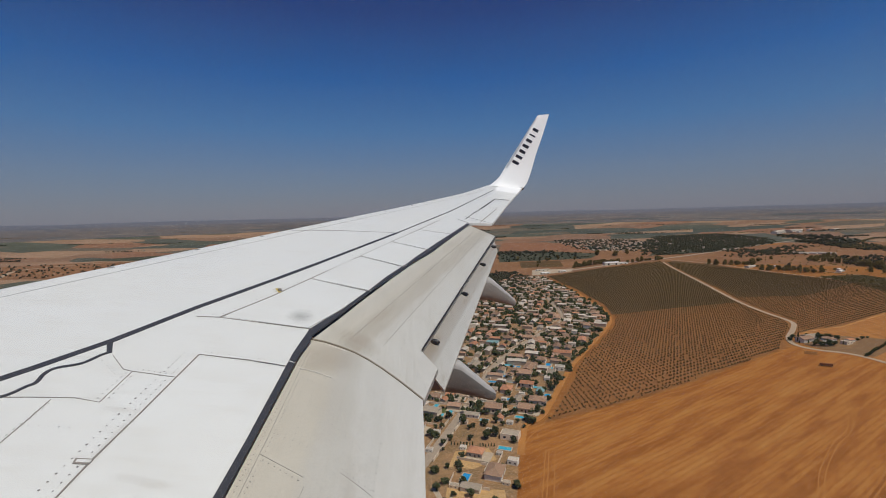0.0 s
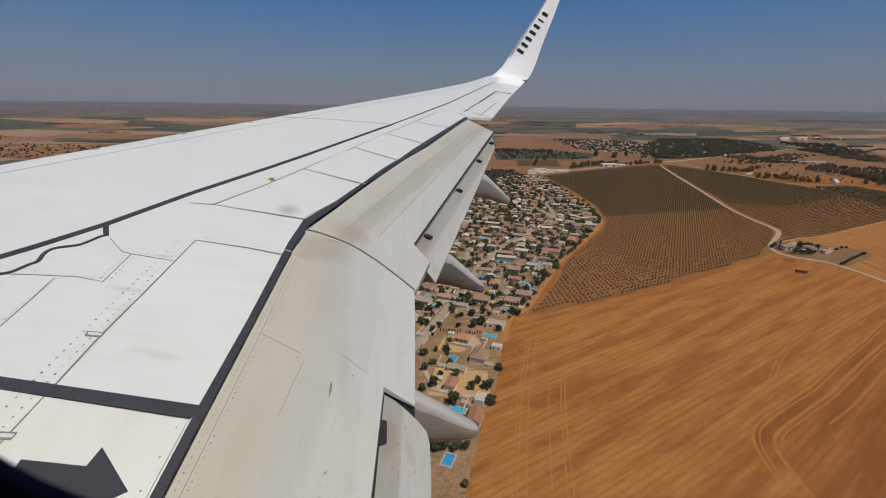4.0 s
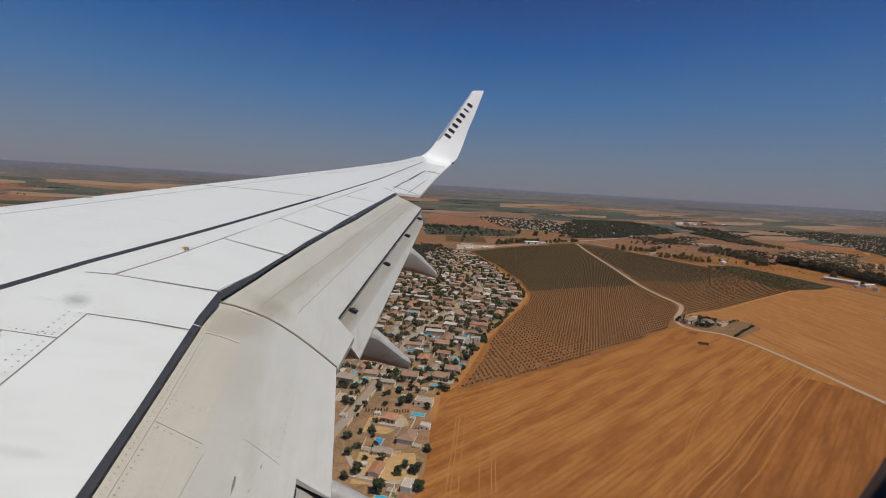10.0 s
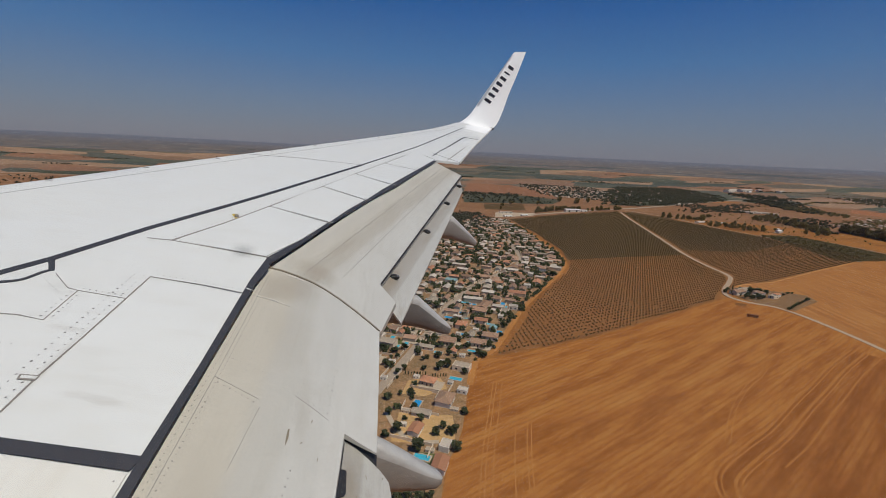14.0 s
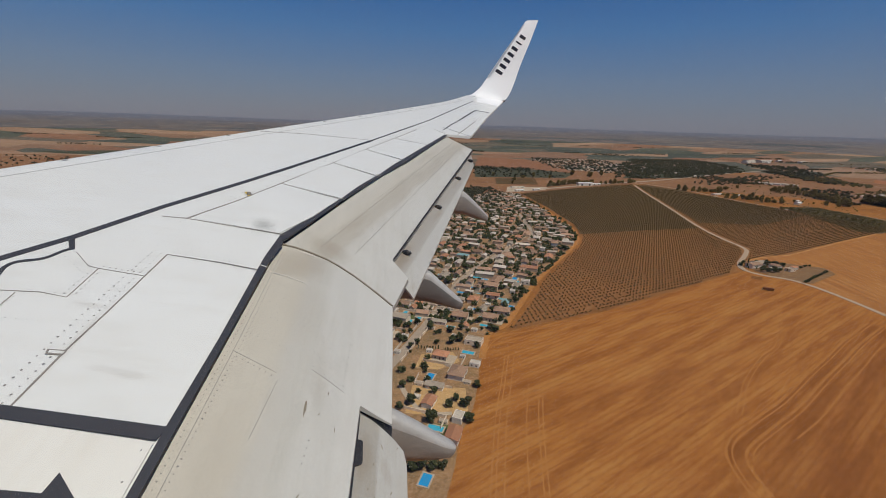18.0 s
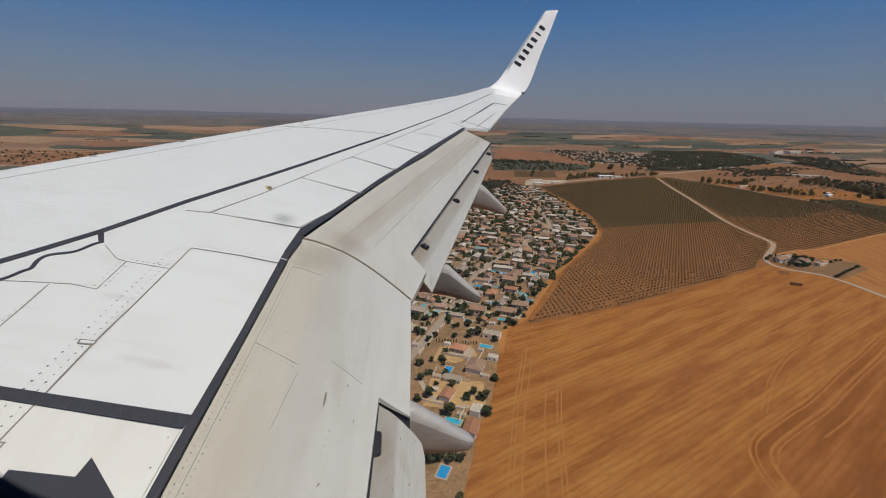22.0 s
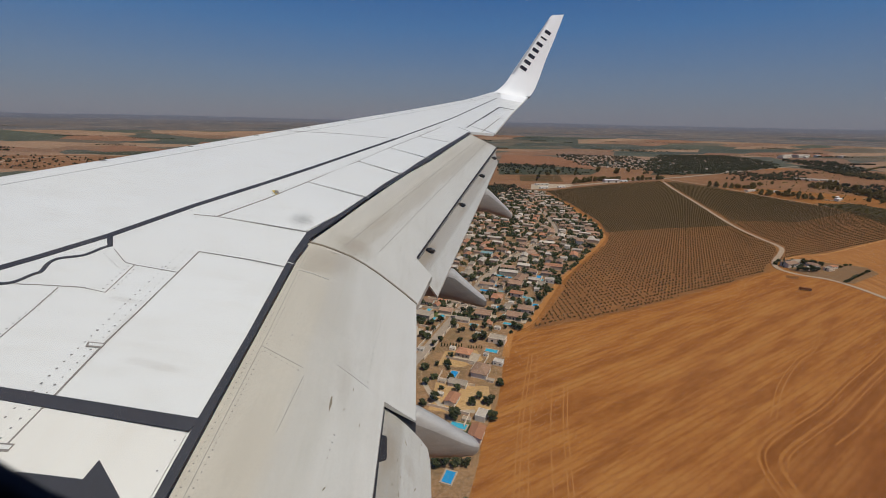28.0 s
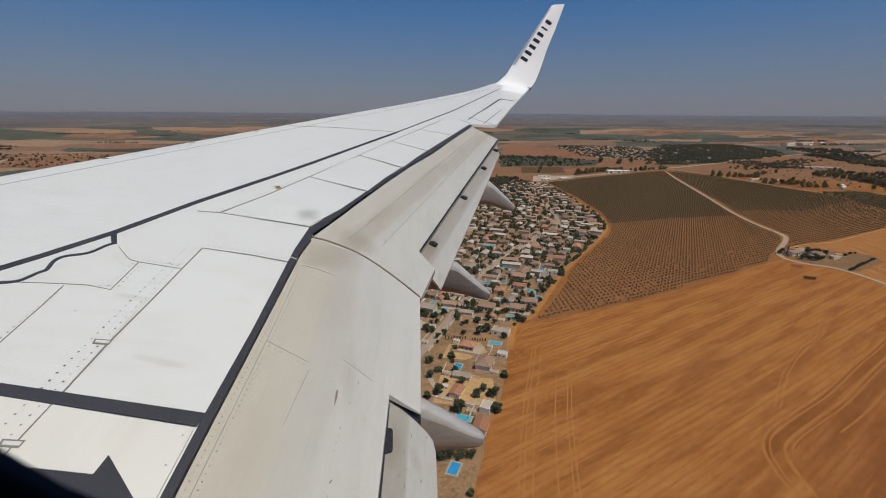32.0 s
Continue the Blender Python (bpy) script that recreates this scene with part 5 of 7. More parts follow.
def way(name, pts, width, mat, label, z, n=6):
    fine = smooth_line(pts, n)
    a, b = ribbon_sides(fine, width)
    k = len(fine)
    verts = [(x, y, z) for x, y in a + b] + [(x, y, z - 0.5) for x, y in a + b]
    faces = []
    for i in range(k - 1):
        faces += [(i, k + i, k + i + 1, i + 1), (2 * k + i, i, i + 1, 2 * k + i + 1), (k + i, 3 * k + i, 3 * k + i + 1, k + i + 1)]
    return tagged(put(name, mesh_of(name, verts, faces, mat)), label, "road", kind="structure")


ROAD = [(70, 100), (74, 170), (77, 210), (81, 233), (88, 285), (99, 361), (115, 479), (131, 610), (137, 659), (134, 730), (129, 845), (100, 1000), (60, 1250)]
way("verge", ROAD, 11, VERGE, "scrubby dry roadside verge", 0.02)
way("road", ROAD, 4.4, ASPHALT, "narrow grey asphalt country road", 0.06)
way("road_drive", [(137, 369), (170, 365), (205, 378), (222, 395), (228, 420), (222, 448), (205, 462)], 6.0, DRIVE, "grey driveway curving past cypresses", 0.09)
way("track", [(1180, 940), (1000, 1100), (840, 1330), (830, 1500)], 8, GRAVEL, "pale dirt track", 0.05)
way("track", [(380, 245), (470, 330), (560, 350)], 3, VERGE, "faint field track with bushes", 0.05)
way("track", [(600, 215), (760, 330), (900, 400)], 6, GRAVEL, "pale gravel farm track", 0.05)

# ---- trees ----
def crown_mesh(name, seed, w, h, base, lobes, leaves, leaf, mat):
    """Crown of overlapping uneven lobes with loose leaf clumps at their surface."""
    r = random.Random(seed)
    verts, faces = [], []
    ico = bmesh.new()
    bmesh.ops.create_icosphere(ico, subdivisions=1, radius=1)
    iv = [v.co.copy() for v in ico.verts]
    ifc = [[v.index for v in f.verts] for f in ico.faces]
    ico.free()
    centres = []
    for i in range(lobes):
        a, q = r.uniform(0, 6.28), r.random() ** 0.6
        s = r.uniform(0.17, 0.36)
        zz = base + h * (0.18 + 0.70 * r.random())
        fall = 1 - 0.55 * max(0, (zz - base) / h - 0.45)
        centres.append((w * 0.5 * q * math.cos(a) * 0.75 * fall, w * 0.5 * q * math.sin(a) * 0.75 * fall, zz, s * w * 0.5 * 1.15, s * h * 0.55))
    for cx, cy, cz, rr, rh in centres:
        k = len(verts)
        off = Vector((r.uniform(0, 50), r.uniform(0, 50), 0))
        for v in iv:
            d = 1 + 0.55 * noise.noise(v * 2.1 + off) + 0.25 * noise.noise(v * 5 + off)
            verts.append((cx + v.x * rr * d, cy + v.y * rr * d, cz + v.z * rh * d))
        faces += [[k + i for i in f] for f in ifc]
    for i in range(leaves):
        cx, cy, cz, rr, rh = r.choice(centres)
        d = Vector((r.gauss(0, 1), r.gauss(0, 1), r.gauss(0.2, 1))).normalized()
        p = Vector((cx + d.x * rr * r.uniform(0.9, 1.4), cy + d.y * rr * r.uniform(0.9, 1.4), cz + d.z * rh * r.uniform(0.9, 1.4)))
        t = Vector((r.gauss(0, 1), r.gauss(0, 1), r.gauss(0, 1))).normalized() * leaf * r.uniform(0.6, 1.4)
        s = t.cross(Vector((r.gauss(0, 1), r.gauss(0, 1), r.gauss(0, 1)))).normalized() * leaf * r.uniform(0.5, 1.1)
        k = len(verts)
        verts += [p - t, p + s, p + t, p - s * 0.7]
        faces += [[k, k + 1, k + 2, k + 3]]
    return mesh_of(name, verts, faces, mat)


def trunk_mesh(name, seed, height, rad):
    """Tapered trunk with three limbs."""
    r = random.Random(seed)
    verts, faces = [], []

    def limb(p, q, r0, r1):
        k = len(verts)
        ax = (q - p).normalized()
        u = ax.orthogonal().normalized()
        w = ax.cross(u)
        for c, rr in ((p, r0), (p.lerp(q, 0.5) + u * 0.1, (r0 + r1) / 2), (q, r1)):
            for i in range(6):
                a = i * math.pi / 3
                verts.append(c + (u * math.cos(a) + w * math.sin(a)) * rr)
        for j in range(2):
            for i in range(6):
                faces.append([k + 6 * j + i, k + 6 * j + (i + 1) % 6, k + 6 * j + 6 + (i + 1) % 6, k + 6 * j + 6 + i])
    top = Vector((r.uniform(-0.3, 0.3), r.uniform(-0.3, 0.3), height))
    limb(Vector((0, 0, -0.4)), top, rad, rad * 0.6)
    for i in range(3):
        a = i * 2.1 + r.uniform(-0.4, 0.4)
        limb(top * 0.9, top + Vector((math.cos(a) * height * 0.5, math.sin(a) * height * 0.5, height * 0.6)), rad * 0.5, rad * 0.2)
    return mesh_of(name, verts, faces, BARK)


KINDS = []
for i in range(6):
    w = 7.5 + 0.8 * i
    h = 7.0 + 0.7 * ((i * 5) % 6)
    KINDS.append((trunk_mesh("trunk", 20 + i, 2.6, 0.28), crown_mesh("crown", 40 + i, w, h + 0.8, 0.1, 26, 1000, 0.62, LEAF)))
BUSHES = [(trunk_mesh("trunk", 60 + i, 0.8, 0.15), crown_mesh("crown", 70 + i, 6.0, 4.2, 0.0, 12, 420, 0.36, LEAF_GREEN)) for i in range(3)]
CYPRESS = (trunk_mesh("trunk", 80, 0.7, 0.12), crown_mesh("crown", 81, 1.9, 6.4, 0.3, 14, 120, 0.28, LEAF_GREEN))
wanted = []


def tree(x, y, s, kind, label, category="tree", group="", name="tree", tall=1.0):
    """Notes a tree; all are planted together below."""
    wanted.append((x, y, s, kind, label, category, group, name, tall, rng.uniform(0, 6.28)))


def plant():
    """The trees nearest the road and the stream stand as things of their own; the farther ones are joined by group."""
    wanted.sort(key=lambda w: (w[7] == "tree") * 1 and min(math.hypot(w[0], w[1]), math.hypot(w[0] - AX, w[1] - AY) * 0.5) + (0 if w[6].startswith("lone") else 60))
    rest = {}
    for i, (x, y, s, kind, label, category, group, name, tall, turn) in enumerate(wanted):
        if i < 170:
            t = thing(name, label, category, group, loc=(x, y, ground_z(x, y) - 0.1))
            t.scale = (s, s, s * tall)
            t.rotation_euler = (0, 0, turn)
            put("trunk", kind[0], t)
            put("crown", kind[1], t)
        else:
            rest.setdefault((group, label), []).append((x, y, s, kind, tall, turn))
    for (group, label), items in rest.items():
        ob = tagged(put(group.replace(" ", "_") + "_far", None), label, "trees", kind="stuff")
        for which, mat in ((1, LEAF), (0, BARK)):
            vs, fs, k = [], [], 0
            for x, y, s, kind, tall, turn in items:
                me = kind[which]
                co = np.empty(len(me.vertices) * 3)
                me.vertices.foreach_get("co", co)
                co = co.reshape(-1, 3)
                c, q = math.cos(turn) * s, math.sin(turn) * s
                vs.append(np.c_[x + co[:, 0] * c - co[:, 1] * q, y + co[:, 0] * q + co[:, 1] * c, co[:, 2] * s * tall - 0.1])
                fs += [tuple(v + k for v in p.vertices) for p in me.polygons]
                k += len(me.vertices)
            me = mesh_of("crowns" if which else "trunks", np.concatenate(vs), fs, mat)
            put("crowns" if which else "trunks", me, ob)


def row_of_trees(pts, step, s0, s1, label, group, jitter=1.5, wide=1, spread=5.0, kinds=None):
    for k in range(wide):
        for x, y in along(pts, step, jitter):
            o = (k - (wide - 1) / 2) * spread
            tree(x + o * 0.8 + rng.uniform(-jitter, jitter), y + o * 0.6, rng.uniform(s0, s1), rng.choice(kinds or KINDS), label, group=group, tall=rng.uniform(0.85, 1.25))


RIP_UP = [(345, 1040), (333, 871), (300, 700), (276, 612), (280, 541), (279, 449), (279, 385), (278, 350)]
RIP_LOW = [(285, 350), (279, 335), (289, 289), (306, 258), (340, 238), (400, 228), (520, 215)]
row_of_trees(RIP_UP, 10, 1.2, 2.1, "dusty dark green tree in the stream-side wood", "stream wood", 2.5, 4, 7.5)
row_of_trees(RIP_LOW, 5.5, 1.0, 1.7, "green riverside bush beside the stream", "stream bushes", 1.5, 3, 4.5, BUSHES + KINDS[:2])
row_of_trees([(100, 306), (126, 301), (188, 285), (254, 277), (282, 260)], 6.0, 0.95, 1.45, "dusty olive-green hedge tree beside stubble", "hedge trees", 1.0, 1)
row_of_trees([(591, 738), (732, 688), (862, 633), (980, 580)], 11.0, 1.5, 2.4, "dark field-boundary tree in a row", "upper tree line", 1.6)
row_of_trees([(371, 450), (440, 455), (518, 469), (699, 500), (900, 540)], 9.0, 1.35, 2.0, "dark field-boundary tree in a long row", "lower tree line", 1.6)
row_of_trees([(440, 462), (500, 474), (560, 480)], 9.0, 1.3, 1.9, "dark tree behind the field boundary row", "lower tree line", 2.5)
row_of_trees([(660, 500), (720, 512)], 11.0, 1.9, 2.5, "large dark tree at the end of a row", "lower tree line", 3, 2, 10)
row_of_trees([(112, 330), (126, 400), (145, 520), (166, 640)], 8.0, 1.1, 1.6, "tall eucalyptus along the country road", "roadside trees", 2.0, 2, 7)
row_of_trees([(134, 400), (145, 450), (162, 540), (184, 620)], 9.0, 1.0, 1.8, "tree in the estate wood", "estate wood", 4, 5, 10)
row_of_trees([(165, 470), (205, 440), (220, 450)], 7.5, 0.9, 1.4, "tree round the estate house", "estate garden trees", 3.5, 2, 8)
row_of_trees([(176, 505), (190, 480), (212, 470), (226, 478)], 7.0, 0.7, 1.2, "tree shading the estate house", "estate garden trees", 3.0, 1)
row_of_trees([(160, 460), (158, 430), (166, 410)], 6.5, 0.7, 1.2, "tree shading the estate house", "estate garden trees", 3.0, 2, 6)
row_of_trees([(190, 575), (235, 520), (250, 500)], 7.5, 0.8, 1.3, "tree bordering the paddock", "estate garden trees", 2.5, 1)
for x, y, s in ((524, 729, 0.7), (560, 732, 1.1), (529, 632, 1.25), (538, 628, 0.9), (549, 619, 0.95), (550, 579, 1.1), (550, 546, 1.2), (458, 408, 1.5), (474, 416, 1.4), (446, 414, 1.2), (466, 424, 1.3), (484, 420, 1.0), (616, 452, 1.3), (500, 343, 1.2),
                (359, 299, 0.5), (413, 781, 1.1), (424, 786, 1.2), (438, 788, 1.3), (449, 785, 1.15), (235, 742, 0.6), (258, 620, 1.5), (268, 640, 1.2), (262, 600, 1.0), (284, 590, 0.8), (246, 815, 0.9), (118, 300, 0.9), (480, 350, 0.6)):
    tree(x, y, s * (1.8 if y > 330 else 1.0), rng.choice(KINDS), "lone dark tree standing in dry pasture", group="lone pasture trees")
for x, y in [(143 + 6.3 * i, 381 - 0.2 * i + 1.2 * math.sin(i)) for i in range(8)] + [(140 + 8 * i, 361 + 0.02 * i * i) for i in range(8)] + [(206, 372), (216, 381), (226, 396)]:
    tree(x, y, rng.uniform(0.75, 1.05), CYPRESS, "slim dark cypress beside the driveway", category="cypress", group="driveway cypresses", name="cypress")
row_of_trees([(228, 380), (236, 410), (228, 440)], 4.0, 0.55, 0.8, "green garden hedge bush along the driveway", "driveway hedge", 0.8, 2, 4, BUSHES)
row_of_trees([(98, 300), (90, 250), (85, 200), (80, 150)], 6.5, 0.10, 0.34, "small roadside bush on the dry verge", "verge bushes", 1.6, 1, 0, BUSHES)
row_of_trees([(72, 200), (80, 260), (94, 380), (106, 480), (121, 600), (128, 660)], 7.5, 0.10, 0.40, "small roadside bush on the dry verge", "verge bushes", 1.6, 1, 0, BUSHES)
row_of_trees([(385, 247), (470, 328), (560, 345)], 19.0, 0.2, 0.4, "small bush on the field track", "field bushes", 1.0, 1, 0, BUSHES)
for x, y, s in ((298, 212, 0.6), (318, 206, 0.7), (33, 305, 0.35), (640, 800, 0.5), (700, 790, 0.5), (770, 760, 0.45), (580, 815, 0.4)):
    tree(x, y, s, rng.choice(BUSHES), "rounded bush in a dry field", category="bush", group="field bushes", name="bush")

# trees beyond the orchard, round its road
def here(*pts):
    """Places given from the point under the eye, in land coordinates."""
    return [(x + AX, y + AY) for x, y in pts]


for line, step, s0, s1, wide, spread in (([(835, 1262), (890, 1236), (960, 1228)], 19, 1.0, 1.7, 2, 12), ([(880, 1112), (945, 1085)], 16, 0.9, 1.6, 2, 9), ([(930, 1055), (985, 1046)], 17, 0.8, 1.4, 2, 9),
                                         ([(1225, 1322), (1290, 1330)], 18, 1.1, 1.7, 1, 0), ([(1150, 1270), (1190, 1180), (1160, 1080), (1130, 1000)], 17, 1.0, 1.8, 3, 13), ([(905, 960), (940, 860), (965, 760)], 17, 0.4, 0.9, 2, 12),
                                         ([(905, 1190), (1010, 1110), (1090, 1000)], 22, 0.5, 1.1, 1, 0), ([(640, 1362), (740, 1410), (800, 1425)], 22, 0.9, 1.6, 1, 0), ([(450, 1290), (530, 1350), (640, 1400)], 16, 0.8, 1.5, 2, 14)):
    row_of_trees(here(*line), step, s0, s1, "dusty dark tree beside the orchard road", "orchard road trees", 3.0, wide, spread)
for x, y, s in ((430, 1500, 1.4), (470, 1520, 1.6), (520, 1490, 1.3), (380, 1430, 1.2), (350, 1330, 1.0), (590, 1420, 1.2), (335, 1540, 1.5), (640, 1600, 2.0), (700, 1580, 2.2), (760, 1620, 1.8), (1010, 1290, 1.5), (1080, 1330, 1.3)):
    x, y = here((x, y))[0]
    tree(x, y, s, rng.choice(KINDS), "lone dark tree between dry fields", group="lone northern trees")

GARDEN, HOMES, set_out = [(152, 412), (172, 480), (224, 482), (214, 440), (196, 412)], ((181, 445), (200, 455), (176, 492), (167, 430)), []
while len(set_out) < 26:
    p = (rng.uniform(150, 226), rng.uniform(410, 484))
    if inside(p, GARDEN) and all(math.hypot(p[0] - a, p[1] - b) > 10.5 for a, b in HOMES) and all(math.hypot(p[0] - a, p[1] - b) > 5 for a, b in set_out):
        set_out.append(p)
        tree(p[0], p[1], rng.uniform(0.7, 1.25), rng.choice(KINDS), "leafy tree in the estate garden", group="estate garden trees")


plant()

# woods, scrub and gardens too far off to count
def clumps(name, places, mat, label, size=(2.2, 4.5)):
    """Small uneven leaf masses: three crossed tufts at each place."""
    verts, faces = [], []
    base = [(1, 0, 0), (0.3, 0.95, 0.1), (-0.8, 0.55, 0), (-0.75, -0.6, 0.1), (0.35, -0.9, 0), (0.1, 0.1, 1.0), (-0.1, -0.1, -0.5)]
    fc = [(0, 1, 5), (1, 2, 5), (2, 3, 5), (3, 4, 5), (4, 0, 5), (1, 0, 6), (2, 1, 6), (3, 2, 6), (4, 3, 6), (0, 4, 6)]
    for x, y in places:
        fx, fy, sc = far(x, y)
        gz = ground_z(fx, fy)
        for j in range(4):
            s = rng.uniform(*size) * sc
            ox, oy, oz = rng.uniform(-1, 1) * size[1] * 0.8 * sc, rng.uniform(-1, 1) * size[1] * 0.8 * sc, s * rng.uniform(0.4, 1.3)
            k = len(verts)
            a = rng.uniform(0, 6.28)
            for bx, by, bz in base:
                q = s * rng.uniform(0.75, 1.25)
                verts.append((fx + ox + (bx * math.cos(a) - by * math.sin(a)) * q, fy + oy + (bx * math.sin(a) + by * math.cos(a)) * q, gz + oz + bz * q))
            faces += [tuple(k + i for i in f) for f in fc]
    return tagged(put(name, mesh_of(name, verts, faces, mat)), label, "trees", kind="stuff")


def scatter(poly, count, blur=0.0):
    xs, ys = [p[0] for p in poly], [p[1] for p in poly]
    out = []
    while len(out) < count:
        p = (rng.uniform(min(xs), max(xs)), rng.uniform(min(ys), max(ys)))
        if inside(p, poly):
            out.append((rng.gauss(p[0], blur), rng.gauss(p[1], blur)))
    return out


VIL1 = [(417, 1157), (637, 1265), (893, 1357), (921, 1261), (720, 1119), (672, 945), (505, 933), (445, 1005)]
VIL2 = [(1713, 2363), (1887, 2341), (2300, 2420), (2440, 2240), (2423, 1871), (1678, 1279), (1380, 1226), (1256, 1158), (1253, 982), (906, 930), (910, 1043), (978, 1154), (1169, 1383), (1577, 1999)]
clumps("village_trees", scatter(VIL2, 2300, 16), LEAF_DARK, "dark garden trees between the village houses", (2.2, 4.8))
clumps("village_trees", scatter(VIL1, 620, 18), LEAF, "garden trees between small houses", (1.6, 3.4))
clumps("far_wood", scatter([(700, 1340), (790, 1420), (860, 1640), (760, 1760), (680, 1560)], 160), LEAF, "dark wood beyond the stream", (2.5, 5.0))
clumps("scrub", scatter([(140, 760), (330, 900), (440, 1180), (760, 1790), (400, 1600), (140, 1300)], 60), LEAF, "scattered dry scrub", (1.2, 2.6))
clumps("scrub", scatter([(500, 860), (1150, 880), (900, 960), (500, 960)], 30), LEAF, "low dry scrub on the pasture", (0.8, 1.8))
clumps("far_hedges", along([(880, 1730), (1240, 1980), (1650, 1985)], 14, 4) + along([(1660, 2000), (2450, 1830)], 16, 5) + along([(600, 2600), (1400, 2780), (2500, 2500)], 26, 8), LEAF, "far hedgerow trees", (2, 4.5))
farpts = []
for i in range(70):
    a, d = radians(rng.uniform(-62, 62)), 1 / rng.uniform(1 / 14000, 1 / 2900)
    ln = rng.uniform(25, 130) * d / 3000
    for j in range(int(rng.uniform(10, 42))):
        farpts.append((AX + d * math.sin(a) + rng.uniform(-ln, ln), AY + d * math.cos(a) + rng.uniform(-0.07, 0.07) * ln))
clumps("distant_woods", farpts, LEAF_DARK, "dark copses and hedges on the far plain", (2.0, 4.5))

# vineyard rows
verts, faces = [], []
for i in range(34):
    x0 = -58 + i * 5.4
    for y0 in np.arange(690, 955, 3.2):
        x = x0 + (y0 - 690) * 0.05
        if not inside((x, y0), [(60, 692), (121, 718), (123, 868), (117, 955), (20, 955), (-58, 684)]):
            continue
        k = len(verts)
        s = rng.uniform(0.7, 1.2)
        verts += [(x - 0.9 * s, y0 - 1.3, 0), (x + 0.9 * s, y0 - 1.3, 0), (x + 0.9 * s, y0 + 1.3, 0), (x - 0.9 * s, y0 + 1.3, 0), (x + rng.uniform(-0.3, 0.3), y0, 1.5 * s)]
        faces += [(k, k + 1, k + 4), (k + 1, k + 2, k + 4), (k + 2, k + 3, k + 4), (k + 3, k, k + 4)]
tagged(put("vine_rows", mesh_of("vine_rows", verts, faces, LEAF)), "low green vine rows on bare earth", "vines", kind="stuff")


# ---- buildings ----
def box_faces(verts, faces, x0, x1, y0, y1, z0, z1):
    k = len(verts)
    verts += [(x0, y0, z0), (x1, y0, z0), (x1, y1, z0), (x0, y1, z0), (x0, y0, z1), (x1, y0, z1), (x1, y1, z1), (x0, y1, z1)]
    faces += [(k, k + 1, k + 5, k + 4), (k + 1, k + 2, k + 6, k + 5), (k + 2, k + 3, k + 7, k + 6), (k + 3, k, k + 4, k + 7), (k + 4, k + 5, k + 6, k + 7)]


def house_meshes(w, d, h, pitch, wall_mat, roof_mat, openings):
    """Walls with gables, a roof with eaves and thickness, and recessed dark windows."""
    a, b = w / 2, d / 2
    r = h + b * pitch
    wv = [(-a, -b, -0.5), (a, -b, -0.5), (a, b, -0.5), (-a, b, -0.5), (-a, -b, h), (a, -b, h), (a, b, h), (-a, b, h), (-a, 0, r), (a, 0, r)]
    wf = [(0, 1, 5, 4), (2, 3, 7, 6), (1, 2, 6, 9, 5), (3, 0, 4, 8, 7)]
    walls = mesh_of("wall", wv, wf, wall_mat)
    e, t = 0.5, 0.22
    zl = h - e * pitch
    rv = []
    for dz in (0.06, 0.06 + t):
        rv += [(-a - e, -b - e, zl + dz), (a + e, -b - e, zl + dz), (a + e, 0, r + dz), (-a - e, 0, r + dz), (a + e, b + e, zl + dz), (-a - e, b + e, zl + dz)]
    rf = [(6, 7, 8, 9), (9, 8, 10, 11), (3, 2, 1, 0), (5, 4, 2, 3), (0, 1, 7, 6), (4, 5, 11, 10), (1, 2, 8, 7), (2, 4, 10, 8), (3, 0, 6, 9), (5, 3, 9, 11)]
    roof = mesh_of("roof", rv, rf, roof_mat)
    wins = []
    for x, side, ww, z0, z1 in openings:
        vv, ff = [], []
        y = side * b
        box_faces(vv, ff, x - ww / 2, x + ww / 2, y - 0.05, y + 0.05, z0, z1)
        wins.append(mesh_of("window", vv, ff, GLASS_DARK))
    return walls, roof, wins


def house(x, y, turn, meshes, label, group="", name="house", category="house", s=1.0):
    fx, fy, sc = far(x, y)
    t = thing(name, label, category, group, loc=(fx, fy, ground_z(fx, fy)))
    t.rotation_euler = (0, 0, turn)
    t.scale = (s * sc,) * 3
    walls, roof, wins = meshes
    put("wall", walls, t)
    put("roof", roof, t)
    for w in wins:
        put("window", w, t)
    return t


WIN4 = [(-2.6, -1, 1.1, 1.0, 2.2), (2.4, -1, 1.1, 1.0, 2.2), (0, -1, 1.0, 0.0, 2.1)]
HOUSES = [house_meshes(9 + i % 3 * 2, 7 + i % 2, 3.2 + 0.9 * (i % 4 == 3), 0.42, WALL_WHITE, (ROOF_TILE, ROOF_PALE, ROOF_TILE, ROOF_TILE, ROOF_PALE, ROOF_WHITE)[i], WIN4 if i < 3 else WIN4[:2]) for i in range(6)]
used = []


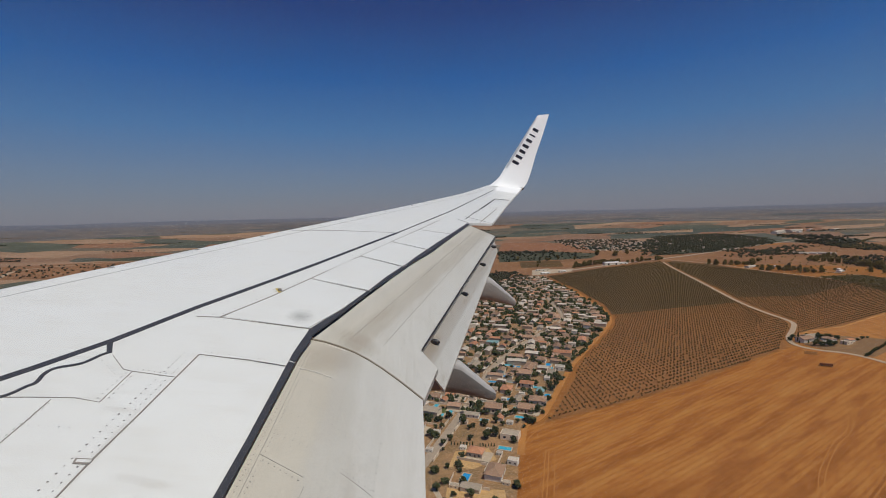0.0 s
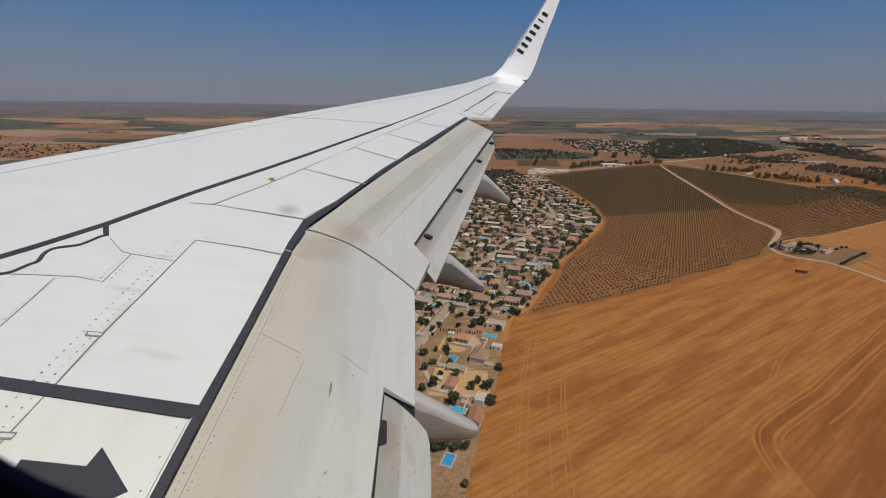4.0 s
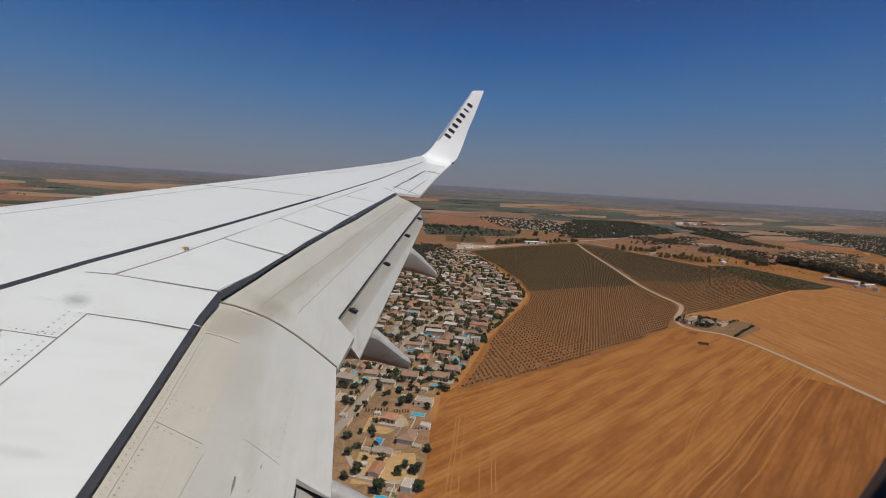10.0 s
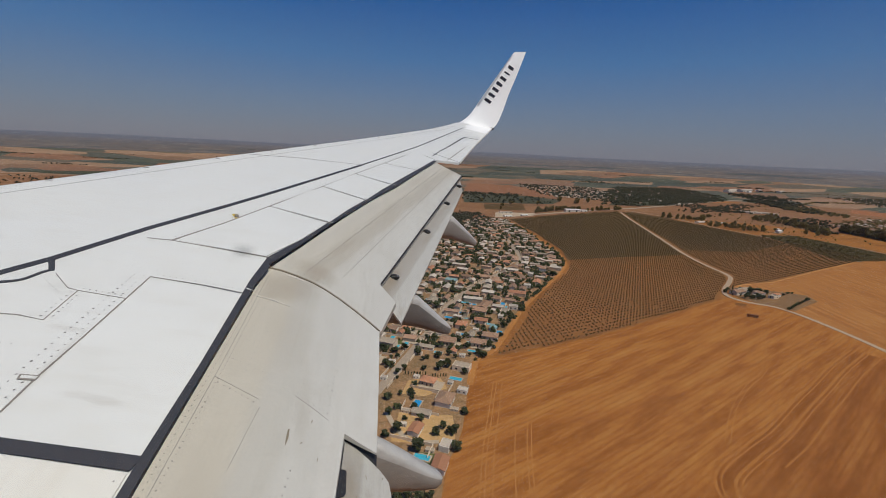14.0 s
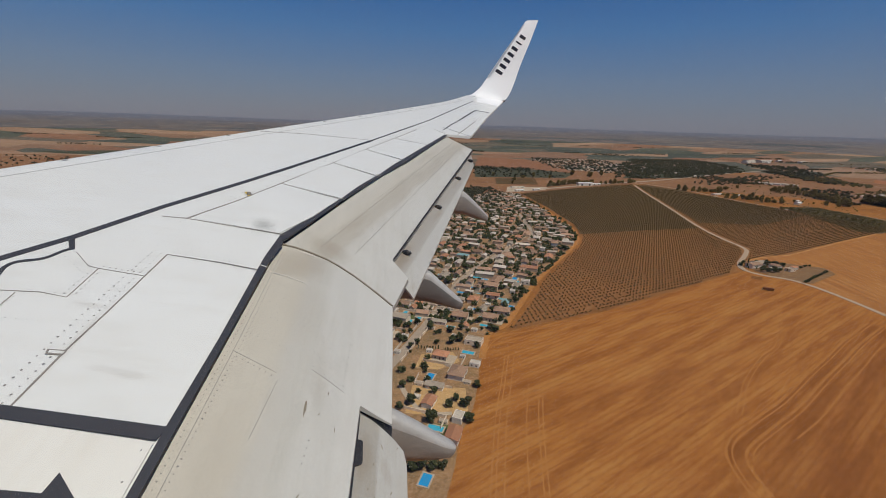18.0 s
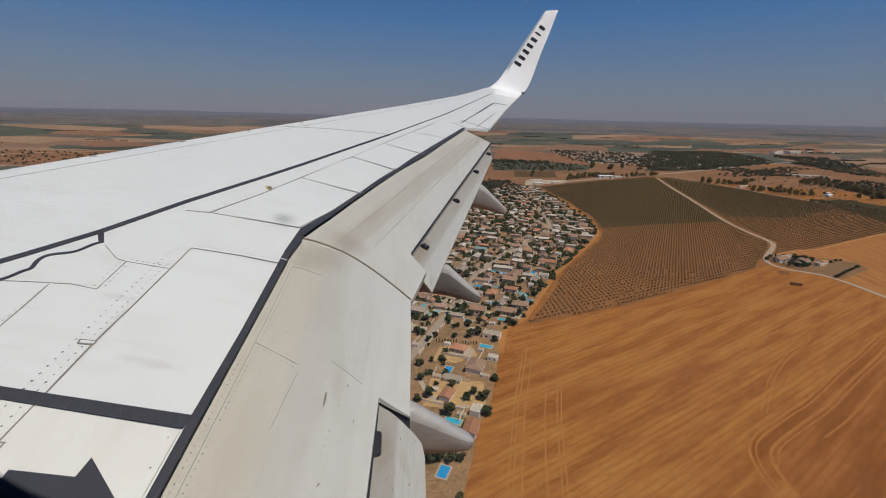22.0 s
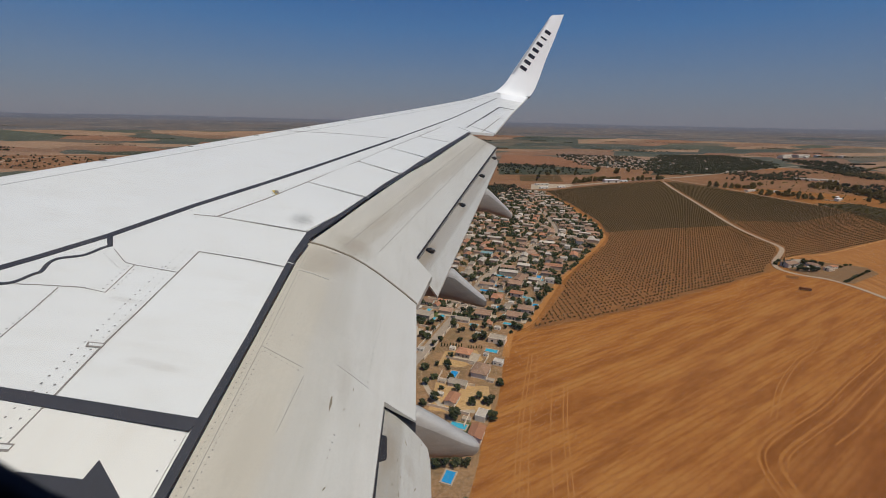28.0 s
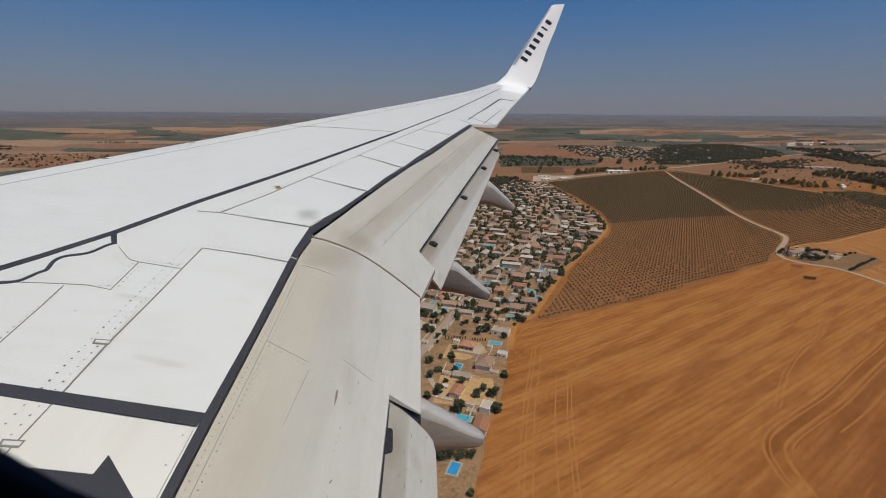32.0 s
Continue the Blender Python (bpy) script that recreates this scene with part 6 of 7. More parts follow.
def joined_houses(name, poly, count, gap, label):
    """Far houses in one mesh: white walls and low roofs."""
    wv, wf, rv, rf, made = [], [], [], [], 0
    for x, y in scatter(poly, count * 6):
        if made >= count or any((x - a) ** 2 + (y - b) ** 2 < gap * gap for a, b in used):
            continue
        used.append((x, y))
        made += 1
        fx, fy, sc = far(x, y)
        gz, a = ground_z(fx, fy), rng.choice((0.3, 1.87))
        w, d, h = rng.uniform(4.5, 7.5) * sc, rng.uniform(3.5, 4.5) * sc, rng.uniform(3, 4.2) * sc

        def at(px, py, pz):
            return (fx + px * math.cos(a) - py * math.sin(a), fy + px * math.sin(a) + py * math.cos(a), gz + pz)
        k = len(wv)
        wv.extend([at(-w, -d, -1), at(w, -d, -1), at(w, d, -1), at(-w, d, -1), at(-w, -d, h), at(w, -d, h), at(w, d, h), at(-w, d, h), at(-w, 0, h * 1.45), at(w, 0, h * 1.45)])
        wf.extend([(k, k + 1, k + 5, k + 4), (k + 2, k + 3, k + 7, k + 6), (k + 1, k + 2, k + 6, k + 9, k + 5), (k + 3, k, k + 4, k + 8, k + 7)])
        k = len(rv)
        rv.extend([at(-w - 0.4, -d - 0.4, h), at(w + 0.4, -d - 0.4, h), at(w + 0.4, 0, h * 1.5), at(-w - 0.4, 0, h * 1.5), at(w + 0.4, d + 0.4, h), at(-w - 0.4, d + 0.4, h)])
        rf.extend([(k, k + 1, k + 2, k + 3), (k + 3, k + 2, k + 4, k + 5)])
    ob = tagged(put(name, mesh_of(name, wv, wf, WALL_BEIGE)), label, "houses", kind="stuff")
    rm = mesh_of("roofs", rv, rf, ROOF_TILE)
    rm.materials.append(ROOF_PALE)
    rm.polygons.foreach_set("material_index", [1 if (i // 2) % 5 < 2 else 0 for i in range(len(rm.polygons))])
    put("roofs", rm, ob)


joined_houses("hamlet_houses", VIL1, 90, 12, "white hamlet houses with clay and pale roofs")
joined_houses("village_houses", VIL2, 460, 13, "far white village houses with clay and pale roofs")

# estate between the wood and the paddock
ESTATE = house_meshes(19, 11, 5.6, 0.40, WALL_WHITE, ROOF_TILE, [(-6, -1, 1.3, 1.0, 2.4), (-2, -1, 1.3, 1.0, 2.4), (2, -1, 1.3, 1.0, 2.4), (6, -1, 1.3, 1.0, 2.4), (-4, -1, 1.2, 3.4, 4.8), (4, -1, 1.2, 3.4, 4.8)])
WINGH = house_meshes(22, 9, 3.4, 0.40, WALL_WHITE, ROOF_TILE, [(-7, -1, 1.3, 1.0, 2.3), (-2, -1, 1.3, 1.0, 2.3), (4, -1, 1.3, 1.0, 2.3)])
house(181, 445, 0.25, ESTATE, "large white estate house with clay tile roof among trees", s=1.35)
house(200, 455, -0.5, WINGH, "long white estate wing with clay tile roof", s=1.25)
house(176, 492, 0.6, HOUSES[3], "white estate outbuilding with clay roof among trees", s=1.3)
house(167, 430, 0.2, HOUSES[0], "white garden house with clay tile roof", s=0.9)
house(140, 520, 0.3, HOUSES[5], "white-roofed house half hidden in the wood", s=0.8)

# farm sheds by the road
SHED_PALE = house_meshes(62, 20, 5.0, 0.22, WALL_WHITE, ROOF_PALE, [(-20, -1, 4, 0, 3.6), (0, -1, 4, 0, 3.6), (20, -1, 4, 0, 3.6)])
SHED_WHITE = house_meshes(30, 12, 4.5, 0.22, WALL_WHITE, ROOF_WHITE, [(-8, -1, 3.5, 0, 3.4), (8, -1, 3.5, 0, 3.4)])
house(218, 775, radians(115), SHED_PALE, "long farm shed with pale sheet roof", name="farm_shed", category="shed")
house(228, 728, 0.1, SHED_WHITE, "white-roofed farm shed beside the yard", name="farm_shed", category="shed")
house(196, 690, 0.4, HOUSES[0], "clay-roofed farmhouse by the road", s=1.3)
house(205, 668, 0.2, HOUSES[2], "clay-roofed farmhouse by the road", s=1.2)
house(186, 718, 1.2, HOUSES[4], "low farm outbuilding with pale roof", s=1.0)
LONG = house_meshes(46, 12, 3.6, 0.25, WALL_WHITE, ROOF_PALE, [(-15, -1, 3, 0.8, 2.2), (0, -1, 3, 0.8, 2.2), (15, -1, 3, 0.8, 2.2)])
for i in range(4):
    house(395 + 24 * i, 1440 - 9 * i, radians(118), LONG, "long grey-roofed livestock shed in a row", "livestock sheds", "livestock_shed", "shed")
house(120, 1010, 0.5, SHED_WHITE, "white-roofed shed by the scrub", name="farm_shed", category="shed", s=0.8)
house(1010, 905, 0.5, SHED_WHITE, "pale shed in the allotments", name="farm_shed", category="shed", s=0.8)

# solar park rows on the grey fallow
PANEL_V, PANEL_F = [], []
box_faces(PANEL_V, PANEL_F, -38, 38, -1.6, 1.6, 1.4, 1.55)
POSTS = []
panel_mesh = mesh_of("solar_table", PANEL_V, PANEL_F, SOLAR)
for i in range(26):
    t = thing("solar_row", "dark blue solar panel row on posts", "solar panels", "solar park rows", loc=(1500 + 19 * (i % 13) + 90 * (i // 13), 985 + 15 * (i % 13) + 120 * (i // 13), 0))
    t.rotation_euler = (radians(0), 0, radians(8))
    put("panel_table", panel_mesh, t)
    for px in (-30, 0, 30):
        vv, ff = [], []
        box_faces(vv, ff, px - 0.15, px + 0.15, -0.15, 0.15, 0, 1.4)
        if i == 0:
            POSTS = POSTS + [mesh_of("post", vv, ff, SEAM_GREY)]
        put("post", POSTS[(-30, 0, 30).index(px)], t)

# small white car on the road
car = thing("car", "small white car on the country road", "car", loc=(119.5, 505, 0.06))
car.rotation_euler = (0, 0, radians(-7))
vv = [(-0.85, -2.0, 0.3), (0.85, -2.0, 0.3), (0.85, 2.0, 0.3), (-0.85, 2.0, 0.3), (-0.85, -2.0, 0.85), (0.85, -2.0, 0.85), (0.85, 2.0, 0.8), (-0.85, 2.0, 0.8), (-0.7, -1.6, 1.45), (0.7, -1.6, 1.45), (0.7, 0.6, 1.45), (-0.7, 0.6, 1.45), (-0.85, 1.1, 0.88), (0.85, 1.1, 0.88)]
ff = [(0, 1, 5, 4), (2, 3, 7, 6), (1, 2, 6, 13, 5), (3, 0, 4, 12, 7), (6, 7, 12, 13), (4, 5, 9, 8), (8, 9, 10, 11), (10, 13, 12, 11), (5, 13, 10, 9), (12, 4, 8, 11), (3, 2, 1, 0)]
put("body", mesh_of("body", vv, ff, ROOF_WHITE), car)
for x in (-0.8, 0.8):
    for y in (-1.3, 1.3):
        bm = bmesh.new()
        bmesh.ops.create_cone(bm, cap_ends=True, segments=12, radius1=0.32, radius2=0.32, depth=0.2, matrix=Matrix.Translation((x, y, 0.32)) @ Matrix.Rotation(radians(90), 4, 'Y'))
        part("wheel", bm, BLACK_METAL, car)
# thin mast in the pasture
mast = thing("power_pole", "thin pale pole standing in dry pasture", "pole", loc=(365, 348, 0))
bm = bmesh.new()
bmesh.ops.create_cone(bm, cap_ends=True, segments=8, radius1=0.25, radius2=0.12, depth=11, matrix=Matrix.Translation((0, 0, 5.3)))
part("shaft", bm, ROOF_PALE, mast)
bm = bmesh.new()
bmesh.ops.create_cube(bm, size=1, matrix=Matrix.Translation((0, 0, 10)) @ Matrix.Diagonal((2.2, 0.15, 0.15, 1)))
part("crossarm", bm, ROOF_PALE, mast)

# ---- halls and solar park to the east ----
HALL = house_meshes(70, 42, 7, 0.16, WALL_WHITE, ROOF_RED, [(-22, -1, 6, 0, 5), (0, -1, 6, 0, 5), (22, -1, 6, 0, 5)])
house(1220, 560, 0.35, HALL, "large hall with bright red roof", name="red_roofed_hall", category="hall")
for x, y, t in ((1120, 640, 0.35), (1190, 655, 0.35), (1280, 610, 0.35)):
    house(x, y, t, SHED_WHITE, "long shed with white roof near the hall", "white sheds", "farm_shed", "shed", s=1.3)
house(813, 268, 0.4, HOUSES[3], "white farmhouse by the gravel track", s=1.2)
house(826, 280, 0.4, HOUSES[5], "low white farm building by the track", s=1.2)

# ---- stubble, orchard, farm and town under the wing ----
field("ground_north", here((-300, 1100), (330, 1080), (760, 1330), (980, 1240), (1300, 1000), (1900, 1250), (1800, 1900), (1100, 1750), (60, 1950), (-300, 1900)), STRAW_FAR, "pale dry fields north of the orchard")
field("ground_south", here((-1500, -400), (10, -400), (10, 120), (-520, 180), (-1500, 320)), TAN, "dry brown land south of the town")
field("ground_west", here((-1500, 300), (-520, 160), (-480, 700), (-100, 860), (120, 980), (240, 1180), (60, 1420), (-700, 1300), (-1500, 1250)), GREEN_FAR, "dark green irrigated field behind the town")
field("ground_grove", here((264, 1500), (329, 1885), (560, 1830), (690, 1700), (590, 1534)), GREEN_FAR, "dark green grove strip with trees")
field("ground_vineyard", here((300, 1330), (330, 1480), (470, 1500), (430, 1330)), ORCHARD_GREEN, "small vineyard on brown earth")
field("ground_brown", here((339, 1940), (455, 2500), (690, 2420), (760, 2050), (690, 1740), (560, 1860)), BROWN_FAR, "bare brown field before the far village")
field("ground_wood", here((812, 1558), (1100, 2000), (1400, 2250), (1760, 2080), (1547, 1900), (1100, 1620)), GREEN_FAR, "dark wooded land by the main road")
field("ground_dry_right", here((1500, 1500), (1760, 1950), (2000, 1980), (2050, 1750), (1640, 1400)), STRAW_FAR, "tan field right of the main road")
field("ground_left_green", here((-1380, 2060), (-1130, 2050), (-900, 2450), (-1500, 2480), (-1650, 2200)), GREEN_FAR, "dark green field beyond the wing")
field("ground_left_tan", here((-1700, 1500), (-1100, 1450), (-1050, 2000), (-1400, 2030), (-1800, 1900)), STRAW_FAR, "tan grazing land beyond the wing")

TRACK = [(754, 1364), (693, 1189), (624, 972), (553, 755), (533, 668), (524, 607), (500, 574), (456, 530), (441, 503), (448, 482), (470, 463), (478, 430), (476, 366), (466, 290), (462, 216), (474, 150), (505, 60), (560, -120)]
TOWN_EDGE = [(8, 100), (26, 174), (38, 214), (49, 239), (64, 294), (77, 334), (96, 352), (129, 412), (164, 473), (263, 619), (293, 685), (306, 766), (314, 930), (311, 1113)]
SWIRL = [(168, 150), (171, 170), (177, 187), (190, 200), (217, 215), (251, 233), (299, 263), (336, 285), (380, 312), (440, 345)]


def beside(pts, off):
    """The line off metres to the right of pts."""
    out = []
    for k, (x, y) in enumerate(pts):
        (x0, y0), (x1, y1) = pts[max(0, k - 1)], pts[min(len(pts) - 1, k + 1)]
        d = math.hypot(x1 - x0, y1 - y0)
        out.append((x + off * (y1 - y0) / d, y - off * (x1 - x0) / d))
    return out


field("ground_stubble_west", here((8, 60), *TOWN_EDGE[1:6], (94, 337), (154, 360), (218, 386), (300, 428), (379, 469), (441, 500), (470, 463), (478, 430), (476, 366), (466, 290), (462, 216), (474, 150), (505, 60), (560, -200), (0, -200)), STUBBLE_WEST, "golden stubble with slanting harvest swaths", False)
field("ground_stubble_east", here((456, 520), (506, 555), (567, 569), (729, 646), (1010, 770), (1030, 640), (1000, 430), (975, 250), (965, -200), (560, -200), (505, 60), (474, 150), (462, 216), (466, 290), (476, 366), (478, 430), (470, 463)), STUBBLE_EAST, "golden stubble with straight harvest swaths", False)
field("ground_stubble_dark", here(*beside(SWIRL, 10.5), (466, 300), (462, 216), (474, 150), (490, 60), (230, 60)), STUBBLE_DARK, "darker worn stubble inside the curving swaths")
ORCH = here((94, 340), (154, 363), (218, 389), (300, 431), (379, 472), (425, 496), (452, 533), (506, 558), (567, 573), (729, 650), (930, 740), (925, 832), (897, 956), (864, 1083), (852, 1258), (805, 1395), (712, 1361), (510, 1255), (322, 1133), (326, 930), (318, 766), (304, 685), (273, 619), (172, 473), (139, 412), (104, 352))
field("ground_orchard", ORCH, ORCHARD_DRY, "brown orchard floor with tree rows", False)
field("ground_orchard_upper", here((300, 690), (420, 720), (545, 745), (624, 972), (693, 1189), (745, 1362), (510, 1250), (324, 1130), (328, 930), (320, 766)), ORCHARD_GREEN, "weedy darker orchard floor", True)
field("ground_orchard_east", here((640, 985), (580, 790), (700, 780), (890, 880), (890, 960), (858, 1083), (846, 1250), (800, 1385), (760, 1350), (703, 1189)), ORCHARD_GREEN, "weedy darker orchard floor beside the track", True)
field("ground_farmyard", here((452, 500), (470, 545), (505, 540), (560, 510), (552, 485), (485, 450), (462, 470)), VERGE, "dusty brown farmyard")
field("ground_dirt_heap", here((423, 470), (431, 480), (442, 474), (432, 464)), EARTH, "brown manure patch on stubble")
TOWN = here(*TOWN_EDGE[::-1], (-520, 100), (-520, 420), (-440, 700), (-328, 756), (-105, 850), (107, 958), (240, 1120))
field("ground_town", TOWN, TOWN_EARTH, "dry garden plots of the town")

TRAM = (([(64, 294), (86, 328), (140, 349), (300, 418), (430, 488)], 0.7), ([(209, 220), (242, 255), (280, 286), (313, 308), (350, 348), (393, 398)], 0.45), ([(211, 218), (244, 253), (282, 284), (315, 306), (352, 346), (395, 396)], 0.45), ([(485, 440), (500, 530), (620, 570), (760, 640)], 1.6), ([(700, 560), (640, 520), (560, 535)], 1.2))
for pts, wd in TRAM:
    way("track_tyre", here(*pts), wd, TRAMLINE, "pale tyre line pressed into stubble", -0.215)
way("track_worn", here(*beside(SWIRL[1:], 5.5)), 9.0, STUBBLE_DARK, "dark worn strip curving through stubble", -0.236)
for i, (off, wd, start) in enumerate(((0.0, 1.4, 0), (2.9, 0.9, 0), (9.5, 1.6, 0), (12.4, 0.8, 2), (21.5, 1.0, 4))):
    way("track_tyre", here(*beside(SWIRL, off)[start:]), wd, TRAM_SOFT, "broad worn harvester line curving through stubble", -0.228 + 0.005 * i)
EDGE = [(30, 90), (38, 150), (43, 174), (56, 224), (69, 265), (80, 300)]
for i, off in enumerate((3.0, 5.4, 9.5, 21.0, 28.0, 30.5)):
    way("track_tyre", here(*beside(EDGE, off)[: 6 if off < 10 else 5]), 0.6, TRAMLINE, "pale tyre line beside the town", -0.250 + 0.005 * i)
way("track_farm", here(*TRACK), 6.0, GRAVEL, "pale gravel farm track through stubble and orchard", -0.04)
way("track_town", here(*TOWN_EDGE[4:]), 5, TRAMLINE, "dirt lane between town and orchard", -0.05)
way("road_orchard", here((800, 1420), (862, 1262), (876, 1083), (909, 956), (940, 832), (1000, 760)), 6, GRAVEL, "pale road behind the orchard", -0.05)
way("road_main", here((420, 1240), (700, 1405), (922, 1517), (1462, 1861), (1815, 2050)), 15, STREET, "grey main road past the wood", -0.02)
way("track_left", here((-1350, 1500), (-1500, 1800), (-1250, 2040)), 14, GRAVEL, "pale track in the tan land", 0.1)
STREETS = [here(*p) for p in ([(-52, 178), (-34, 230), (-4, 285), (44, 395), (75, 473), (120, 545), (170, 611), (215, 673), (230, 746), (242, 858), (239, 998)], [(-30, 590), (-59, 560), (-110, 502), (-150, 380), (-175, 288)], [(-520, 262), (-367, 274), (-208, 283), (-4, 292)],
           [(-455, 377), (-420, 320), (-396, 269), (-375, 171), (-370, 100)], [(-417, 330), (-362, 358), (-306, 427), (-200, 520)], [(-520, 180), (-468, 212), (-396, 269)], [(44, 395), (-40, 420), (-110, 440)], [(170, 611), (60, 640), (-60, 700)], [(230, 746), (120, 770), (-20, 800)], [(120, 545), (40, 560), (-30, 590)])]
for i, pts in enumerate(STREETS):
    way("road_street", pts, 7.0 if i < 6 else 5.0, STREET if i % 2 == 0 else GRAVEL, "grey town street" if i % 2 == 0 else "pale dusty town street", -0.03)

# orchard: near trees one by one, the rest joined
OLIVES = [(trunk_mesh("trunk", 90 + i, 0.5, 0.12), crown_mesh("crown", 95 + i, 2.8, 2.1, 0.2, 7, 30, 0.30, LEAF_OLIVE)) for i in range(3)]
ca, sa = math.cos(radians(24)), math.sin(radians(24))
near_rows, far_rows = [], []
for i in range(-40, 190):
    for j in range(-10, 190):
        a, b = i * 5.4 + 2.7 * (j % 2), j * 5.8
        x, y = AX + 94 + a * ca - b * sa, AY + 337 + a * sa + b * ca
        if not inside((x, y), ORCH) or abs(x - AX - interp(y - AY, ((530, 456), (574, 500), (607, 524), (668, 533), (755, 553), (972, 624), (1189, 693), (1364, 754)))) < 6:
            continue
        if rng.random() < 0.04:
            continue
        p = (x + rng.uniform(-0.4, 0.4), y + rng.uniform(-0.4, 0.4))
        (near_rows if y - AY < 470 and x - AX < 250 else far_rows).append(p)
near_rows.sort(key=lambda p: p[1] - 0.3 * p[0])
for x, y in near_rows[:300]:
    t = thing("olive_tree", "small dusty olive tree on brown orchard earth", "olive tree", "orchard olive trees", loc=(x, y, -0.15))
    s = rng.uniform(0.85, 1.2)
    t.scale, t.rotation_euler = (s, s, s), (0, 0, rng.uniform(0, 6.28))
    k = rng.choice(OLIVES)
    put("trunk", k[0], t)
    put("crown", k[1], t)
verts, faces = [], []
TUFT = [(1, 0, 0.1), (0.3, 0.95, 0.2), (-0.8, 0.55, 0.1), (-0.75, -0.6, 0.2), (0.35, -0.9, 0.1), (0.1, 0.1, 1.0), (0, 0, -0.35)]
TUFT_F = [(0, 1, 5), (1, 2, 5), (2, 3, 5), (3, 4, 5), (4, 0, 5), (1, 0, 6), (2, 1, 6), (3, 2, 6), (4, 3, 6), (0, 4, 6)]
for x, y in near_rows[300:] + far_rows:
    k, s = len(verts), rng.uniform(1.1, 1.7)
    verts += [(x + bx * s * rng.uniform(0.8, 1.2), y + by * s * rng.uniform(0.8, 1.2), 0.75 + bz * s * 1.1) for bx, by, bz in TUFT]
    faces += [tuple(k + i for i in f) for f in TUFT_F]
tagged(put("orchard_trees", mesh_of("orchard_trees", verts, faces, LEAF_OLIVE)), "long rows of small olive trees on brown earth", "olive trees", kind="stuff")

# garden trees
GARDENS = [(trunk_mesh("trunk", 120 + i, 1.6, 0.18), crown_mesh("crown", 130 + i, 6.4 + 0.7 * i, 5.2 + 0.5 * (i % 3), 0.3, 18, 420, 0.42, LEAF_GARDEN)) for i in range(4)]
SLIM = (trunk_mesh("trunk", 140, 0.7, 0.12), crown_mesh("crown", 141, 1.9, 6.4, 0.3, 14, 120, 0.28, LEAF_GARDEN))


def garden_tree(x, y, s, label="dark green garden tree in the town", group="town garden trees", kind=None, name="tree", category="tree"):
    t = thing(name, label, category, group, loc=(x, y, -0.15))
    t.scale, t.rotation_euler = (s, s, s * rng.uniform(0.9, 1.15)), (0, 0, rng.uniform(0, 6.28))
    k = kind or rng.choice(GARDENS)
    put("trunk", k[0], t)
    put("crown", k[1], t)


def hip_meshes(w, d, h, rise, wall_mat, roof_mat):
    """Walls, a hipped roof with eaves and thickness, windows and a door on two sides, and a chimney."""
    a, b, e = w / 2, d / 2, 0.5
    vv, ff = [], []
    box_faces(vv, ff, -a, a, -b, b, -0.4, h)
    walls = mesh_of("wall", vv, ff, wall_mat)
    A, B, r = a + e, b + e, max(0.3, a - b)
    rv = [(-A, -B, h), (A, -B, h), (A, B, h), (-A, B, h), (-A, -B, h + 0.2), (A, -B, h + 0.2), (A, B, h + 0.2), (-A, B, h + 0.2), (-r, 0, h + rise), (r, 0, h + rise)]
    rf = [(0, 1, 5, 4), (1, 2, 6, 5), (2, 3, 7, 6), (3, 0, 4, 7), (4, 5, 9, 8), (5, 6, 9), (6, 7, 8, 9), (7, 4, 8), (3, 2, 1, 0)]
    roof = mesh_of("roof", rv, rf, roof_mat)
    wins = []
    for x, side, ww, z0, z1 in ((-a * 0.6, -1, 1.3, 0.9, 2.1), (a * 0.6, -1, 1.3, 0.9, 2.1), (a * 0.05, -1, 1.1, 0.0, 2.1)):
        wv, wf = [], []
        box_faces(wv, wf, x - ww / 2, x + ww / 2, side * b - 0.06, side * b + 0.06, z0, z1)
        wins.append(mesh_of("window", wv, wf, GLASS_DARK if z0 else WINDOW_TRIM))
    return walls, roof, wins


def flat_meshes(w, d, h, wall_mat, roof_mat):
    """Flat-roofed block with a raised parapet."""
    a, b = w / 2, d / 2
    vv, ff = [], []
    box_faces(vv, ff, -a, a, -b, b, -0.4, h)
    for x0, x1, y0, y1 in ((-a, a, -b, -b + 0.3), (-a, a, b - 0.3, b), (-a, -a + 0.3, -b + 0.3, b - 0.3), (a - 0.3, a, -b + 0.3, b - 0.3)):
        box_faces(vv, ff, x0, x1, y0, y1, h - 0.1, h + 0.5)
    walls = mesh_of("wall", vv, ff, wall_mat)
    rv, rf = [], []
    box_faces(rv, rf, -a + 0.3, a - 0.3, -b + 0.3, b - 0.3, h - 0.1, h + 0.08)
    roof = mesh_of("roof", rv, rf, roof_mat)
    wins = []
    for x in (-a * 0.5, a * 0.5):
        wv, wf = [], []
        box_faces(wv, wf, x - 0.7, x + 0.7, -b - 0.06, -b + 0.06, 0.9, 2.1)
        wins.append(mesh_of("window", wv, wf, GLASS_DARK))
    return walls, roof, wins


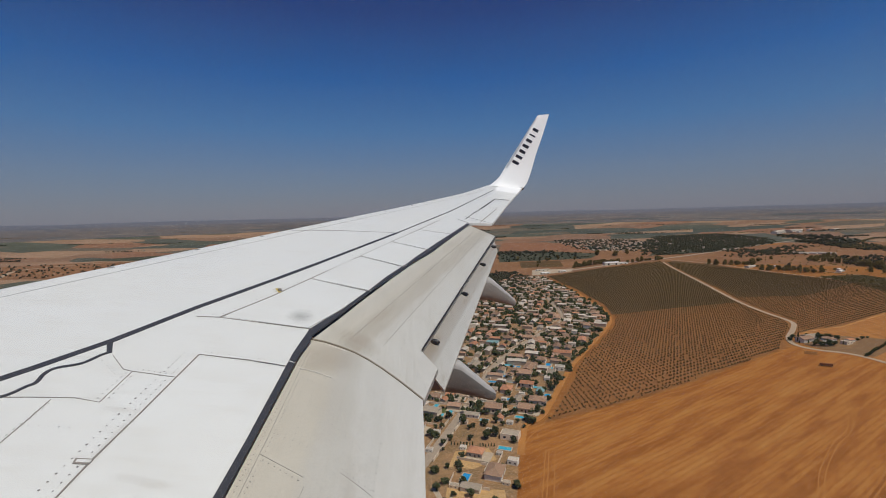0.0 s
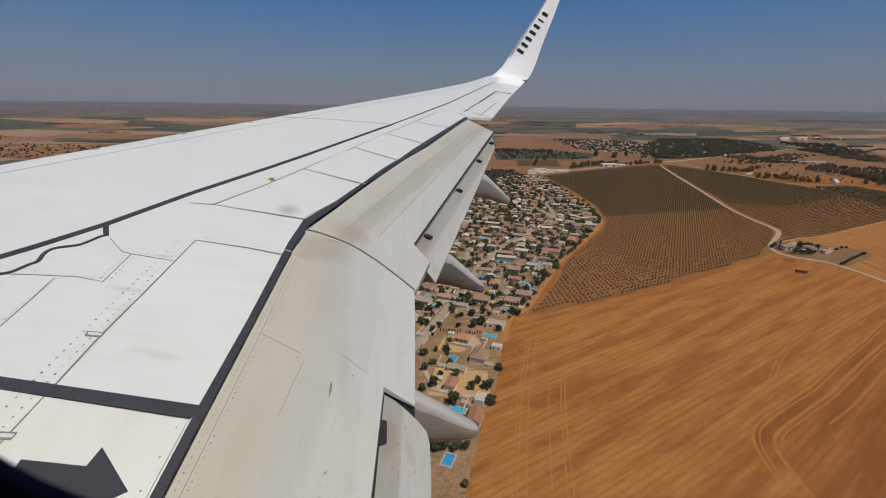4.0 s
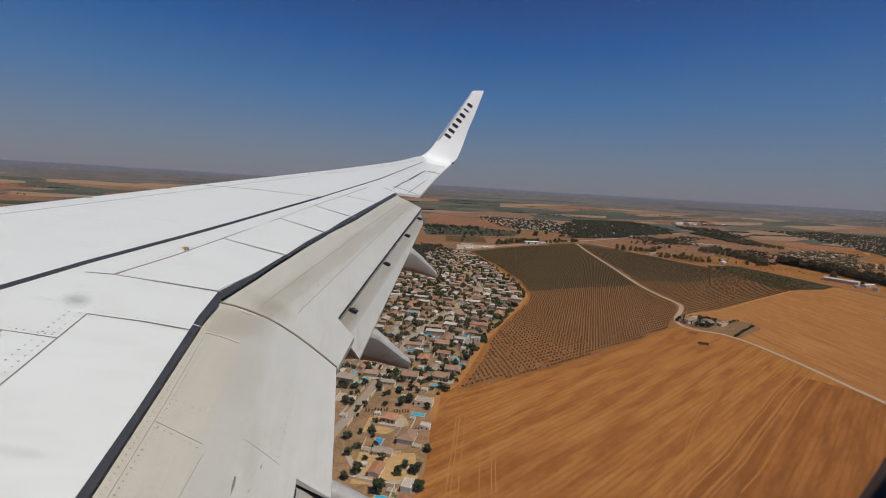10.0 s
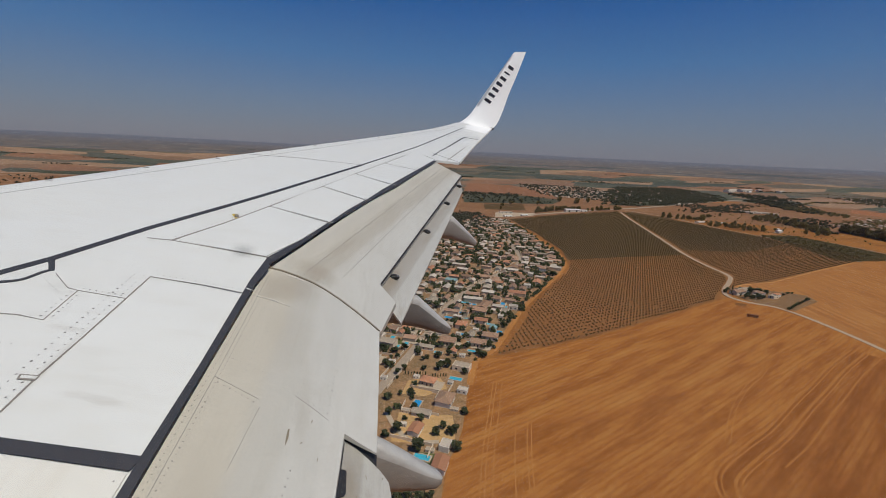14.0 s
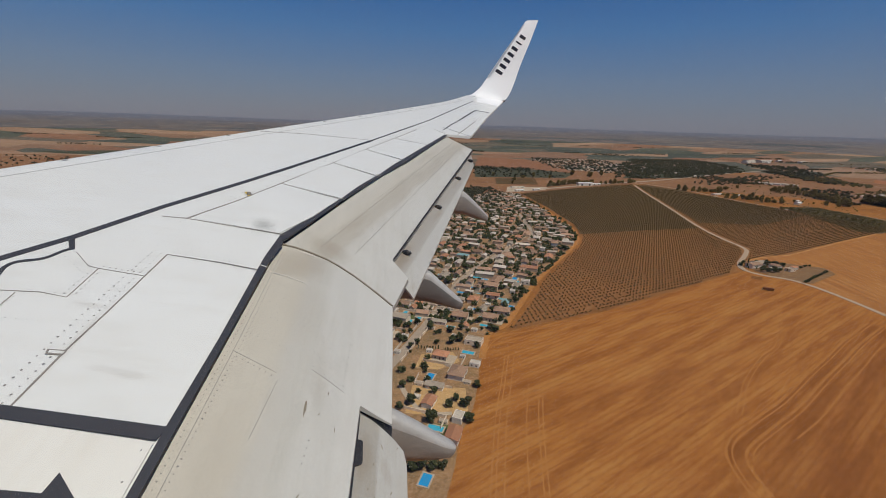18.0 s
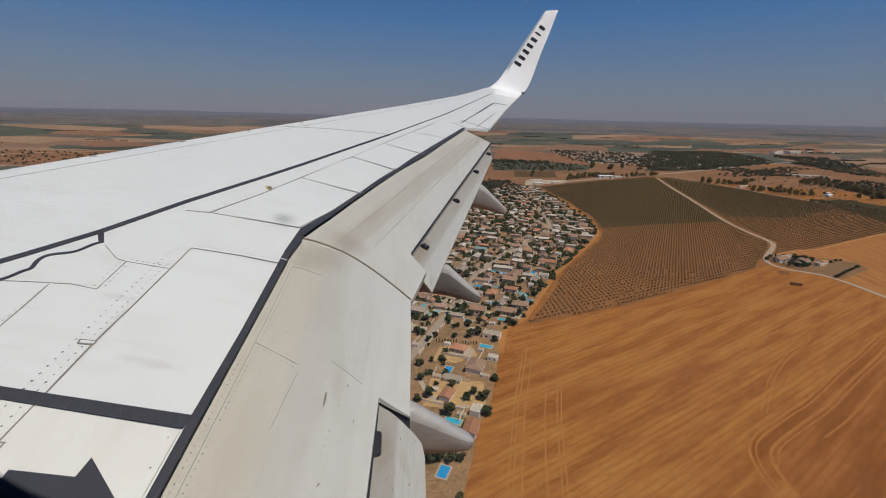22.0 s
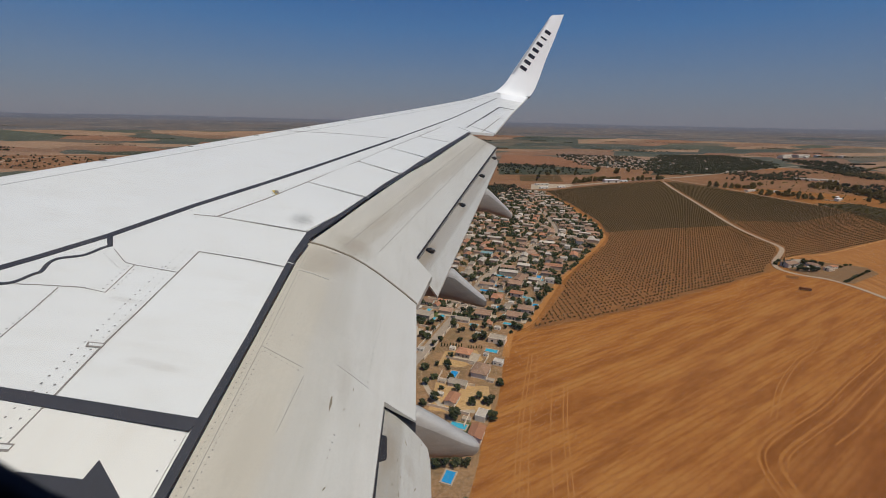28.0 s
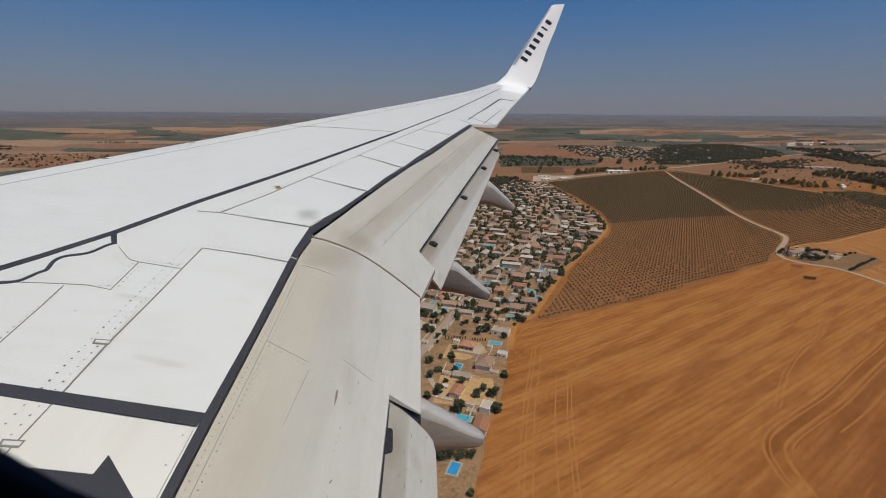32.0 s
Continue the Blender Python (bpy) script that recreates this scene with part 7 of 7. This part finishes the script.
TOWN_KINDS = (
    (hip_meshes(12, 9, 3.0, 2.2, WALL_WHITE, ROOF_BROWN), "white town house with hipped brown tile roof"),
    (hip_meshes(10, 8, 3.1, 2.0, WALL_BEIGE, ROOF_ORANGE), "beige town house with hipped orange tile roof"),
    (house_meshes(13, 8, 3.0, 0.40, WALL_WHITE, ROOF_BROWN, WIN4), "white town house with brown gabled roof"),
    (house_meshes(11, 9, 3.2, 0.38, WALL_BEIGE, ROOF_TILE, WIN4), "beige town house with clay gabled roof"),
    (hip_meshes(9, 9, 5.4, 2.1, WALL_WHITE, ROOF_BROWN), "two-storey white town house with brown hipped roof"),
    (flat_meshes(11, 7, 3.0, WALL_BEIGE, ROOF_GREY), "low beige house with flat grey roof"),
    (flat_meshes(8, 6, 3.2, WALL_WHITE, ROOF_PALE), "small white block with flat pale roof"),
    (house_meshes(14, 7, 2.8, 0.30, WALL_WHITE, ROOF_GREY, WIN4[:2]), "long low house with grey sheet roof"),
    (house_meshes(9, 6, 2.6, 0.28, WALL_WHITE, ROOF_ORANGE, WIN4[:2]), "small white house with orange clay roof"),
    (house_meshes(12, 8, 3.0, 0.2, WALL_WHITE, ROOF_TEAL, WIN4[:2]), "shed-like house with teal sheet roof"),
)


def town_house(x, y, turn, kind, s=1.0, group="town houses"):
    (walls, roof, wins), label = TOWN_KINDS[kind]
    house(x, y, turn, (walls, roof, wins), label, group, s=s)


STREET_WALLS = []
for w in (14.5, 11.0):
    vv, ff = [], []
    box_faces(vv, ff, -w / 2, w / 2, -0.15, 0.15, -0.4, 2.0)
    for x in (-w / 2, 0, w / 2 - 0.4):
        box_faces(vv, ff, x, x + 0.4, -0.25, 0.25, -0.4, 2.25)
    STREET_WALLS.append(mesh_of("wall_run", vv, ff, WALL_BEIGE))
SLANT = radians(67 - 90)
plots = []
# the gardens along the stubble, house by house
for x, y, k, s in ((34, 297, 1, 0.85), (43, 272, 0, 0.95), (21, 240, 8, 0.9), (32, 208, 8, 1.0), (37, 224, 6, 0.8), (26, 258, 7, 0.7), (58, 366, 3, 1.1), (76, 404, 1, 1.1), (38, 356, 7, 0.8), (62, 318, 5, 1.0), (57, 284, 6, 0.7), (102, 442, 3, 1.2), (88, 556, 9, 1.1), (63, 552, 8, 1.2),
                   (121, 428, 6, 0.8), (129, 484, 0, 1.0), (162, 528, 2, 1.0), (183, 536, 6, 1.0), (137, 573, 3, 1.0), (230, 612, 4, 1.0), (88, 394, 6, 0.6), (60, 348, 8, 0.8), (33, 537, 5, 1.2), (8, 396, 2, 0.9), (23, 398, 8, 0.8), (110, 575, 0, 1.0), (64, 512, 5, 0.9), (187, 592, 1, 1.0), (166, 620, 7, 1.0),
                   (205, 590, 6, 1.1), (-8, 340, 0, 1.0), (-14, 300, 1, 0.9), (8, 330, 6, 0.6), (12, 205, 5, 0.9), (-6, 215, 3, 1.0)):
    p = here((x, y))[0]
    plots.append(p)
    s *= 1.22 if y < 330 else 1.08
    town_house(*p, SLANT + rng.uniform(-0.06, 0.06) + (math.pi / 2 if (x + y) % 3 == 0 else 0), k, s)


def near_street(x, y, gap):
    return any(math.hypot(x - a, y - b) < gap for pts in STREETS for a, b in STREET_DOTS[id(pts)])


STREET_DOTS = {id(pts): along(pts, 9) for pts in STREETS}
OPEN_LAND = here((-460, 445), (-380, 440), (-325, 440), (-365, 370), (-405, 335), (-440, 380))
far_homes, cells = [], collections.defaultdict(list)
for x, y in plots:
    cells[int(x // 16), int(y // 16)].append((x, y))
for x, y in scatter(TOWN, 15000):
    size = rng.choice((0.55, 0.7, 0.85, 1.0, 1.0, 1.15, 1.4))
    gap = (9.5 if y - AY < 330 else 8.4) + 6.4 * size
    cx, cy = int(x // 16), int(y // 16)
    if any((x - a) ** 2 + (y - b) ** 2 < gap * gap for i in (-1, 0, 1) for j in (-1, 0, 1) for a, b in cells[cx + i, cy + j]) or near_street(x, y, 8.5) or inside((x, y), OPEN_LAND) or (y - AY < 345 and x - AX > -28):
        continue
    if min(math.hypot(x - AX - q[0], y - AY - q[1]) for q in along(TOWN_EDGE, 10)) < 10:
        continue
    cells[cx, cy].append((x, y))
    plots.append((x, y))
    far_homes.append((x, y, size))
far_homes.sort(key=lambda p: (p[1] - AY) - 0.9 * max(0, p[0] - AX) + (150 if p[0] < AX - 300 else 0))
for x, y, size in far_homes[:230]:
    town_house(x, y, SLANT + rng.choice((0, math.pi / 2)) + rng.uniform(-0.08, 0.08), rng.choice((0, 0, 1, 2, 2, 3, 3, 4, 5, 5, 6, 6, 6, 7, 7, 7, 8, 9)), size * 1.18)

wv, wf, rv, rf, ri = [], [], [], [], []
for x, y, size in far_homes[230:]:
    q = SLANT + rng.choice((0, math.pi / 2)) + rng.uniform(-0.1, 0.1)
    c, d = math.cos(q), math.sin(q)
    a, b, h = rng.uniform(5.2, 9.5) * size, rng.uniform(3.4, 5.2) * size, rng.uniform(2.6, 4.6)
    ro, fl = rng.uniform(0.3, 1.8), rng.choice((0, 0, 1, 2, 2, 2, 3, 3, 4))
    k = len(wv)
    wv += [(x + u * c - v * d, y + u * d + v * c, z) for u, v, z in ((-a, -b, -0.4), (a, -b, -0.4), (a, b, -0.4), (-a, b, -0.4), (-a, -b, h), (a, -b, h), (a, b, h), (-a, b, h), (-a, 0, h + ro), (a, 0, h + ro))]
    wf += [(k, k + 1, k + 5, k + 4), (k + 2, k + 3, k + 7, k + 6), (k + 1, k + 2, k + 6, k + 9, k + 5), (k + 3, k, k + 4, k + 8, k + 7)]
    k = len(rv)
    rv += [(x + u * c - v * d, y + u * d + v * c, z) for u, v, z in ((-a - 0.4, -b - 0.4, h), (a + 0.4, -b - 0.4, h), (a + 0.4, 0, h + ro + 0.1), (-a - 0.4, 0, h + ro + 0.1), (a + 0.4, b + 0.4, h), (-a - 0.4, b + 0.4, h))]
    rf += [(k, k + 1, k + 2, k + 3), (k + 3, k + 2, k + 4, k + 5)]
    ri += [fl, fl]
home = tagged(put("town_houses", mesh_of("town_houses", wv, wf, WALL_FAR)), "close rows of low white and beige town houses", "houses", kind="stuff")
rm = mesh_of("roofs", rv, rf, ROOF_BROWN)
for m in (ROOF_TILE, ROOF_PALE, ROOF_GREY, ROOF_ORANGE):
    rm.materials.append(m)
rm.polygons.foreach_set("material_index", ri)
put("roofs", rm, home)

# outbuildings and walls along the nearest street
for x, y, k, s in ((26, 306, 6, 0.55), (50, 296, 6, 0.5), (14, 247, 6, 0.5), (16, 262, 5, 0.5), (66, 340, 6, 0.6), (48, 330, 6, 0.5), (30, 345, 5, 0.6), (70, 385, 6, 0.6), (52, 385, 6, 0.6), (2, 305, 6, 0.6), (48, 262, 5, 0.45), (28, 222, 5, 0.45)):
    town_house(*here((x, y))[0], SLANT + 0.03 * (x % 3), k, s, "garden outbuildings")
run = along(STREETS[0], 15.5)
for k, (a, b) in enumerate(zip(run, run[1:])):
    q = math.atan2(b[1] - a[1], b[0] - a[0])
    for side in (-1, 1):
        if (k * 3 + side) % 5 == 0 or k > 44:
            continue
        t = thing("street_wall", "long cream rendered wall beside the street", "wall", "street walls", loc=((a[0] + b[0]) / 2 - 5.2 * side * math.sin(q), (a[1] + b[1]) / 2 + 5.2 * side * math.cos(q), 0))
        t.rotation_euler = (0, 0, q)
        put("wall_run", STREET_WALLS[(k + side) % 2], t)
for name, pts, m, label in (("ground_sand_yard", ((14, 284), (20, 303), (44, 305), (47, 290), (30, 280)), SAND, "sandy yellow yard round a house"), ("ground_sand_yard", ((6, 232), (12, 262), (46, 256), (44, 232), (28, 228)), SAND, "sandy garden plot with a curved path"),
                            ("ground_lawn", ((16, 211), (20, 222), (34, 219), (29, 209)), LAWN, "small green lawn beside a pool"), ("ground_lawn", ((8, 366), (14, 376), (26, 371), (20, 361)), LAWN, "small green lawn beside a pool")):
    field(name, here(*pts), m, label, False)
way("track_garden", here((4, 262), (9, 246), (18, 232), (34, 230)), 3.2, PAVED, "pale curved garden path", -0.03)

# swimming pools in the gardens
POOL_DEEP = plain("pool_water_deep", (0.03, 0.30, 0.58), 0.1, 0.15, 0.5)
POOLS = []
for a, b, m in ((4.5, 2.2, POOL), (4.0, 2.4, POOL_DEEP), (3.4, 1.8, POOL)):
    vv, ff = [], []
    for u0, u1, v0, v1 in ((-a - 0.8, a + 0.8, -b - 0.8, -b), (-a - 0.8, a + 0.8, b, b + 0.8), (-a - 0.8, -a, -b, b), (a, a + 0.8, -b, b)):
        box_faces(vv, ff, u0, u1, v0, v1, -0.3, 0.22)
    POOLS.append((mesh_of("rim", vv, ff, PAVED), mesh_of("water", [(-a, -b, 0.12), (a, -b, 0.12), (a, b, 0.12), (-a, b, 0.12)], [(0, 1, 2, 3)], m)))


def pool(x, y, turn, k):
    t = thing("swimming_pool", "blue garden swimming pool with paved rim", "swimming pool", "town pools", loc=(x, y, 0.02))
    t.rotation_euler = (0, 0, turn)
    put("rim", POOLS[k][0], t)
    put("water", POOLS[k][1], t)


taken = here((14, 247), (26, 306))
for x, y, k in ((24, 271, 1), (55, 303, 0), (9, 361, 1), (15, 179, 1), (23, 217, 0), (76, 350, 2), (90, 405, 2), (47, 348, 2)):
    p = here((x, y))[0]
    taken.append(p)
    pool(*p, SLANT + (1.57 if k == 1 else 0), k)
for i, (x, y) in enumerate(plots[36:]):
    if y - AY < 480 and i % 5 < 4:
        q = rng.uniform(0, 6.28)
        p = (x + 9.5 * math.cos(q), y + 9.5 * math.sin(q))
        if not near_street(*p, 7) and inside(p, TOWN) and all(math.hypot(p[0] - a, p[1] - b) > 8.5 for a, b in plots):
            taken.append(p)
            pool(*p, SLANT + rng.choice((0, math.pi / 2)), rng.randrange(3))

# garden walls round the plots
WALLS = []
for w in (16, 22, 28):
    vv, ff = [], []
    box_faces(vv, ff, -w / 2, w / 2, -0.15, 0.15, -0.3, 1.7)
    box_faces(vv, ff, -w / 2, -w / 2 + 0.3, 0.15, 11, -0.3, 1.7)
    WALLS.append(mesh_of("wall_run", vv, ff, WALL_BEIGE))
for i, (x, y) in enumerate(plots):
    if y - AY > 560 or i % 2:
        continue
    q = SLANT + rng.choice((0, math.pi / 2, math.pi))
    p = (x - 9.2 * math.cos(q - 1.57), y - 9.2 * math.sin(q - 1.57))
    if near_street(*p, 9) or not all(inside((p[0] + 17 * math.cos(q + e), p[1] + 17 * math.sin(q + e)), TOWN) for e in (0, math.pi)):
        continue
    t = thing("garden_wall", "low rendered wall round a garden plot", "wall", "garden walls", loc=(*p, 0))
    t.rotation_euler = (0, 0, q)
    put("wall_run", rng.choice(WALLS), t)
for (x0, y0), (x1, y1) in (((9, 407), (39, 393)), ((-1, 388), (31, 376)), ((92, 459), (122, 437)), ((13, 264), (37, 256))):
    t = thing("garden_wall", "long pale rendered wall along a garden", "wall", "garden walls", loc=(*here(((x0 + x1) / 2, (y0 + y1) / 2))[0], 0))
    t.rotation_euler, t.scale = (0, 0, math.atan2(y1 - y0, x1 - x0)), (math.hypot(x1 - x0, y1 - y0) / 28, 1, 1)
    put("wall_run", WALLS[2], t)
# paved yards
YARD = [mesh_of("paving", [(-a, -b, 0.06), (a, -b, 0.06), (a, b, 0.06), (-a, b, 0.06), (-a, -b, -0.4), (a, -b, -0.4), (a, b, -0.4), (-a, b, -0.4)], [(0, 1, 2, 3), (4, 5, 1, 0), (5, 6, 2, 1), (6, 7, 3, 2), (7, 4, 0, 3)], PAVED) for a, b in ((8.5, 6.5), (7, 8))]
for i, (x, y) in enumerate(plots):
    if y - AY < 420 and i % 6 == 0:
        yard = put("pavement_yard", YARD[i % 2], loc=(x + 2, y - 2, 0.0))
        yard.rotation_euler = (0, 0, SLANT)
        tagged(yard, "pale paved yard round a town house", "yard", kind="structure")

# trees of the gardens: near ones singly, the rest joined
for x, y, s in ((43, 238, 1.0), (33, 237, 0.85), (10, 241, 0.95), (21, 223, 1.2), (43, 222, 1.1), (54, 258, 0.8), (25, 251, 0.75), (45, 318, 1.0), (51, 322, 1.1), (58, 457, 1.3), (106, 501, 1.2), (125, 565, 1.0), (72, 453, 0.9), (84, 434, 1.0), (75, 376, 1.1), (67, 370, 0.9), (83, 339, 1.0), (63, 311, 0.8), (80, 344, 0.9),
                (7, 323, 0.9), (3, 327, 0.8), (19, 355, 1.0), (46, 376, 0.8), (3, 237, 0.7), (15, 253, 0.6), (5, 278, 0.8), (11, 266, 0.7), (21, 277, 0.5), (38, 243, 0.7), (5, 259, 0.7), (9, 187, 0.9), (14, 187, 0.8), (19, 186, 0.9), (24, 187, 0.7), (150, 465, 0.9), (125, 413, 0.8), (94, 387, 0.9), (95, 590, 1.0), (238, 591, 1.0)):
    garden_tree(*here((x, y))[0], s)
for x0, y0, x1, y1, n in ((18, 310, 33, 308, 8), (38, 306, 48, 306, 6), (6, 190, 26, 188, 6)):
    for i in range(n):
        garden_tree(*here((x0 + (x1 - x0) * i / (n - 1), y0 + (y1 - y0) * i / (n - 1)))[0], rng.uniform(0.5, 0.7), "slim dark cypress in a garden row", "garden cypresses", SLIM, "cypress", "cypress")
grown, loose = 0, []


def near_by(p):
    return [h for i in (-1, 0, 1) for j in (-1, 0, 1) for h in cells[int(p[0] // 16) + i, int(p[1] // 16) + j]]


for p in scatter(TOWN, 9500):
    if near_street(p[0], p[1], 5.0) or any((p[0] - a) ** 2 + (p[1] - b) ** 2 < 27 for a, b in near_by(p)) or any((p[0] - a) ** 2 + (p[1] - b) ** 2 < 42 for a, b in taken) or inside(p, OPEN_LAND) and rng.random() < 0.8:
        continue
    if grown < 120 and p[1] - AY < 470 and p[0] - AX > -30 and (p[1] - AY > 330 or rng.random() < 0.25) and all((p[0] - a) ** 2 + (p[1] - b) ** 2 > 45 for a, b in near_by(p)):
        grown += 1
        garden_tree(*p, rng.uniform(0.4, 0.9))
    elif p[1] - AY > 345 or p[0] - AX < -28:
        loose.append(p)
clumps("town_trees", loose, LEAF_GARDEN, "dark garden trees and hedges between the town houses", (0.9, 2.9))

# farm compound at the orchard's corner
for x, y, turn, k, s in ((463, 515, 0.25, 2, 1.3), (478, 524, 0.25, 7, 1.3), (492, 513, 1.82, 0, 1.0), (500, 498, 0.3, 5, 1.0), (477, 500, 0.3, 6, 0.9), (512, 506, 0.25, 8, 1.0)):
    town_house(*here((x, y))[0], turn, k, s, "farm compound houses")
FARM_TREES = [(447, 504), (452, 512), (449, 520), (455, 500), (460, 496), (466, 494), (472, 491), (470, 506), (484, 508), (486, 520), (468, 530), (458, 527), (480, 492), (490, 492), (498, 520), (506, 516), (482, 533), (494, 531)]
for x, y in FARM_TREES:
    garden_tree(*here((x, y))[0], rng.uniform(0.7, 1.2), "dark tree in the farm compound", "farm compound trees", SLIM if rng.random() < 0.25 else None)
for i in range(11):
    garden_tree(*here((478 + 6.4 * i, 452 + 3.8 * i))[0], rng.uniform(0.5, 0.8), "dark hedge bush along the farm track", "farm hedge bushes", name="bush", category="bush")
for x, y, s in ((534, 512, 0.6), (524, 508, 0.5), (545, 516, 0.5), (838, 520, 0.9), (846, 512, 0.5)):
    garden_tree(*here((x, y))[0], s, "low dark bush in the stubble", "stubble bushes", name="bush", category="bush")
for x, y in ((836, 516), (826, 520)):
    town_house(*here((x, y))[0], 0.2, 6, 0.7, "field ruins")
# loaded trailer by the farm track
trailer = thing("hay_trailer", "long brown hay trailer parked in stubble", "trailer", loc=(*here((411, 430))[0], 0))
trailer.rotation_euler = (0, 0, -0.5)
vv, ff = [], []
box_faces(vv, ff, -5.2, 5.2, -1.3, 1.3, 1.0, 3.0)
put("load", mesh_of("load", vv, ff, plain("baled_hay", (0.28, 0.12, 0.05), 0.95, 0.4, 2.0)), trailer)
vv, ff = [], []
box_faces(vv, ff, -5.4, 5.4, -1.25, 1.25, 0.75, 0.95)
put("bed", mesh_of("bed", vv, ff, SEAM_GREY), trailer)
for x in (-4, 4):
    for y in (-1.1, 1.1):
        bm = bmesh.new()
        bmesh.ops.create_cone(bm, cap_ends=True, segments=12, radius1=0.5, radius2=0.5, depth=0.3, matrix=Matrix.Translation((x, y, 0.5)) @ Matrix.Rotation(radians(90), 4, 'X'))
        part("wheel", bm, BLACK_METAL, trailer)

# walled yard, warehouse and buildings north of the town
field("ground_yard", here((290, 1160), (415, 1215), (440, 1275), (318, 1266)), PAVED, "pale bare walled yard")
for x, y, turn, m, s, name in ((330, 1180, 0.4, SHED_WHITE, 0.8, "farm_shed"), (385, 1205, 0.4, SHED_WHITE, 0.7, "farm_shed"), (345, 1255, 0.1, SHED_PALE, 0.6, "farm_shed"), (578, 1336, 0.05, SHED_WHITE, 1.5, "warehouse"), (620, 1350, 0.05, SHED_WHITE, 0.9, "warehouse"), (900, 1180, 0.4, SHED_PALE, 0.6, "farm_shed"), (960, 1170, 0.4, SHED_PALE, 0.5, "farm_shed"), (1050, 1075, 0.6, SHED_WHITE, 0.6, "farm_shed")):
    house(*here((x, y))[0], turn, m, "white-roofed low building beyond the orchard", "northern sheds", name, "shed", s=s)
# works with large pale roofs
for x, y, s, t in ((2150, 2600, 1.6, 0.5), (2230, 2680, 1.8, 0.5), (2330, 2700, 1.9, 0.5), (2420, 2760, 1.7, 0.5), (2520, 2790, 1.5, 0.5), (2650, 2750, 1.2, 0.5), (2300, 2620, 1.2, 0.5)):
    house(*here((x, y))[0], t, (SHED_PALE, SHED_WHITE)[int(x) % 20 == 0], "large industrial hall with pale roof", "industrial halls", "industrial_hall", "warehouse", s=s * 1.1)

# far village and woods
VILLAGE = here((690, 1850), (720, 2250), (760, 2560), (1150, 2480), (1100, 2080), (930, 1800), (800, 1720))
joined_houses("village_houses", VILLAGE, 130, 19, "far white village houses with clay and pale roofs")
clumps("village_trees", scatter(VILLAGE, 620, 12), LEAF_DARK, "dark garden trees between the far village houses", (1.8, 4.0))
WOOD = here((812, 1558), (1000, 2000), (1400, 2600), (1850, 2650), (1750, 2200), (1547, 1900), (1100, 1620))
clumps("far_wood", scatter(WOOD, 1900, 14), LEAF_DARK, "dark wood by the main road", (2.4, 5.0))
joined_houses("wood_houses", WOOD, 60, 24, "white houses among the dark wood")
clumps("far_wood", scatter(here((1560, 1500), (1700, 1960), (1800, 1940), (1660, 1480)), 170, 12), LEAF_DARK, "dark belt of trees by the tan field", (2.5, 5.0))
clumps("far_wood", scatter(here((1000, 1430), (1500, 1760), (1540, 1700), (1080, 1380)), 120, 10), LEAF_DARK, "row of dark trees along the main road", (2.0, 4.2))
clumps("grove_trees", scatter(here((280, 1500), (329, 1880), (560, 1830), (660, 1700), (580, 1534)), 120, 8), LEAF_DARK, "scattered dark trees in the grove strip", (1.8, 4.0))
clumps("scrub", scatter(here((870, 1000), (900, 1200), (1150, 1250), (1180, 1000), (960, 820)), 70), LEAF, "dry scrub behind the orchard road", (0.8, 1.8))
clumps("tree_belt", scatter(here((1150, 1130), (1290, 1350), (1430, 1300), (1130, 980)), 150, 8), LEAF_DARK, "dark belt of trees behind the orchard road", (1.8, 4.2))
clumps("tree_belt", scatter(here((1120, 1600), (1230, 1670), (1330, 1500), (1270, 1410), (1180, 1450)), 110, 8), LEAF_DARK, "dark trees beside the main road", (2.0, 4.6))
clumps("far_wood", scatter(here((1600, 1640), (1760, 1630), (2180, 2300), (1980, 2420)), 330, 10), LEAF_DARK, "long dark wood towards the works", (2.6, 5.4))
clumps("tree_belt", scatter(here((150, 930), (215, 930), (275, 1120), (262, 1230), (165, 1230)), 260, 5), LEAF_DARK, "dense dark trees at the town's far edge", (1.6, 3.6))
clumps("tree_belt", scatter(here((300, 1760), (330, 1890), (560, 1850), (540, 1760)), 60, 6), LEAF_DARK, "tall dark trees behind the grove", (2.5, 5.2))
clumps("scrub", scatter(here((-1700, 1500), (-1100, 1450), (-1050, 2000), (-1800, 1900)), 160), LEAF_DARK, "dark scrub on the tan land", (1.5, 4.0))
